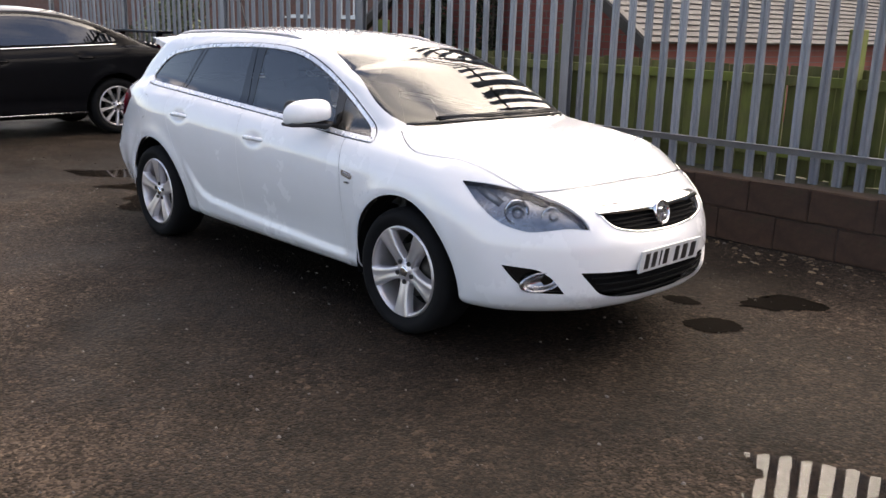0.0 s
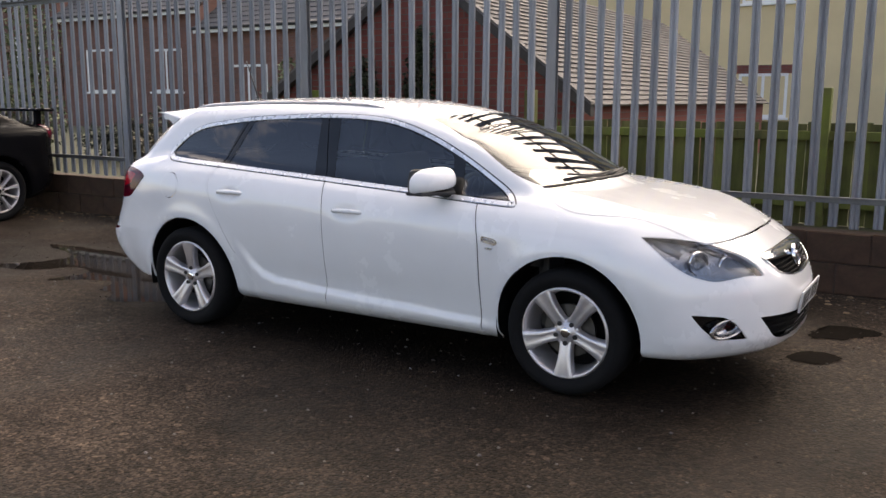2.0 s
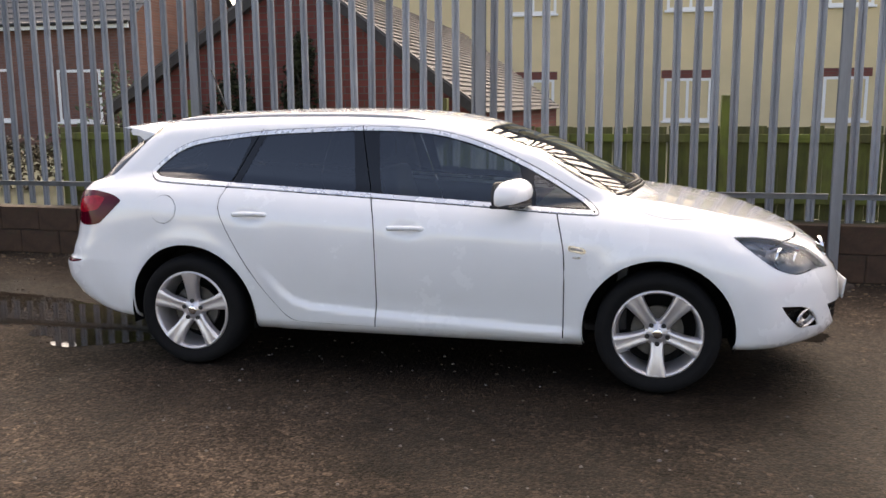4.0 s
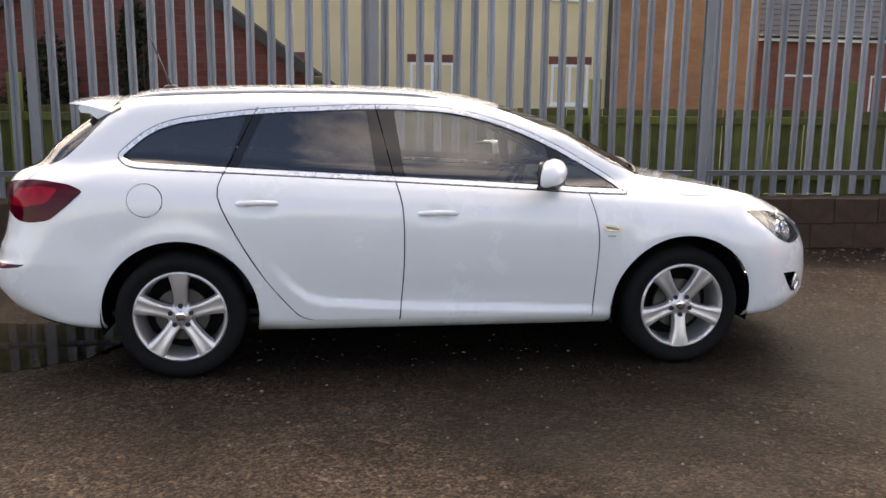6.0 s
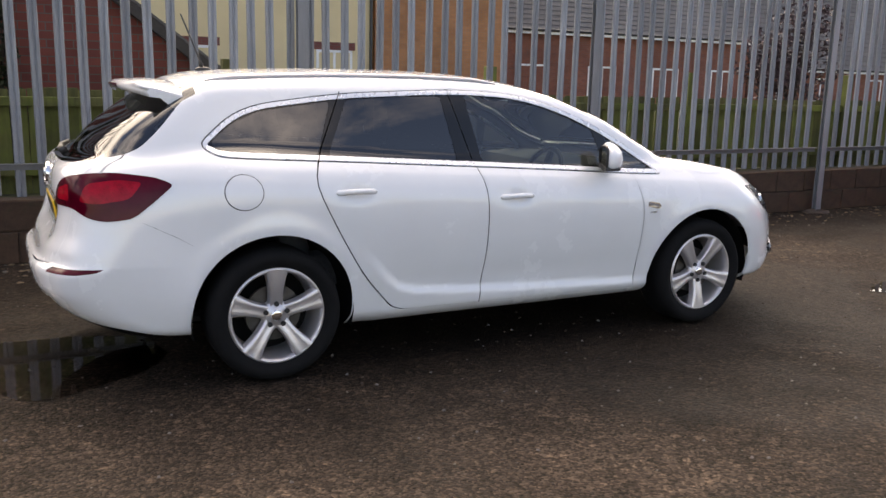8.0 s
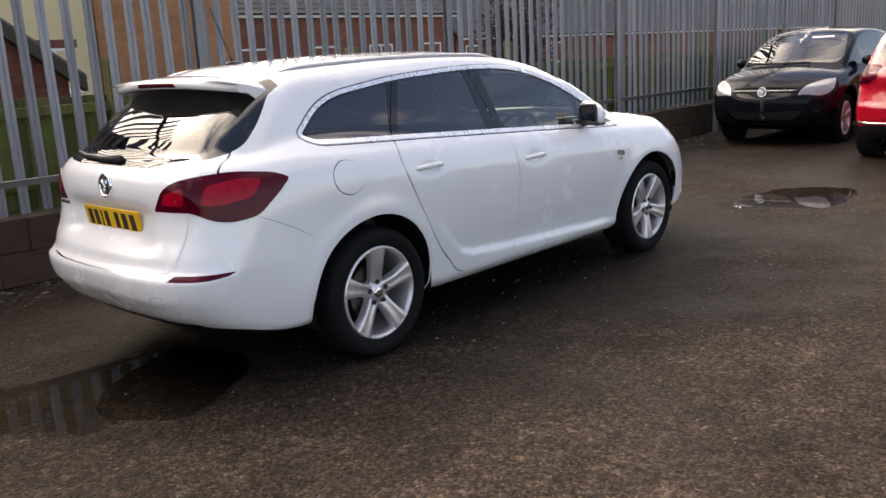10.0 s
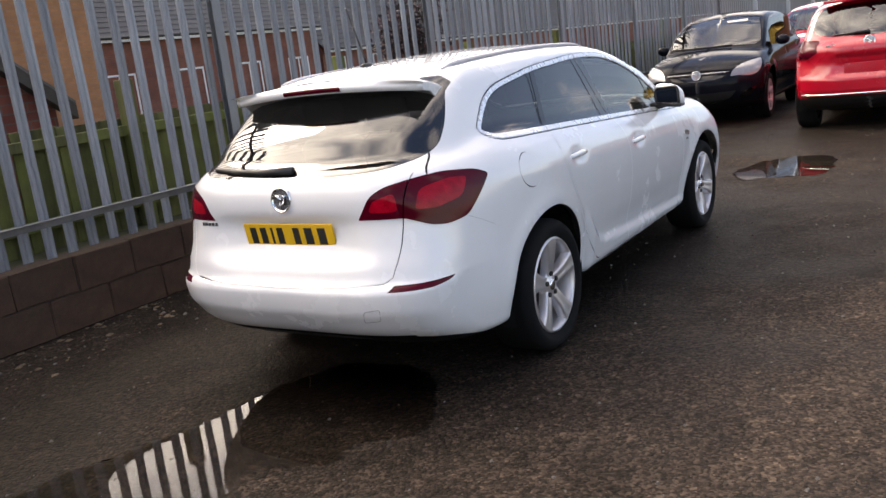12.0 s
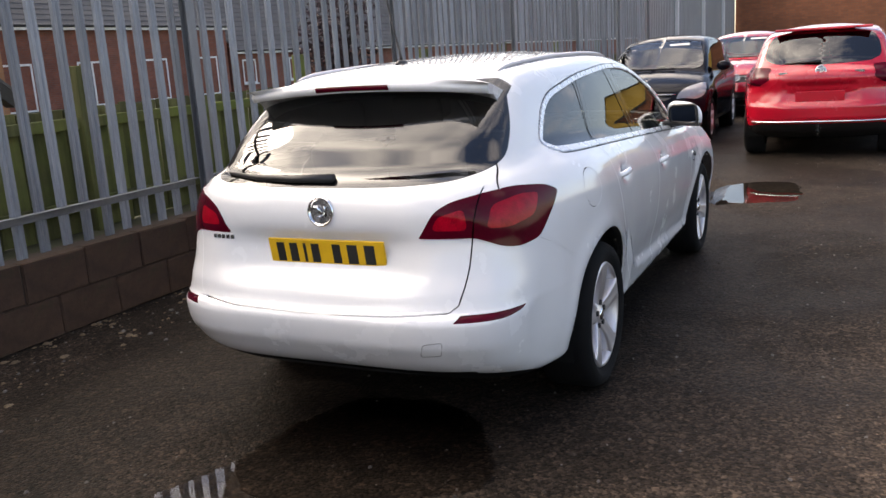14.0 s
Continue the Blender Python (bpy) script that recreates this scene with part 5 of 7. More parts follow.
def build_outbuilding():
    """The brick outbuilding with its gable towards the yard."""
    shed = tagged(empty("brick_outbuilding"), "dark red brick outbuilding with a gable and pale tiled roof", "outbuilding")
    xl, xr, xm, zl, zr, za, y0, y1 = -4.95, -0.42, -2.58, 1.50, 1.42, 3.03, 3.85, 13.2
    bm = bmesh.new()
    prism(bm, [(xl + 0.15, 0.4), (xr - 0.12, 0.4), (xr - 0.12, zr + 0.05), (xm, za - 0.06), (xl + 0.15, zl + 0.05)], y1 - y0 - 0.2, Matrix.Translation((0, y0 + 0.1, 0)))
    part("wall", bm, M_DARKBRICK, shed)
    for ex, ez, name in ((xr, zr, "right"), (xl, zl, "left")):
        dx, dz = xm - ex, za - ez
        ln = math.hypot(dx, dz)
        nx, nz = -dz / ln * (1 if ex < xm else -1), abs(dx) / ln
        n = int(ln / 0.098)
        verts, faces = [], []
        cols = int((y1 - y0) / 0.167)
        rnd = random.Random(3)
        for k in range(n):
            for c in range(cols):
                a = y0 + (c + (0.5 if k % 2 else 0)) * 0.167
                b = min(a + 0.164, y1)
                t0, t1 = k / n, min(1.0, (k + 1.25) / n)
                up0, up1 = 0.030 + rnd.uniform(0, 0.004), 0.008
                i = len(verts)
                for t, up in ((t0, up0), (t1, up1)):
                    for yy in (a, b):
                        verts.append((ex + dx * t + nx * up, yy, ez + dz * t + nz * up))
                for yy in (a, b):
                    verts.append((ex + dx * t0 + nx * (up0 - 0.018), yy, ez + dz * t0 + nz * (up0 - 0.018)))
                faces += [(i, i + 1, i + 3, i + 2), (i + 4, i + 5, i + 1, i)]
        me = bpy.data.meshes.new("roof_tiles")
        me.from_pydata(verts, [], faces)
        me.materials.append(M_TILE)
        ob = tagged(new("roof_tiles", me), "pale grey plain roof tiles in close courses", kind="stuff")
        ob.parent = shed
        bm = bmesh.new()
        m = Matrix.Translation((0, y0 - 0.02, 0))
        prism(bm, [(ex, ez - 0.10), (xm, za - 0.10), (xm, za + 0.02), (ex, ez + 0.02)], 0.10, m)
        part("verge_board", bm, M_VERGE, shed)
        part("verge_edge", prism_bm([(ex, ez + 0.024), (xm, za + 0.024), (xm, za + 0.052), (ex, ez + 0.052)], 0.10, m), M_TILE, shed)
    return shed


def prism_bm(outline, depth, m=None):
    bm = bmesh.new()
    prism(bm, outline, depth, m)
    return bm


build_outbuilding()

# ---- the yard's far end ----
M_CLAD = plain("grey_metal_cladding", (0.31, 0.31, 0.305), 0.5, 0.2, 0.12, 1.5, bump=0.1)
M_CAPPING = plain("dark_coping", (0.05, 0.045, 0.04), 0.9, 0, 0.3, 3, bump=0.4)
M_ENDBRICK = brick_material("yard_brick", (0.25, 0.088, 0.040), (0.19, 0.066, 0.032), (0.14, 0.08, 0.055))


def build_far_end():
    """Ribbed cladding goes on along the fence's line to a brick wall across the yard."""
    outline = []
    for k in range(82):
        x = 14.72 + k * 0.2
        outline += [(x, 2.46), (x + 0.09, 2.46), (x + 0.105, 2.49), (x + 0.185, 2.49)]
    bm = bmesh.new()
    low = [bm.verts.new((x, y, 0)) for x, y in outline]
    top = [bm.verts.new((x, y, 3.95)) for x, y in outline]
    for i in range(len(low) - 1):
        bm.faces.new((low[i], low[i + 1], top[i + 1], top[i]))
    clad = tagged(part("wall_clad", bm, M_CLAD), "grey ribbed metal cladding wall along the yard", "wall", kind="structure")
    for x in (18.62, 23.0, 27.4):
        part("post", box_bm((x - 0.055, 2.36, 0), (x + 0.055, 2.455, 4.0), 0.006), M_UPVC, clad, "white painted post")
    for a, b in ((14.72, 18.56), (18.68, 22.94), (23.06, 27.34), (27.46, 31.1)):
        part("rail", box_bm((a, 2.40, 2.96), (b, 2.455, 3.02), 0.004), M_RAIL, clad)
    wall = tagged(part("wall_end", box_bm((0, 0, 0), (20, 0.3, 3.85)), M_ENDBRICK, at=pose(31.2, 2.45, 0, 0, 0, -90)), "orange-brown brick wall closing the yard", "wall", kind="structure")
    part("coping", box_bm((-0.02, -0.05, 3.85), (20.02, 0.35, 3.97), 0.012), M_CAPPING, wall)
    return wall


build_far_end()
M_YELLOW = plain("yellow_render", (0.55, 0.36, 0.07), 0.85, 0, 0.12, 0.7, bump=0.2)
simple_house("yellow_building", "yellow rendered building beyond the yard wall", 34.0, 42.0, -9.6, 4.9, 5.7, M_YELLOW, M_SLATE, [], deep=5.0, base=0.0)


# ---- shrubs behind the fence ----
def leaf_material(name, dark, light):
    m, nt, b = material(name)
    geo = nt.nodes.new("ShaderNodeNewGeometry")
    nt.links.new(ramp_of(nt, geo.outputs["Random Per Island"], [(0.0, dark), (1.0, light)]), b.inputs["Base Color"])
    b.inputs["Roughness"].default_value = 0.6
    b.inputs["Specular IOR Level"].default_value = 0.3
    return m


M_IVY = leaf_material("ivy_leaf", (0.008, 0.012, 0.006), (0.035, 0.045, 0.018))
M_SHRUB = leaf_material("shrub_leaf", (0.05, 0.065, 0.03), (0.16, 0.19, 0.10))
M_BRAMBLE = leaf_material("bramble_leaf", (0.035, 0.026, 0.016), (0.085, 0.075, 0.04))
M_PURPLE = leaf_material("purple_twig_leaf", (0.025, 0.014, 0.018), (0.075, 0.045, 0.052))
M_BARK = plain("dark_bark", (0.035, 0.028, 0.022), 0.9, 0, 0.3, 12, bump=0.4)


def build_shrub(name, label, base, clumps, leaf_mat, leaf, count, stems, seed):
    """Stems that fork up into clumps of small leaves. clumps: (x, y, z, rx, ry, rz) from the base."""
    rnd = random.Random(seed)
    shrub = tagged(empty(name, pose(*base)), label, "shrub")
    bm = bmesh.new()
    for k in range(stems):
        cx, cy, cz, rx, ry, rz = clumps[k % len(clumps)]
        end = Vector((cx + rnd.uniform(-1, 1) * rx, cy + rnd.uniform(-1, 1) * ry, cz + rnd.uniform(-0.5, 1) * rz))
        mid = Vector((end.x * 0.45 + rnd.uniform(-0.1, 0.1), end.y * 0.45, end.z * 0.5))
        add_tube(bm, [(rnd.uniform(-0.08, 0.08), 0, 0), tuple(mid), tuple(end)], [0.018, 0.011, 0.004], 5)
        for _ in range(3):
            tip = mid.lerp(end, rnd.uniform(0.1, 0.7)) + Vector((rnd.uniform(-1, 1) * rx * 0.6, rnd.uniform(-1, 1) * ry * 0.6, rnd.uniform(0.2, 0.7) * rz))
            add_tube(bm, [tuple(mid.lerp(end, 0.2)), tuple(tip)], [0.007, 0.003], 4)
    part("stem", bm, M_BARK, shrub, smooth=True)
    verts, faces = [], []
    for _ in range(count):
        cx, cy, cz, rx, ry, rz = clumps[int(rnd.random() ** 1.3 * len(clumps))]
        d = Vector((rnd.gauss(0, 1), rnd.gauss(0, 1), rnd.gauss(0, 1))).normalized() * rnd.random() ** 0.45
        c = Vector((cx + d.x * rx, cy + d.y * ry, max(0.03, cz + d.z * rz)))
        c += noise.noise_vector(c * 2.3 + Vector((seed, 0, 0))) * 0.25 * rx
        u = Vector((rnd.gauss(0, 1), rnd.gauss(0, 1), rnd.gauss(0, 0.6))).normalized()
        w = u.cross(Vector((rnd.gauss(0, 1), rnd.gauss(0, 1), rnd.gauss(0, 1)))).normalized()
        n = u.cross(w)
        sz = leaf * rnd.uniform(0.6, 1.3)
        i = len(verts)
        verts += [tuple(c - u * sz), tuple(c + w * sz * 0.55 + n * sz * 0.15), tuple(c + u * sz), tuple(c - w * sz * 0.55 + n * sz * 0.15)]
        faces.append((i, i + 1, i + 2, i + 3))
    me = bpy.data.meshes.new("leaves")
    me.from_pydata(verts, [], faces)
    me.materials.append(leaf_mat)
    ob = tagged(new("leaves", me), kind="stuff")
    ob.parent = shrub
    return shrub


build_shrub("ivy", "dark ivy climbing the brick gable", (-2.45, 3.72, 0.47), [(0, 0, 0.5, 0.30, 0.10, 0.5), (-0.03, 0, 1.15, 0.22, 0.08, 0.5), (0.03, 0, 1.6, 0.14, 0.06, 0.25)], M_IVY, 0.035, 2600, 8, 1)
build_shrub("ivy", "dark ivy and brambles at the foot of the gable", (-3.45, 3.66, 0.47), [(0.25, 0, 0.95, 0.28, 0.10, 0.55), (-0.35, 0, 0.55, 0.55, 0.14, 0.55), (0.6, 0, 0.35, 0.6, 0.14, 0.4), (1.7, 0, 0.3, 0.5, 0.12, 0.35)], M_IVY, 0.035, 4200, 10, 2)
build_shrub("hedge_shrub", "pale green leggy shrub behind the steel fence", (-10.6, 4.2, 0.47), [(0, 0, 0.9, 0.75, 0.5, 0.9), (0.2, 0, 1.9, 0.6, 0.4, 0.8), (-0.8, 0, 0.7, 0.6, 0.4, 0.7)], M_SHRUB, 0.05, 3200, 16, 3)
build_shrub("hedge_shrub", "green shrub beside the brick outbuilding", (-5.9, 5.2, 0.47), [(0, 0, 0.7, 0.35, 0.35, 0.7), (0.2, 0, 1.25, 0.25, 0.25, 0.4), (-0.7, 0, 0.4, 0.4, 0.3, 0.4)], M_SHRUB, 0.04, 900, 10, 4)
for k, (x, y, top, seed) in enumerate(((-7.2, 4.3, 0.8, 21), (-9.0, 4.9, 0.9, 22), (-12.3, 4.6, 1.0, 23), (-14.6, 5.0, 1.1, 24), (-17.2, 5.4, 1.2, 25))):
    build_shrub("bramble", "low tangle of dark brambles on the bank", (x, y, 0.47), [(0, 0, top * 0.35, 1.0, 0.5, top * 0.4), (0.7, 0, top * 0.45, 0.6, 0.4, top * 0.55), (-0.6, 0, top * 0.3, 0.6, 0.4, top * 0.4)], M_IVY if k % 2 else M_BRAMBLE, 0.045, 1500, 12, seed)
build_shrub("purple_shrub", "bare purple-brown shrub behind the timber fence", (14.3, 10.0, 0.47), [(0, 0, 1.2, 1.2, 0.8, 1.0), (0.3, 0, 2.3, 1.1, 0.8, 0.9), (-0.8, 0, 1.6, 0.8, 0.6, 0.8)], M_PURPLE, 0.06, 3600, 30, 5)


def skin_point(field, axis, a, b, start, step=-1):
    """The point where a line along the axis, coming from outside at start, meets the skin. a, b: the other two coordinates in order."""
    t = start + step * np.arange(0, 1.8, 0.004)
    A, B = np.full_like(t, a), np.full_like(t, b)
    f = field(*{"x": (t, A, B), "y": (A, t, B), "z": (A, B, t)}[axis])
    k = int(np.argmax(f < 0))
    if k == 0:
        return None
    u = t[k - 1] + (t[k] - t[k - 1]) * f[k - 1] / (f[k - 1] - f[k])
    return Vector({"x": (u, a, b), "y": (a, u, b), "z": (a, b, u)}[axis])


def skin_normal(field, p):
    g = gradient(field, np.array([tuple(p)]))[0]
    return Vector(g).normalized()


def on_skin(p, n, up=(0, 0, 1)):
    """A pose at p whose y axis points into the body and whose z axis is as upright as can be."""
    y = -Vector(n).normalized()
    x = y.cross(Vector(up)).normalized()
    z = x.cross(y)
    return Matrix.Translation(p) @ Matrix((x, y, z)).transposed().to_4x4()


def spoke_bm(turn, w_in, w_out, r_in, r_out):
    """One spoke of an alloy wheel: wider and deeper towards the rim, hollowed along the middle."""
    bm = bmesh.new()
    rows = []
    for k in range(9):
        t = k / 8
        r = r_in + (r_out - r_in) * t
        w = w_in + (w_out - w_in) * t ** 1.6 - 0.006 * math.sin(math.pi * t)
        face = -0.006 + 0.028 * (1 - t) ** 1.5
        row = []
        for u, d in ((-1, 0.045), (-0.93, 0.008), (-0.8, 0.0), (-0.35, 0.004), (0, 0.006), (0.35, 0.004), (0.8, 0.0), (0.93, 0.008), (1, 0.045)):
            row.append(bm.verts.new((r * math.cos(turn) - u * w * math.sin(turn), face + d, r * math.sin(turn) + u * w * math.cos(turn))))
        rows.append(row)
    for a, b in zip(rows[:-1], rows[1:]):
        for i in range(8):
            bm.faces.new((a[i], a[i + 1], b[i + 1], b[i]))
    bmesh.ops.recalc_face_normals(bm, faces=bm.faces[:])
    return bm


def build_wheel(car, x, y, z, far, turn, spokes=5, radius=0.327, rim=0.236, dark=False, mat=None):
    """A wheel whose outer face looks along -y (or +y on the far side)."""
    mat = mat or M_ALLOY
    wheel = empty("wheel", pose(x, y, z, 0, 0, 180 if far else 0))
    wheel.parent = car
    bm = bmesh.new()
    R, q = radius, rim
    add_lathe(bm, [(q - 0.004, 0.012), (q + 0.006, 0.000), (q + 0.03, -0.012), (R - 0.045, -0.018), (R - 0.02, -0.008), (R - 0.006, 0.012), (R, 0.032), (R, 0.19), (R - 0.012, 0.215), (q, 0.215)], 56)
    part("tyre", bm, M_TYRE, wheel, smooth=True)
    bm = bmesh.new()
    add_lathe(bm, [(q + 0.001, 0.006), (q - 0.006, -0.004), (q - 0.014, 0.000), (q - 0.022, 0.02), (q - 0.030, 0.10), (q - 0.034, 0.20)], 56)
    part("rim", bm, mat, wheel, smooth=True)
    for k in range(spokes):
        a = turn + 2 * math.pi * k / spokes
        wide = 1.0 if spokes == 5 else 0.42
        part("spoke", spoke_bm(a, 0.036 * wide, 0.060 * wide, 0.045, q - 0.010), mat, wheel, smooth=True)
    bm = bmesh.new()
    add_lathe(bm, [(0.0, 0.016), (0.030, 0.016), (0.034, 0.020), (0.062, 0.024), (0.070, 0.032), (0.072, 0.06)], 32)
    part("hub", bm, mat, wheel, smooth=True)
    bm = bmesh.new()
    add_lathe(bm, [(0.0, 0.009), (0.020, 0.009), (0.027, 0.012), (0.029, 0.018)], 24)
    part("centre_cap", bm, M_CHROME, wheel, smooth=True)
    for k in range(5):
        a = turn + 2 * math.pi * (k + 0.0) / 5
        bm = bmesh.new()
        add_lathe(bm, [(0.0, 0.0), (0.0125, 0.0), (0.0125, 0.012)], 12)
        part("wheel_bolt", bm, M_BLACK, wheel, at=pose(0.055 * math.cos(a), 0.014, 0.055 * math.sin(a)))
    bm = bmesh.new()
    add_lathe(bm, [(0.06, 0.075), (0.138, 0.075), (0.138, 0.098), (0.06, 0.098)], 32)
    part("brake_disc", bm, M_DISC, wheel, smooth=False)
    bm = bmesh.new()
    add_lathe(bm, [(0.0, 0.17), (q - 0.02, 0.17)], 32)
    part("inner_cover", bm, M_WELL, wheel)
    return wheel


def wheel_well(car, x, far):
    bm = bmesh.new()
    s = 1 if far else -1
    n = 20
    rows = []
    for k in range(n + 1):
        a = math.pi * (k / n * 1.16 - 0.08)
        rows.append([bm.verts.new((x + 0.40 * math.cos(a), s * yy, 0.330 + 0.40 * math.sin(a))) for yy in (0.835, 0.50)])
    for a, b in zip(rows[:-1], rows[1:]):
        bm.faces.new((a[0], a[1], b[1], b[0]))
    bm.faces.new([r[1] for r in rows])
    part("wheel_well", bm, M_WELL, car)


def plate_part(car, field, x_from, step, z0, z1, mat, label, ink, curve=0.0):
    """A number plate 520 by 111 mm with plain bars for its writing."""
    sgn = 1 if step < 0 else -1
    p = skin_point(field, "x", 0.0, (z0 + z1) / 2, x_from, step)
    q0, q1 = skin_point(field, "x", 0.0, z0 + 0.01, x_from, step), skin_point(field, "x", 0.0, z1 - 0.01, x_from, step)
    tilt = math.degrees(math.atan2((q1.x - q0.x) * sgn, z1 - z0)) if sgn > 0 else 0
    m = Matrix.Translation((p.x + sgn * (0.006 if sgn > 0 else 0.014), -0.022, (z0 + z1) / 2)) @ pose(0, 0, 0, 0, 0, 90 if sgn > 0 else -90) @ pose(0, 0, 0, (8 if sgn > 0 else 9) * 1, 0, 0)
    plate = part("number_plate", box_bm((-0.26, -0.004, -0.0555), (0.26, 0.006, 0.0555), 0.004), mat, car, label, at=m)
    xs = [-0.205, -0.145, -0.093, -0.045, 0.05, 0.12, 0.195]
    ws = [0.036, 0.036, 0.012, 0.036, 0.036, 0.044, 0.044]
    for a, w in zip(xs, ws):
        part("bar", box_bm((a - w / 2, -0.0055, -0.0385), (a + w / 2, -0.0035, 0.0385), 0.0), ink, plate)
    return plate


def badge_part(car, m, r=0.055):
    """A round chrome badge with a plain raised shape."""
    bm = bmesh.new()
    add_lathe(bm, [(0.0, 0.004), (r * 0.80, 0.002), (r * 0.84, -0.004), (r * 0.94, -0.007), (r, -0.002), (r, 0.010)], 36)
    b = part("badge", bm, M_CHROME, car, "round chrome badge", smooth=True, at=m)
    bm = bmesh.new()
    add_lathe(bm, [(0.0, 0.0), (r * 0.79, 0.0)], 32)
    part("badge_field", bm, M_GREYCHROME, b)
    bm = bmesh.new()
    add_tube(bm, [(-r * 0.62, -0.004, r * 0.25), (-r * 0.2, -0.006, r * 0.30), (r * 0.12, -0.006, -r * 0.05), (-r * 0.15, -0.006, -r * 0.35), (r * 0.35, -0.006, -r * 0.28), (r * 0.45, -0.006, r * 0.35)], r * 0.13, 6)
    part("badge_shape", bm, M_CHROME, b, smooth=True)
    return b


def build_mirror(car, far):
    s = 1 if far else -1

    def swept(bm):
        for v in bm.verts:
            v.co.x -= 0.5 * max(0.0, s * v.co.y) - 0.03
        return bm
    m = empty("door_mirror", pose(0.60, s * 0.80, 1.005))
    m.parent = car
    bm = bmesh.new()
    bmesh.ops.create_uvsphere(bm, u_segments=28, v_segments=18, radius=1)
    for v in bm.verts:
        x, y, z = v.co
        back = 0.085 * (1 - 0.25 * abs(z))
        sq = lambda a: math.copysign(abs(a) ** 0.72, a)
        v.co = Vector((x * back if x > 0 else max(x * 0.05, -0.035), sq(y) * 0.114 * s, (sq(z) * 0.076 if z > 0 else -0.05 * abs(z) ** 0.35) - 0.02 * y + 0.05))
        v.co.y += s * 0.085
        v.co.x -= 0.02
    bmesh.ops.recalc_face_normals(bm, faces=bm.faces[:])
    part("housing", swept(bm), M_WHITE, m, smooth=True)
    bm = bmesh.new()
    add_box(bm, (-0.070, -0.012 if s > 0 else -0.190, -0.020), (0.035, 0.190 if s > 0 else 0.012, 0.002), 0.010)
    part("lower_trim", swept(bm), M_BLACK, m)
    bm = bmesh.new()
    add_tube(bm, [(0.015, -s * 0.09, -0.03), (0.01, -s * 0.02, -0.015), (0.0, s * 0.05, -0.005)], [0.035, 0.028, 0.022], 10)
    part("arm", bm, M_BLACK, m, smooth=True)
    bm = bmesh.new()
    pts = rounded([(-0.09, -0.055, 0.03), (0.09, -0.05, 0.03), (0.092, 0.05, 0.03), (-0.08, 0.062, 0.03)], 0.03, 5)
    vs = [bm.verts.new((-0.062, s * 0.085 + a, 0.05 + b)) for a, b in pts]
    bm.faces.new(vs)
    part("mirror_glass", swept(bm), M_MIRROR, m)
    bm = bmesh.new()
    add_tube(bm, [(-0.058, s * 0.085 + a, 0.05 + b) for a, b in pts], 0.010, 6, closed=True)
    part("mirror_frame", swept(bm), M_BLACK, m, smooth=True)


def build_handle(door, field, x, z, far):
    s = 1 if far else -1
    p = skin_point(field, "y", x, z, -1.0, 1)
    n = skin_normal(field, p)
    m = on_skin(p, n)
    if far:
        m = Matrix.Diagonal((1, -1, 1, 1)) @ m
    bm = bmesh.new()
    add_tube(bm, [(-0.112, -0.002, -0.002), (-0.092, -0.018, -0.002), (-0.04, -0.029, -0.001), (0.03, -0.030, 0.0), (0.080, -0.022, -0.001), (0.112, -0.004, -0.002)], [0.010, 0.0135, 0.0145, 0.0145, 0.0135, 0.010], 10)
    part("door_handle", bm, M_WHITE, door, smooth=True, at=m)


def build_seat(car, x, y, w=0.50):
    seat = empty("seat", pose(x, y, 0))
    seat.parent = car

    def pillow(lo, hi, m, name):
        bm = bmesh.new()
        add_box(bm, lo, hi, 0.05, m)
        for v in bm.verts:
            v.co += noise.noise_vector(v.co * 5) * 0.006
        part(name, bm, M_SEAT, seat, smooth=True)
    pillow((-0.25, -w / 2, 0.38), (0.28, w / 2, 0.56), None, "cushion")
    pillow((-0.07, -w / 2, 0.0), (0.07, w / 2, 0.62), pose(-0.28, 0, 0.52, 0, -18, 0), "backrest")
    pillow((-0.045, -0.13, 0.0), (0.045, 0.13, 0.17), pose(-0.485, 0, 1.16, 0, -10, 0), "headrest")


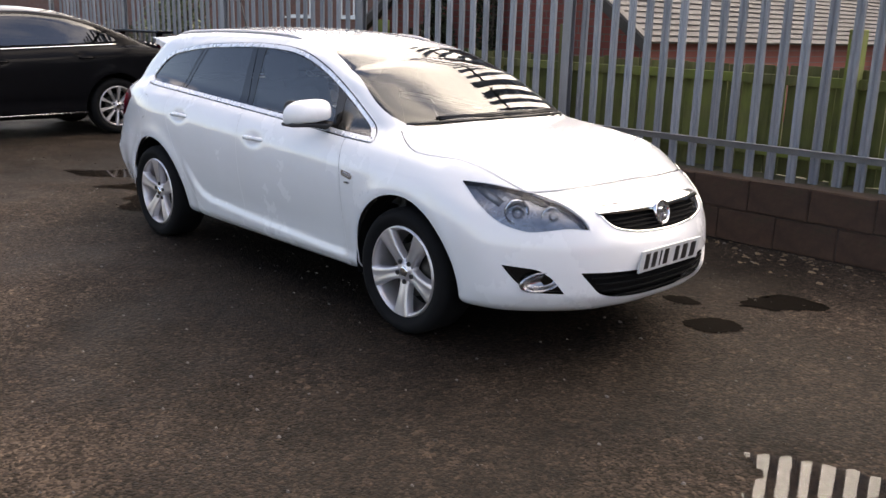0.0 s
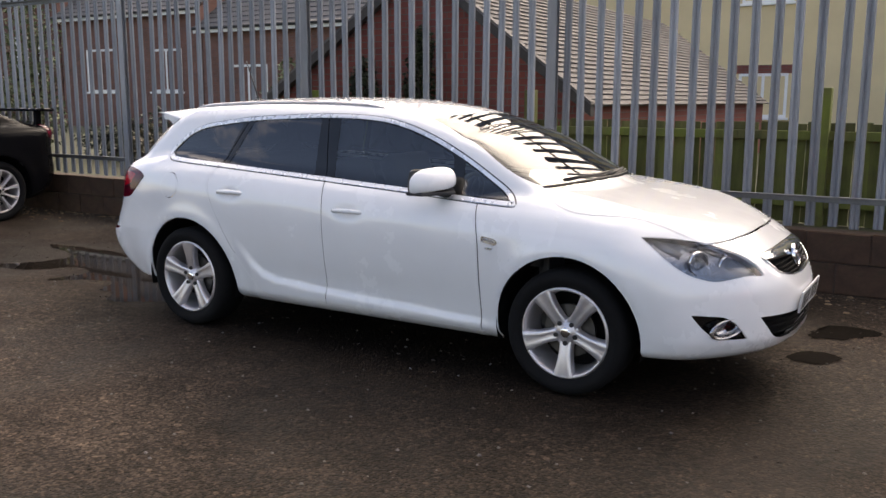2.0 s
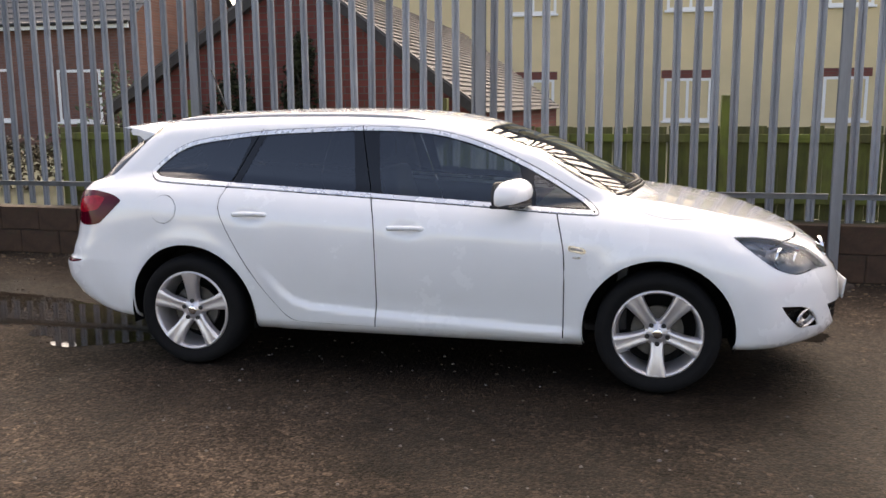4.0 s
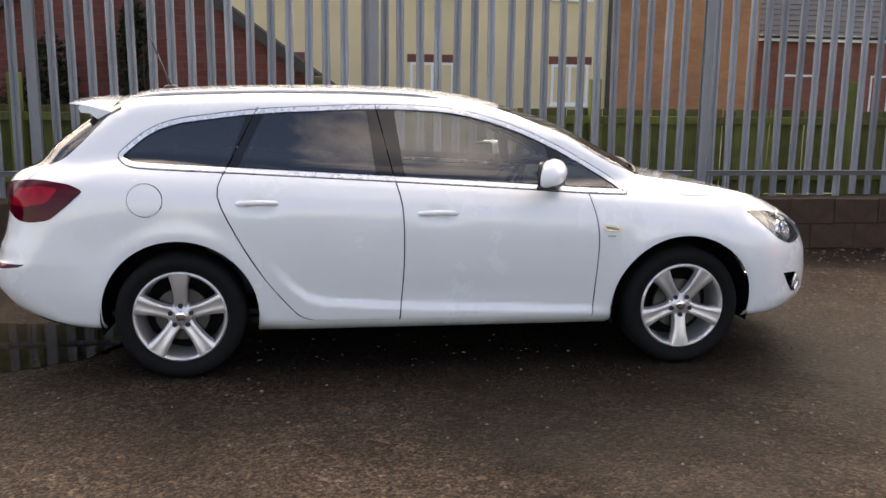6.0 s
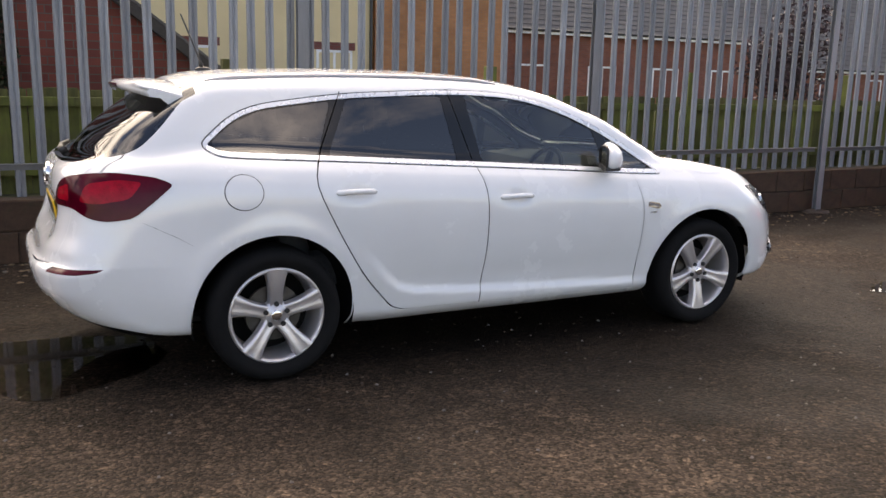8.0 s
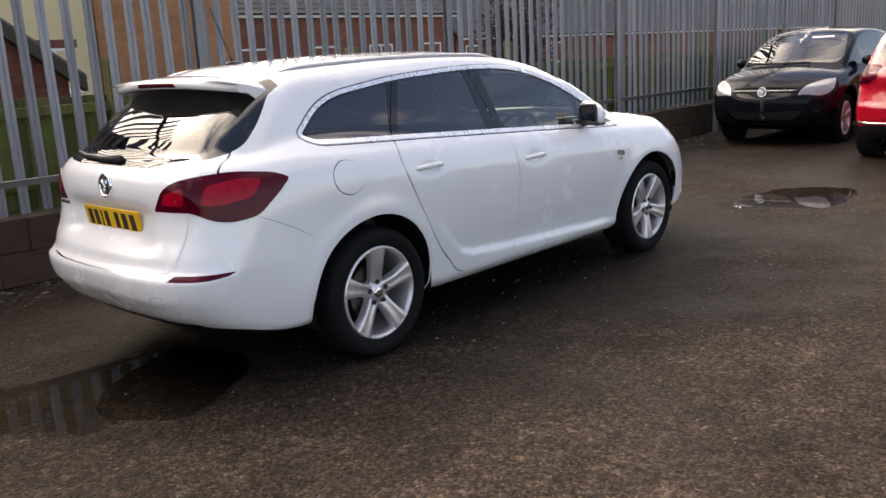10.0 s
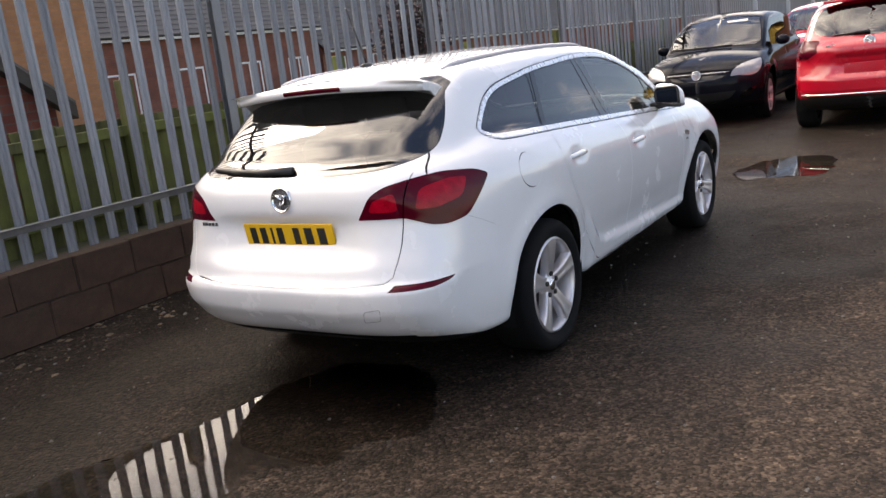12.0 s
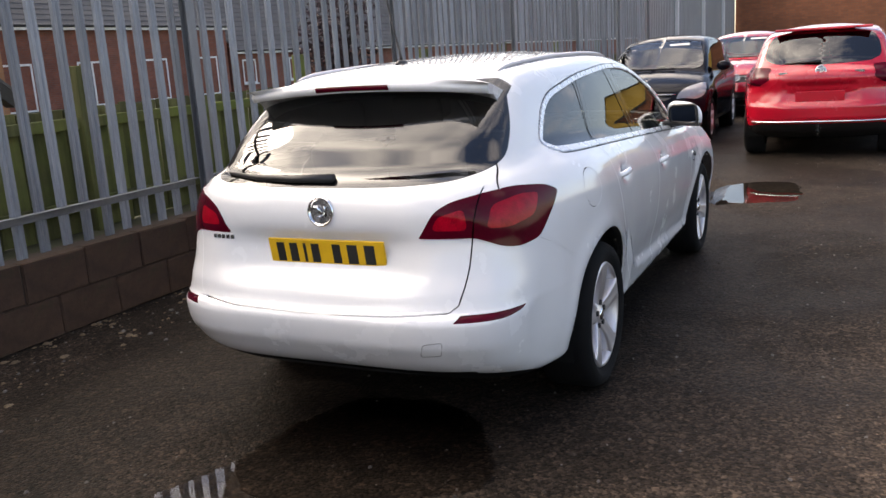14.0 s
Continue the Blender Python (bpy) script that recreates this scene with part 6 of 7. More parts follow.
def build_interior(car, field, co, pan):
    for n in ("body", "door_f", "door_r"):
        faces = [f for f in pan[n] if co[f].mean(0)[2] > 0.42 and co[f].mean(0)[0] < 1.25 and co[f].mean(0)[0] > -2.1]
        for far in (False, True):
            panel("lining", car, field, co, faces, M_INTERIOR, mirror=far, off=-0.035)
    part("cabin_floor", box_bm((-1.75, -0.60, 0.265), (1.2, 0.60, 0.30), 0.01), M_INTERIOR, car)
    part("bulkhead", box_bm((1.12, -0.70, 0.30), (1.18, 0.70, 0.93), 0.01), M_INTERIOR, car)
    part("load_cover", box_bm((-2.08, -0.62, 0.90), (-1.15, 0.62, 0.92), 0.004), M_INTERIOR, car)
    bm = bmesh.new()
    prism(bm, [(0.55, 0.62), (1.15, 0.62), (1.15, 0.965), (0.95, 0.975), (0.66, 0.955), (0.56, 0.86)], 1.40, Matrix.Translation((0, -0.70, 0)))
    part("dashboard", bm, M_INTERIOR, car)
    for y in (-0.36, 0.36):
        build_seat(car, 0.02, y)
    for y in (-0.42, 0.0, 0.42):
        build_seat(car, -0.86, y, 0.40)
    w = empty("steering_wheel", pose(0.46, -0.36, 0.89, 0, -66, 0))
    w.parent = car
    bm = bmesh.new()
    add_tube(bm, [(0.185 * math.cos(a * math.pi / 16), 0.185 * math.sin(a * math.pi / 16), 0) for a in range(32)], 0.016, 8, closed=True)
    part("wheel_rim", bm, M_BLACK, w, smooth=True)
    bm = bmesh.new()
    add_box(bm, (-0.17, -0.022, -0.02), (0.17, 0.022, 0.01), 0.008)
    add_box(bm, (-0.17, -0.02, -0.02), (0.0, 0.02, 0.01), 0.008, pose(0, 0, 0, 0, 0, 90))
    add_box(bm, (-0.065, -0.065, -0.03), (0.065, 0.065, 0.025), 0.02)
    part("wheel_boss", bm, M_BLACK, w)
    bm = bmesh.new()
    add_box(bm, (-0.012, -0.11, -0.03), (0.012, 0.11, 0.03), 0.01)
    part("inner_mirror", bm, M_BLACK, car, at=pose(0.50, 0, 1.34, 0, 12, 0))


def build_estate_details(car, field, co, pan):
    gate = [c for c in car.children if c.name.startswith("tailgate")][0]
    for far in (False, True):
        s = 1 if far else -1
        build_wheel(car, 1.3425, s * 0.862, 0.327, far, -math.pi / 2)
        build_wheel(car, -1.3425, s * 0.862, 0.327, far, math.pi / 2)
        wheel_well(car, 1.3425, far)
        wheel_well(car, -1.3425, far)
        build_mirror(car, far)
    doors = {n: [c for c in car.children if c.name.split(".")[0] == n] for n in ("front_door", "rear_door")}
    for k, far in enumerate((False, True)):
        build_handle(doors["front_door"][k], field, -0.02, 0.850, far)
        build_handle(doors["rear_door"][k], field, -0.942, 0.906, far)
    # side repeaters with a small mark under each
    p = skin_point(field, "y", 0.917, 0.768, -1.0, 1)
    m = on_skin(p, skin_normal(field, p))
    for far in (False, True):
        mm = Matrix.Diagonal((1, -1, 1, 1)) @ m if far else m
        bm = bmesh.new()
        prism(bm, rounded([(-0.048, 0.014), (0.030, 0.016), (0.052, 0.0), (0.040, -0.018), (-0.045, -0.014)], 0.008, 3), 0.012, Matrix.Translation((0, -0.007, 0)) @ pose(0, 0, 0, 0, 9, 0))
        r = part("side_repeater", bm, M_CHROME, car, "chrome-edged side indicator", at=mm)
        bm = bmesh.new()
        prism(bm, rounded([(-0.035, 0.006), (0.026, 0.007), (0.036, -0.004), (-0.033, -0.008)], 0.005, 3), 0.004, Matrix.Translation((0, -0.010, 0)) @ pose(0, 0, 0, 0, 9, 0))
        part("lens", bm, M_PALELENS, r)
        part("mark", box_bm((-0.022, -0.005, -0.047), (0.020, 0.003, -0.037), 0.001), M_GREYCHROME, r)
    # plates and badges
    plate_part(car, field, 2.5, -1, 0.441, 0.552, M_PLATEW, "white front number plate with dark bars", M_INK)
    plate_part(gate, field, -2.6, 1, 0.733, 0.844, M_PLATEY, "yellow rear number plate with dark bars", M_INK)
    p = skin_point(field, "x", 0.0, 0.953, -2.6, 1)
    badge_part(gate, Matrix.Translation((p.x - 0.004, -0.024, 0.953)) @ pose(0, 0, 0, 0, 0, -90) @ pose(0, 0, 0, -6, 0, 0), 0.058)
    p = skin_point(field, "x", 0.0, 0.692, 2.6, -1)
    badge_part(car, Matrix.Translation((p.x + 0.014, 0, 0.692)) @ pose(0, 0, 0, 0, 0, 90) @ pose(0, 0, 0, -14, 0, 0), 0.062)
    for k in range(5):
        y = 0.515 - k * 0.0235
        p = skin_point(field, "x", y, 0.838, -2.6, 1)
        part("letter_bar", box_bm((p.x - 0.004, y - 0.008, 0.830), (p.x + 0.004, y + 0.008, 0.847), 0.001), M_GREYCHROME, gate)
    # grille: chrome wing, slats, surround
    bm = bmesh.new()
    rows = []
    for k in range(-26, 27):
        y = k / 26 * 0.43
        t = abs(y) / 0.43
        top = 0.755 - 0.008 * t * t
        for_bottom = top - 0.026 - 0.022 * (1 - t) ** 0.8
        row = []
        for z, push in ((top + 0.004, -0.018), (top, -0.008), ((top + for_bottom) / 2, 0.006), (for_bottom, 0.016), (for_bottom - 0.003, -0.010)):
            p = skin_point(field, "x", y, z, 2.6, -1)
            row.append(bm.verts.new((p.x + push, y, z)))
        rows.append(row)
    for a, b in zip(rows[:-1], rows[1:]):
        for i in range(4):
            bm.faces.new((a[i], b[i], b[i + 1], a[i + 1]))
    part("grille_bar", bm, M_CHROME, car, "wide chrome grille bar", smooth=True)
    bm = bmesh.new()
    line = []
    for y, z in shrunk(GRILLE, 0.004):
        if z < 0.735:
            p = skin_point(field, "x", y, z, 2.6, -1)
            line.append((p.x + 0.001, y, z))
    add_tube(bm, line, 0.005, 6)
    part("grille_edge", bm, M_CHROME, car, smooth=True)
    for z, half in ((0.632, 0.22), (0.650, 0.31), (0.668, 0.355), (0.686, 0.38)):
        bm = bmesh.new()
        add_tube(bm, [(skin_point(field, "x", y, z, 2.6, -1).x - 0.012, y, z) for y in np.linspace(-half, half, 15)], 0.0055, 6)
        part("grille_slat", bm, M_WELL, car, smooth=True)
    for z, half in ((0.335, 0.36), (0.366, 0.43), (0.397, 0.46), (0.428, 0.48)):
        bm = bmesh.new()
        add_tube(bm, [(skin_point(field, "x", y, z, 2.6, -1).x - 0.022, y, z) for y in np.linspace(-half, half, 15)], 0.006, 6)
        part("intake_slat", bm, M_WELL, car, smooth=True)
    # lamps
    for far in (False, True):
        s = 1 if far else -1
        panel("headlight_housing", car, field, co, pan["headlight"], M_HOUSING, mirror=far, off=-0.045)
        for x, y, z, r in ((1.945, 0.695, 0.722, 0.052), (2.050, 0.568, 0.694, 0.048)):
            bm = bmesh.new()
            add_lathe(bm, [(0.0, 0.030), (r * 0.55, 0.026), (r * 0.85, 0.010), (r, -0.012), (r * 1.1, -0.016), (r * 1.12, 0.0)], 28, "X")
            part("lamp_bowl", bm, M_CHROME, car, "bright chrome lamp bowl", smooth=True, at=pose(x, s * y, z, 0, 0, s * 32) @ pose(0, 0, 0, 0, 0, 180))
            bm = bmesh.new()
            bmesh.ops.create_uvsphere(bm, u_segments=20, v_segments=12, radius=r * 0.55)
            part("lamp_bulb", bm, M_LENS, car, smooth=True, at=pose(x + 0.01, s * y, z))
        bm = bmesh.new()
        add_tube(bm, [(1.74, s * 0.735, 0.80), (1.80, s * 0.725, 0.775), (1.87, s * 0.715, 0.745)], [0.022, 0.028, 0.020], 10)
        part("lamp_indicator", bm, M_PALELENS, car, smooth=True)
        bm = bmesh.new()
        add_lathe(bm, [(0.0, 0.018), (0.030, 0.016), (0.044, 0.0), (0.050, -0.014), (0.056, -0.016), (0.060, -0.006)], 28, "X")
        part("fog_lamp", bm, M_GREYCHROME, car, "wide chrome fog lamp reflector", smooth=True, at=pose(2.098, s * 0.672, 0.416, 0, 0, s * 38) @ pose(0, 0, 0, s * 10, 0, 180) @ Matrix.Diagonal((1, 1.75, 0.80, 1)))
        panel("lamp_element", car, field, co, pan["element_out"], M_REDELEMENT, mirror=far, off=0.003, label="brighter red lamp element")
        panel("lamp_element", gate, field, co, pan["element_in"], M_REDELEMENT, mirror=far, off=0.003, label="brighter red lamp element")
    # rear spoiler with its brake lamp
    bm = bmesh.new()
    rows = []
    for k in range(-20, 21):
        y = k / 20 * 0.56
        t = abs(y) / 0.56
        edge = -1.945 + 0.09 * t ** 2.2
        zt = 1.414 - 0.030 * t ** 2
        root = skin_point(field, "z", -1.70, y, 1.8, -1).z
        rows.append([bm.verts.new(p) for p in ((-1.69, y, root + 0.001), (-1.80, y, (root + zt) / 2 + 0.013), (-1.90, y, zt + 0.010), (edge + 0.012, y, zt), (edge, y, zt - 0.012), (edge + 0.010, y, zt - 0.036),
                                                (edge + 0.045, y, zt - 0.040), (-1.80, y, zt - 0.040), (-1.70, y, root - 0.085))])
    for a, b in zip(rows[:-1], rows[1:]):
        for i in range(8):
            bm.faces.new((a[i], a[i + 1], b[i + 1], b[i]))
    bm.faces.new(rows[0])
    bm.faces.new(rows[-1][::-1])
    bmesh.ops.recalc_face_normals(bm, faces=bm.faces[:])
    sp = part("spoiler", bm, M_WHITE, gate, smooth=False)
    for p in sp.data.polygons:
        p.use_smooth = len(p.vertices) == 4
    bm = bmesh.new()
    rows = []
    for k in range(-10, 11):
        y = k / 10 * 0.17
        t = abs(y) / 0.575
        edge, zt = -1.945 + 0.09 * t ** 2.2, 1.414 - 0.030 * t ** 2
        rows.append([bm.verts.new(p) for p in ((edge + 0.004, y, zt - 0.009), (edge - 0.004, y, zt - 0.013), (edge + 0.003, y, zt - 0.029), (edge + 0.010, y, zt - 0.032))])
    for a, b in zip(rows[:-1], rows[1:]):
        for i in range(3):
            bm.faces.new((a[i], a[i + 1], b[i + 1], b[i]))
    part("brake_lamp", bm, M_REDLENS, gate, "slim dark red high brake lamp", smooth=True)
    # rear wiper
    bm = bmesh.new()
    pts = []
    for y, z in ((-0.04, 1.066), (0.14, 1.064), (0.33, 1.068), (0.50, 1.078)):
        p = skin_point(field, "x", y, z, -2.6, 1)
        pts.append((p.x - 0.022, y, z))
    add_tube(bm, pts, [0.020, 0.016, 0.012, 0.007], 8)
    part("rear_wiper", bm, M_BLACK, gate, smooth=True)
    # towing eye cover
    loop = []
    for y, z in rounded([(-0.463, 0.487), (-0.535, 0.497), (-0.518, 0.438), (-0.438, 0.430)], 0.012, 3):
        p = skin_point(field, "x", y, z, -2.7, 1)
        loop.append((p.x - 0.0005, y, z))
    bm = bmesh.new()
    add_tube(bm, loop, 0.0014, 5, closed=True)
    part("towing_eye_cover", bm, M_GREYLINE, car)
    # lower black lip under the rear bumper
    bm = bmesh.new()
    rows = []
    for k in range(-16, 17):
        y = k / 16 * 0.46
        x0 = -2.235 + 0.05 * (abs(y) / 0.46) ** 4
        rows.append([bm.verts.new(p) for p in ((x0, y, 0.36), (x0 + 0.02, y, 0.305), (x0 + 0.10, y, 0.28), (x0 + 0.22, y, 0.28))])
    for a, b in zip(rows[:-1], rows[1:]):
        for i in range(3):
            bm.faces.new((a[i], a[i + 1], b[i + 1], b[i]))
    part("rear_lower_lip", bm, M_BLACK, car, "black lower bumper lip", smooth=True)
    # aerial on the roof
    bm = bmesh.new()
    p = skin_point(field, "z", -1.48, 0.0, 1.8, -1)
    bmesh.ops.create_uvsphere(bm, u_segments=16, v_segments=8, radius=1, matrix=Matrix.LocRotScale((p.x, 0, p.z), None, (0.045, 0.022, 0.018)))
    add_tube(bm, [(p.x, 0, p.z + 0.01), (p.x - 0.035, 0, p.z + 0.10), (p.x - 0.07, 0, p.z + 0.19)], [0.007, 0.005, 0.0045], 8)
    add_tube(bm, [(p.x - 0.07, 0, p.z + 0.19), (p.x - 0.108, 0, p.z + 0.285)], [0.0045, 0.004], 8)
    part("aerial", bm, M_BLACK, car, smooth=True)
    # roof rails
    for far in (False, True):
        s = 1 if far else -1
        pts, rad = [], []
        for k in range(25):
            t = k / 24
            x = 0.02 - 1.60 * t
            y = 0.525 - 0.03 * t
            p = skin_point(field, "z", x, -y, 1.8, -1)
            lift = 0.009 * min(1, math.sin(math.pi * t) * 5)
            pts.append((x, s * y, p.z + lift))
            rad.append(0.006 + 0.003 * min(1, math.sin(math.pi * t) * 4))
        bm = bmesh.new()
        add_tube(bm, pts, rad, 8)
        part("roof_rail", bm, M_ALLOY, car, "slim silver roof rail", smooth=True)
    # wipers at the foot of the windscreen
    for pts in (((-0.46, 1.056), (-0.10, 1.062), (0.22, 1.066)), ((-0.02, 1.056), (0.28, 1.060), (0.56, 1.052))):
        bm = bmesh.new()
        line = []
        for y, z in pts:
            p = skin_point(field, "x", y, z + 0.012, 2.0, -1)
            line.append((p.x + 0.016, y, z + 0.012))
        add_tube(bm, line, [0.006, 0.011, 0.007], 6)
        add_tube(bm, [(q[0] + 0.012, q[1] + 0.02, q[2] - 0.008) for q in line], 0.005, 6)
        part("windscreen_wiper", bm, M_BLACK, car, smooth=True)
    bm = bmesh.new()
    line = []
    for y in np.linspace(-0.64, 0.64, 21):
        z = 1.054 - 0.018 * (y / 0.64) ** 2
        p = skin_point(field, "x", y, z, 2.0, -1)
        line.append((p.x + 0.002, y, z))
    add_tube(bm, line, 0.008, 6)
    part("scuttle_trim", bm, M_BLACK, car, smooth=True)
    build_interior(car, field, co, pan)


# ---- the other cars ----
def build_small_car(name, label, P, paint, regions, h=0.045, turns=(0.3, 0.9), rim=0.22, radius=0.315, spokes=5, wheel_mat=None, seams=()):
    """A parked car with less detail: skin cut into paint, glass, lamps and trim.
    regions: (part name, view, outline, test, material, push, both)"""
    car = tagged(empty(name), label, "car", group="parked cars")

    def names(C, N):
        n = np.full(len(C), "body", object)
        n[(N[:, 2] < -0.5) & (C[:, 2] < 0.32)] = "under"
        for k, (pn, view, outline, test, mat, push) in enumerate(regions):
            U, W = VIEWS[view]
            n[test(C, N) & in_polygon(C @ np.array(U), C @ np.array(W), outline)] = f"{k}"
        for wx in P["wheels"]:
            n[(C[:, 1] < -0.45) & (np.hypot(C[:, 0] - wx, C[:, 2] - P["hub_z"]) < P["arch"])] = ""
        return n
    arches = [[(wx + P["arch"] * math.cos(a * math.pi / 18), P["hub_z"] + P["arch"] * math.sin(a * math.pi / 18)) for a in range(36)] for wx in P["wheels"]]
    cuts = [(v, o, t) for pn, v, o, t, m, push in regions] + [("side", a, flank) for a in arches]
    field, co, pan = car_panels(P, h, cuts, list(seams), names)
    panel("body", car, field, co, pan["body"], paint, both=True, thick=0.015)
    panel("underbody", car, field, co, pan["under"], M_WELL, both=True)
    for k, (pn, view, outline, test, mat, push) in enumerate(regions):
        if f"{k}" not in pan:
            continue
        if view in ("end", "top"):
            panel(pn, car, field, co, pan[f"{k}"], mat, both=True, off=push)
        else:
            for far in (False, True):
                panel(pn, car, field, co, pan[f"{k}"], mat, mirror=far, off=push)
    for far in (False, True):
        s = 1 if far else -1
        for wx in P["wheels"]:
            build_wheel(car, wx, s * (P.get("track", 0.845)), radius, far, turns[0], spokes, radius, rim, mat=wheel_mat)
            wheel_well(car, wx, far)
    return car, field


HATCH = dict(FAMILY)
HATCH.update({
    "rear": [(0.18, -1.70), (0.24, -1.85), (0.30, -1.97), (0.38, -2.06), (0.48, -2.11), (0.58, -2.11), (0.66, -2.07), (0.78, -2.04), (0.92, -2.05), (1.0, -2.03), (1.08, -1.97), (1.2, -1.88)],
    "rear_corner": (0.24, 4.0), "plan": [(2.3, 0.97), (1.7, 0.985), (1.3, 1.0), (0.5, 0.995), (-0.3, 0.995), (-1.2, 1.0), (-1.6, 0.96), (-2.1, 0.90)],
    "deck": [(2.34, 0.60), (2.27, 0.69), (2.2, 0.755), (2.1, 0.81), (2.0, 0.85), (1.8, 0.912), (1.6, 0.958), (1.4, 0.995), (1.2, 1.022), (1.0, 1.045), (0.8, 1.062), (0.4, 1.085), (0.0, 1.106), (-1.0, 1.14), (-1.5, 1.12), (-1.8, 1.06), (-2.1, 1.0)],
    "roof": [(0.6, 1.36), (0.4, 1.425), (0.2, 1.47), (0.0, 1.492), (-0.3, 1.505), (-0.7, 1.50), (-1.2, 1.475), (-1.6, 1.435)],
    "hatch": [(1.55, -1.48), (1.45, -1.58), (1.38, -1.66), (1.15, -1.86), (1.0, -1.96), (0.9, -2.05)], "tuck": 0.34, "tail_dents": [(0.0, 0.70, 0.36, 0.07, 0.02)],
})
SALOON = dict(FAMILY)
SALOON.update({
    "rear": [(0.18, -1.90), (0.26, -2.08), (0.36, -2.20), (0.5, -2.26), (0.62, -2.25), (0.8, -2.24), (0.95, -2.26), (1.02, -2.24), (1.1, -2.2)],
    "rear_corner": (0.22, 4.0),
    "deck": [(2.34, 0.60), (2.27, 0.69), (2.2, 0.745), (2.0, 0.83), (1.8, 0.89), (1.4, 0.965), (1.0, 1.02), (0.6, 1.05), (0.0, 1.08), (-1.0, 1.12), (-1.5, 1.12), (-1.9, 1.10), (-2.28, 1.06)],
    "roof": [(0.6, 1.34), (0.3, 1.42), (0.0, 1.455), (-0.4, 1.465), (-0.8, 1.44), (-1.1, 1.38), (-1.5, 1.26), (-1.9, 1.1)],
    "hatch": [(1.5, -0.95), (1.4, -1.15), (1.25, -1.48), (1.12, -1.80), (1.0, -2.1)], "belt": (1.0, -0.035), "tail_dents": [], "plan": [(2.3, 0.97), (1.3, 1.0), (-1.3, 1.0), (-1.8, 0.98), (-2.3, 0.94)],
    "tuck": 0.05,
})
HATCH_SIDE = rounded([(1.06, 0.975, 0.04), (0.2, 1.01, 0.2), (-0.7, 1.055, 0.2), (-1.2, 1.08, 0.05), (-1.33, 1.14, 0.04), (-1.15, 1.27, 0.08), (-0.85, 1.36, 0.1), (-0.4, 1.405, 0.1), (0.0, 1.395, 0.1), (0.35, 1.32, 0.1), (0.65, 1.20, 0.1)], 0.05, 3)
SALOON_SIDE = rounded([(1.04, 0.985, 0.04), (0.2, 1.02, 0.2), (-0.9, 1.06, 0.2), (-1.42, 1.09, 0.04), (-1.2, 1.23, 0.1), (-0.9, 1.325, 0.1), (-0.4, 1.375, 0.1), (0.0, 1.365, 0.1), (0.35, 1.30, 0.1), (0.65, 1.19, 0.1)], 0.05, 3)
HATCH_REAR = rounded([(0, 1.40, 0), (-0.52, 1.385, 0.04), (-0.60, 1.28, 0.08), (-0.62, 1.12, 0.05), (-0.50, 1.065, 0.08), (0, 1.045, 0), (0.2, 1.045, 0), (0.2, 1.40, 0)], 0.03, 4)
SALOON_REAR = [(0.2, 1.36), (-0.5, 1.34), (-0.62, 1.13), (0.2, 1.10)]
HATCH_LAMP = rounded([(-0.53, 1.00), (-0.62, 1.045), (-0.95, 1.03), (-1.03, 0.90), (-0.90, 0.83), (-0.62, 0.87)], 0.03, 3)


def greenhouse(C, N):
    return (C[:, 0] < -1.0) & (N[:, 0] < -0.05) & (C[:, 2] > 1.0)


def hatch_corner(C, N):
    return (C[:, 0] < -1.3) & (N[:, 0] + N[:, 1] < -0.1)


def tail_low(C, N):
    return (C[:, 0] < -1.5) & (N[:, 0] < -0.1) & (C[:, 2] < 0.45)


def paint_of(name, colour, rough=0.25):
    return plain(name, colour, rough, 0, 0.05, 3, coat=1.0)


M_RED = paint_of("red_paint", (0.46, 0.004, 0.020))
M_DARK = plain("black_paint", (0.006, 0.006, 0.007), 0.10, 0, 0.2, 3, spec=0.07)
M_NAVY = plain("blue_black_paint", (0.006, 0.007, 0.011), 0.12, 0, 0.2, 3, spec=0.12)
M_STICKER = plain("paper_sticker", (0.8, 0.8, 0.78), 0.7, 0, 0.05, 8)
FRONT_REGIONS = [("windscreen", "end", SCREEN, screenish, M_GLASS, 0.0), ("headlight", "front_corner", HEADLIGHT, corner_front, M_PALELENS, 0.002),
                 ("grille", "end", GRILLE, frontish, M_GLOSSBLACK, -0.02), ("air_intake", "end", INTAKE, frontish, M_BLACK, -0.03), ("fog_lamp_recess", "front_corner", FOG, corner_front, M_GLOSSBLACK, -0.02)]
HATCH_REGIONS = FRONT_REGIONS + [("side_window", "side", HATCH_SIDE, right_side, M_PRIVACY, 0.0), ("rear_window", "end", HATCH_REAR, greenhouse, M_PRIVACY, 0.0),
                                 ("tail_lamp", "rear_corner", HATCH_LAMP, hatch_corner, M_REDLENS, 0.004)]
SALOON_REGIONS = FRONT_REGIONS + [("side_window", "side", SALOON_SIDE, right_side, M_PRIVACY, 0.0), ("rear_window", "end", SALOON_REAR, greenhouse, M_PRIVACY, 0.0),
                                  ("tail_lamp", "rear_corner", [(-0.86, 1.03), (-1.28, 1.02), (-1.28, 0.88), (-0.96, 0.84), (-0.86, 0.92)], corner_rear, M_REDLENS, 0.004)]


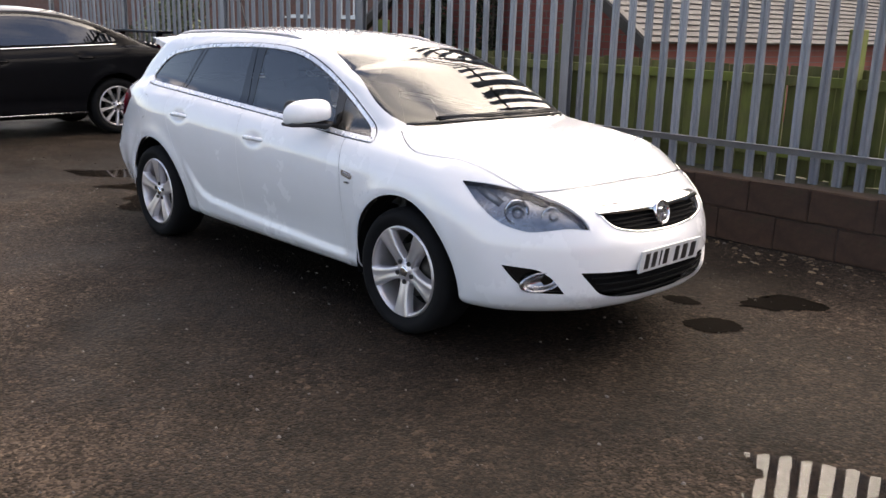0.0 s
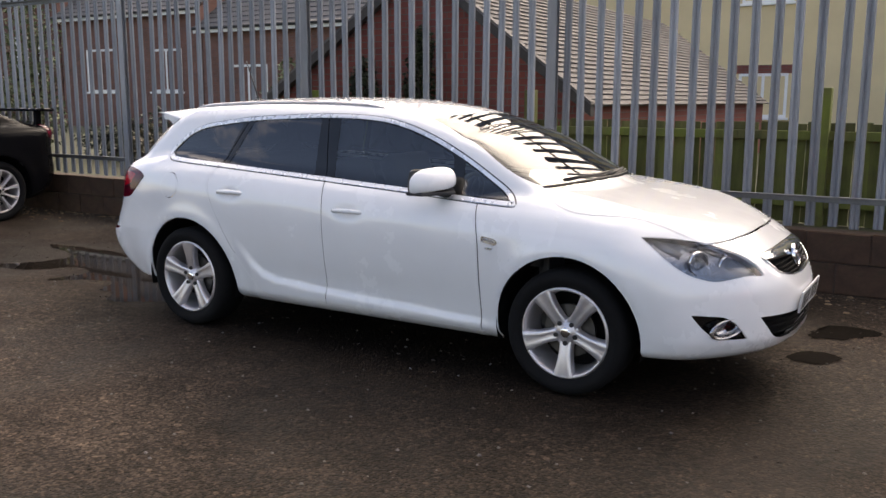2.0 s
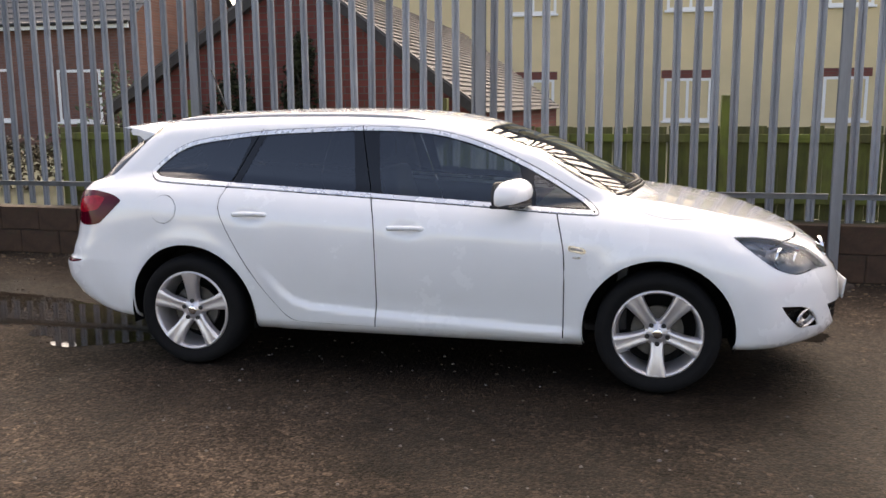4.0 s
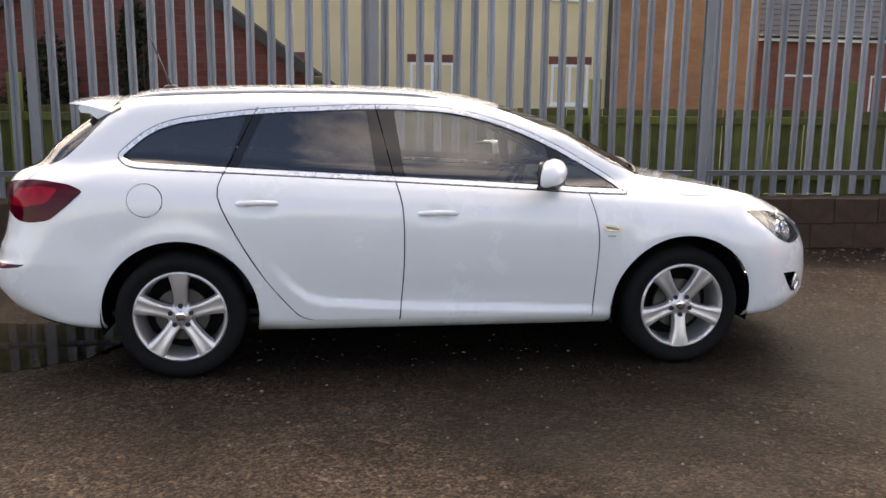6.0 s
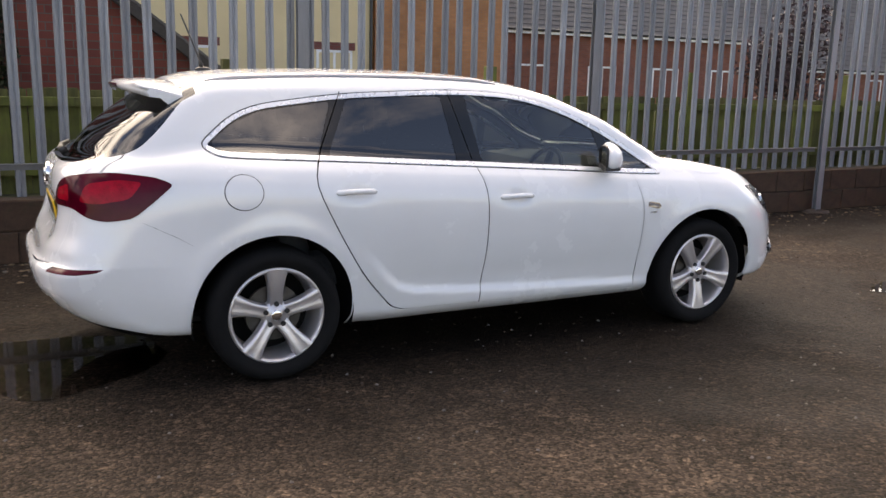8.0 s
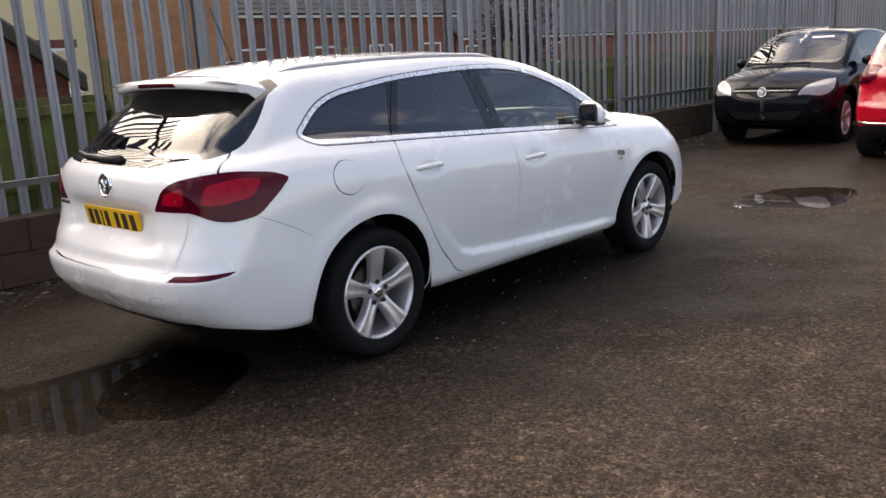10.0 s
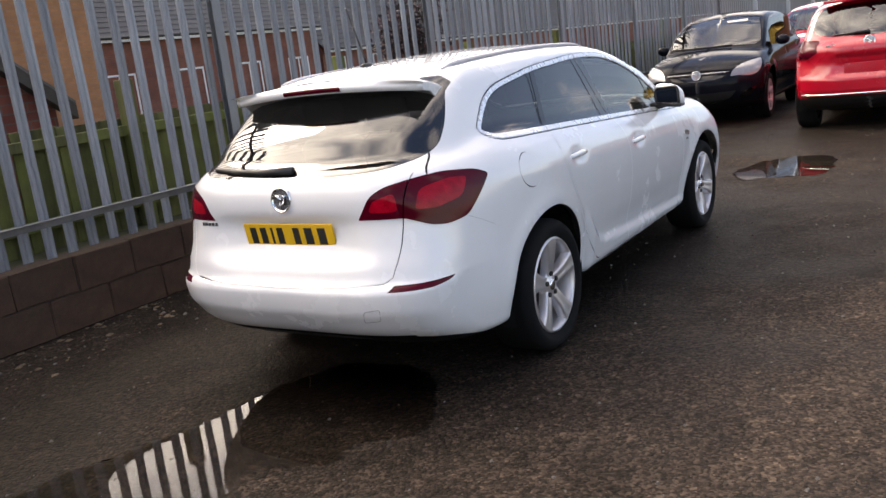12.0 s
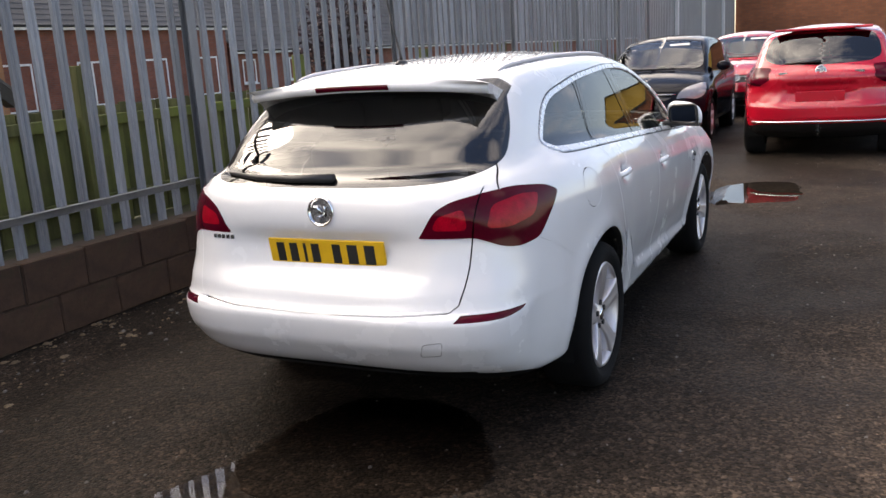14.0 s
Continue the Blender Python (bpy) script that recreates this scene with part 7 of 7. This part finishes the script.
def build_red_hatch():
    car, field = build_small_car("red_hatchback", "bright red hatchback parked with its tail towards the yard", HATCH, M_RED, HATCH_REGIONS + [("lower_bumper", "end", [(0.2, 0.40), (-0.62, 0.40), (-0.9, 0.36), (-0.9, 0.1), (0.2, 0.1)], tail_low, M_BLACK, -0.01)])
    p = skin_point(field, "x", 0.0, 0.985, -2.4, 1)
    badge_part(car, Matrix.Translation((p.x - 0.006, 0, 0.985)) @ pose(0, 0, 0, 0, 0, -90) @ pose(0, 0, 0, -8, 0, 0), 0.06)
    bm = bmesh.new()
    add_tube(bm, [(skin_point(field, "x", y, 0.425, -2.5, 1).x - 0.004, y, 0.425) for y in np.linspace(-0.74, 0.74, 21)], 0.012, 6)
    part("bumper_strip", bm, M_CHROME, car, "bright chrome bumper strip", smooth=True)
    bm = bmesh.new()
    pts = []
    for y, z in ((0.0, 1.085), (0.18, 1.08), (0.40, 1.075)):
        p = skin_point(field, "x", y, z, -2.5, 1)
        pts.append((p.x - 0.02, y, z))
    add_tube(bm, pts, [0.016, 0.012, 0.006], 6)
    part("rear_wiper", bm, M_BLACK, car, smooth=True)
    for y in (0.40, -0.40):
        p = skin_point(field, "x", y, 0.965, -2.5, 1)
        part("letter_bar", box_bm((p.x - 0.006, y - 0.05, 0.952), (p.x, y + 0.05, 0.977), 0.002), M_GREYCHROME, car)
    bm = bmesh.new()
    add_box(bm, (-1.70, -0.52, 1.425), (-1.50, 0.52, 1.455), 0.012)
    part("spoiler", bm, M_RED, car)
    part("number_plate_panel", box_bm((-2.062, -0.26, 0.65), (-2.05, 0.26, 0.76), 0.004), M_RED, car)
    return car


def add_front_trim(car, field, paint, sticker=True):
    p = skin_point(field, "x", 0.0, 0.70, 2.6, -1)
    badge_part(car, Matrix.Translation((p.x + 0.014, 0, 0.70)) @ pose(0, 0, 0, 0, 0, 90) @ pose(0, 0, 0, -14, 0, 0), 0.065)
    bm = bmesh.new()
    add_tube(bm, [(skin_point(field, "x", y, 0.715, 2.6, -1).x + 0.002, y, 0.715) for y in np.linspace(-0.45, 0.45, 15)], 0.012, 6)
    part("grille_bar", bm, M_GREYCHROME, car, smooth=True)
    for s in (-1, 1):
        bm = bmesh.new()
        bmesh.ops.create_uvsphere(bm, u_segments=18, v_segments=10, radius=1, matrix=Matrix.LocRotScale((0.62, s * 0.92, 1.03), None, (0.07, 0.105, 0.07)))
        part("door_mirror", bm, paint, car, smooth=True)
        bm = bmesh.new()
        add_lathe(bm, [(0.0, 0.02), (0.03, 0.016), (0.045, 0.0)], 20, "X")
        part("lamp_bowl", bm, M_CHROME, car, smooth=True, at=pose(2.03, s * 0.60, 0.705, 0, 0, s * 30) @ pose(0, 0, 0, 0, 0, 180))
    if sticker:
        p = skin_point(field, "x", 0.25, 1.36, 2.0, -1)
        n = skin_normal(field, p)
        bm = bmesh.new()
        add_box(bm, (-0.15, -0.004, -0.035), (0.15, -0.002, 0.035))
        part("windscreen_sticker", bm, M_STICKER, car, "white paper sticker", at=on_skin(p, n))
    bm = bmesh.new()
    line = []
    for y in np.linspace(-0.6, 0.3, 9):
        p = skin_point(field, "x", y, 1.04, 2.0, -1)
        line.append((p.x + 0.012, y, 1.04))
    add_tube(bm, line, 0.010, 6)
    part("windscreen_wiper", bm, M_BLACK, car, smooth=True)


def build_supermini(label, paint, name):
    car, field = build_small_car(name, label, HATCH, paint, HATCH_REGIONS)
    add_front_trim(car, field, paint)
    return car


def build_saloon():
    car, field = build_small_car("black_saloon", "glossy black saloon car parked with its tail to the fence", SALOON, M_DARK, SALOON_REGIONS, spokes=10, turns=(0.2, 0.2), rim=0.238, radius=0.33)
    for s in (-1, 1):
        bm = bmesh.new()
        line = []
        for x in np.linspace(1.0, -1.42, 17):
            p = skin_point(field, "y", x, 0.983 - 0.044 * x + 0.008, -1.0, 1)
            line.append((x, s * (abs(p.y) + 0.003), p.z))
        add_tube(bm, line, 0.009, 6)
        part("window_strip", bm, M_CHROME, car, "chrome window strip", smooth=True)
        bm = bmesh.new()
        add_tube(bm, [(-0.95, s * 0.87, 0.275), (0.0, s * 0.875, 0.265), (0.95, s * 0.87, 0.275)], 0.010, 6)
        part("sill_strip", bm, M_GREYCHROME, car, smooth=True)
        for x, z in ((-0.02, 0.86), (-0.98, 0.90)):
            p = skin_point(field, "y", x, z, -1.0, 1)
            bm = bmesh.new()
            add_tube(bm, [(x - 0.09, s * abs(p.y), z), (x - 0.05, s * (abs(p.y) + 0.025), z), (x + 0.05, s * (abs(p.y) + 0.025), z), (x + 0.09, s * abs(p.y), z)], 0.012, 8)
            part("door_handle", bm, M_DARK, car, smooth=True)
        bm = bmesh.new()
        add_box(bm, (-2.10, s * 0.55 - 0.02, 1.04), (-2.02, s * 0.55 + 0.02, 1.19), 0.008)
        part("spoiler_stay", bm, M_DARK, car)
    bm = bmesh.new()
    add_box(bm, (-2.20, -0.68, 1.18), (-1.98, 0.68, 1.215), 0.014)
    part("spoiler", bm, M_DARK, car)
    return car


saloon = build_saloon()
saloon.matrix_basis = pose(-7.97, -0.10, 0, 0, 0, -90) @ Matrix.Diagonal((1.1, 1.1, 1.12, 1))
red_hatch = build_red_hatch()
red_hatch.matrix_basis = pose(8.47, -1.46, 0) @ Matrix.Diagonal((1.0, 1.05, 1.07, 1))
supermini = build_supermini("glossy black three-door supermini parked nose out beside the fence", M_NAVY, "black_supermini")
supermini.matrix_basis = Matrix.Translation((9.75, 0.93, 0)) @ pose(0, 0, 0, 0, 0, 180) @ Matrix.Diagonal((0.92, 1.0, 1.06, 1))
red_far = build_supermini("red hatchback parked nose out behind the black supermini", M_RED, "red_supermini")
red_far.matrix_basis = Matrix.Translation((14.6, 0.22, 0)) @ pose(0, 0, 0, 0, 0, 180) @ Matrix.Diagonal((0.92, 1.0, 1.07, 1))


# ---- the white estate car ----
estate_car = build_estate()
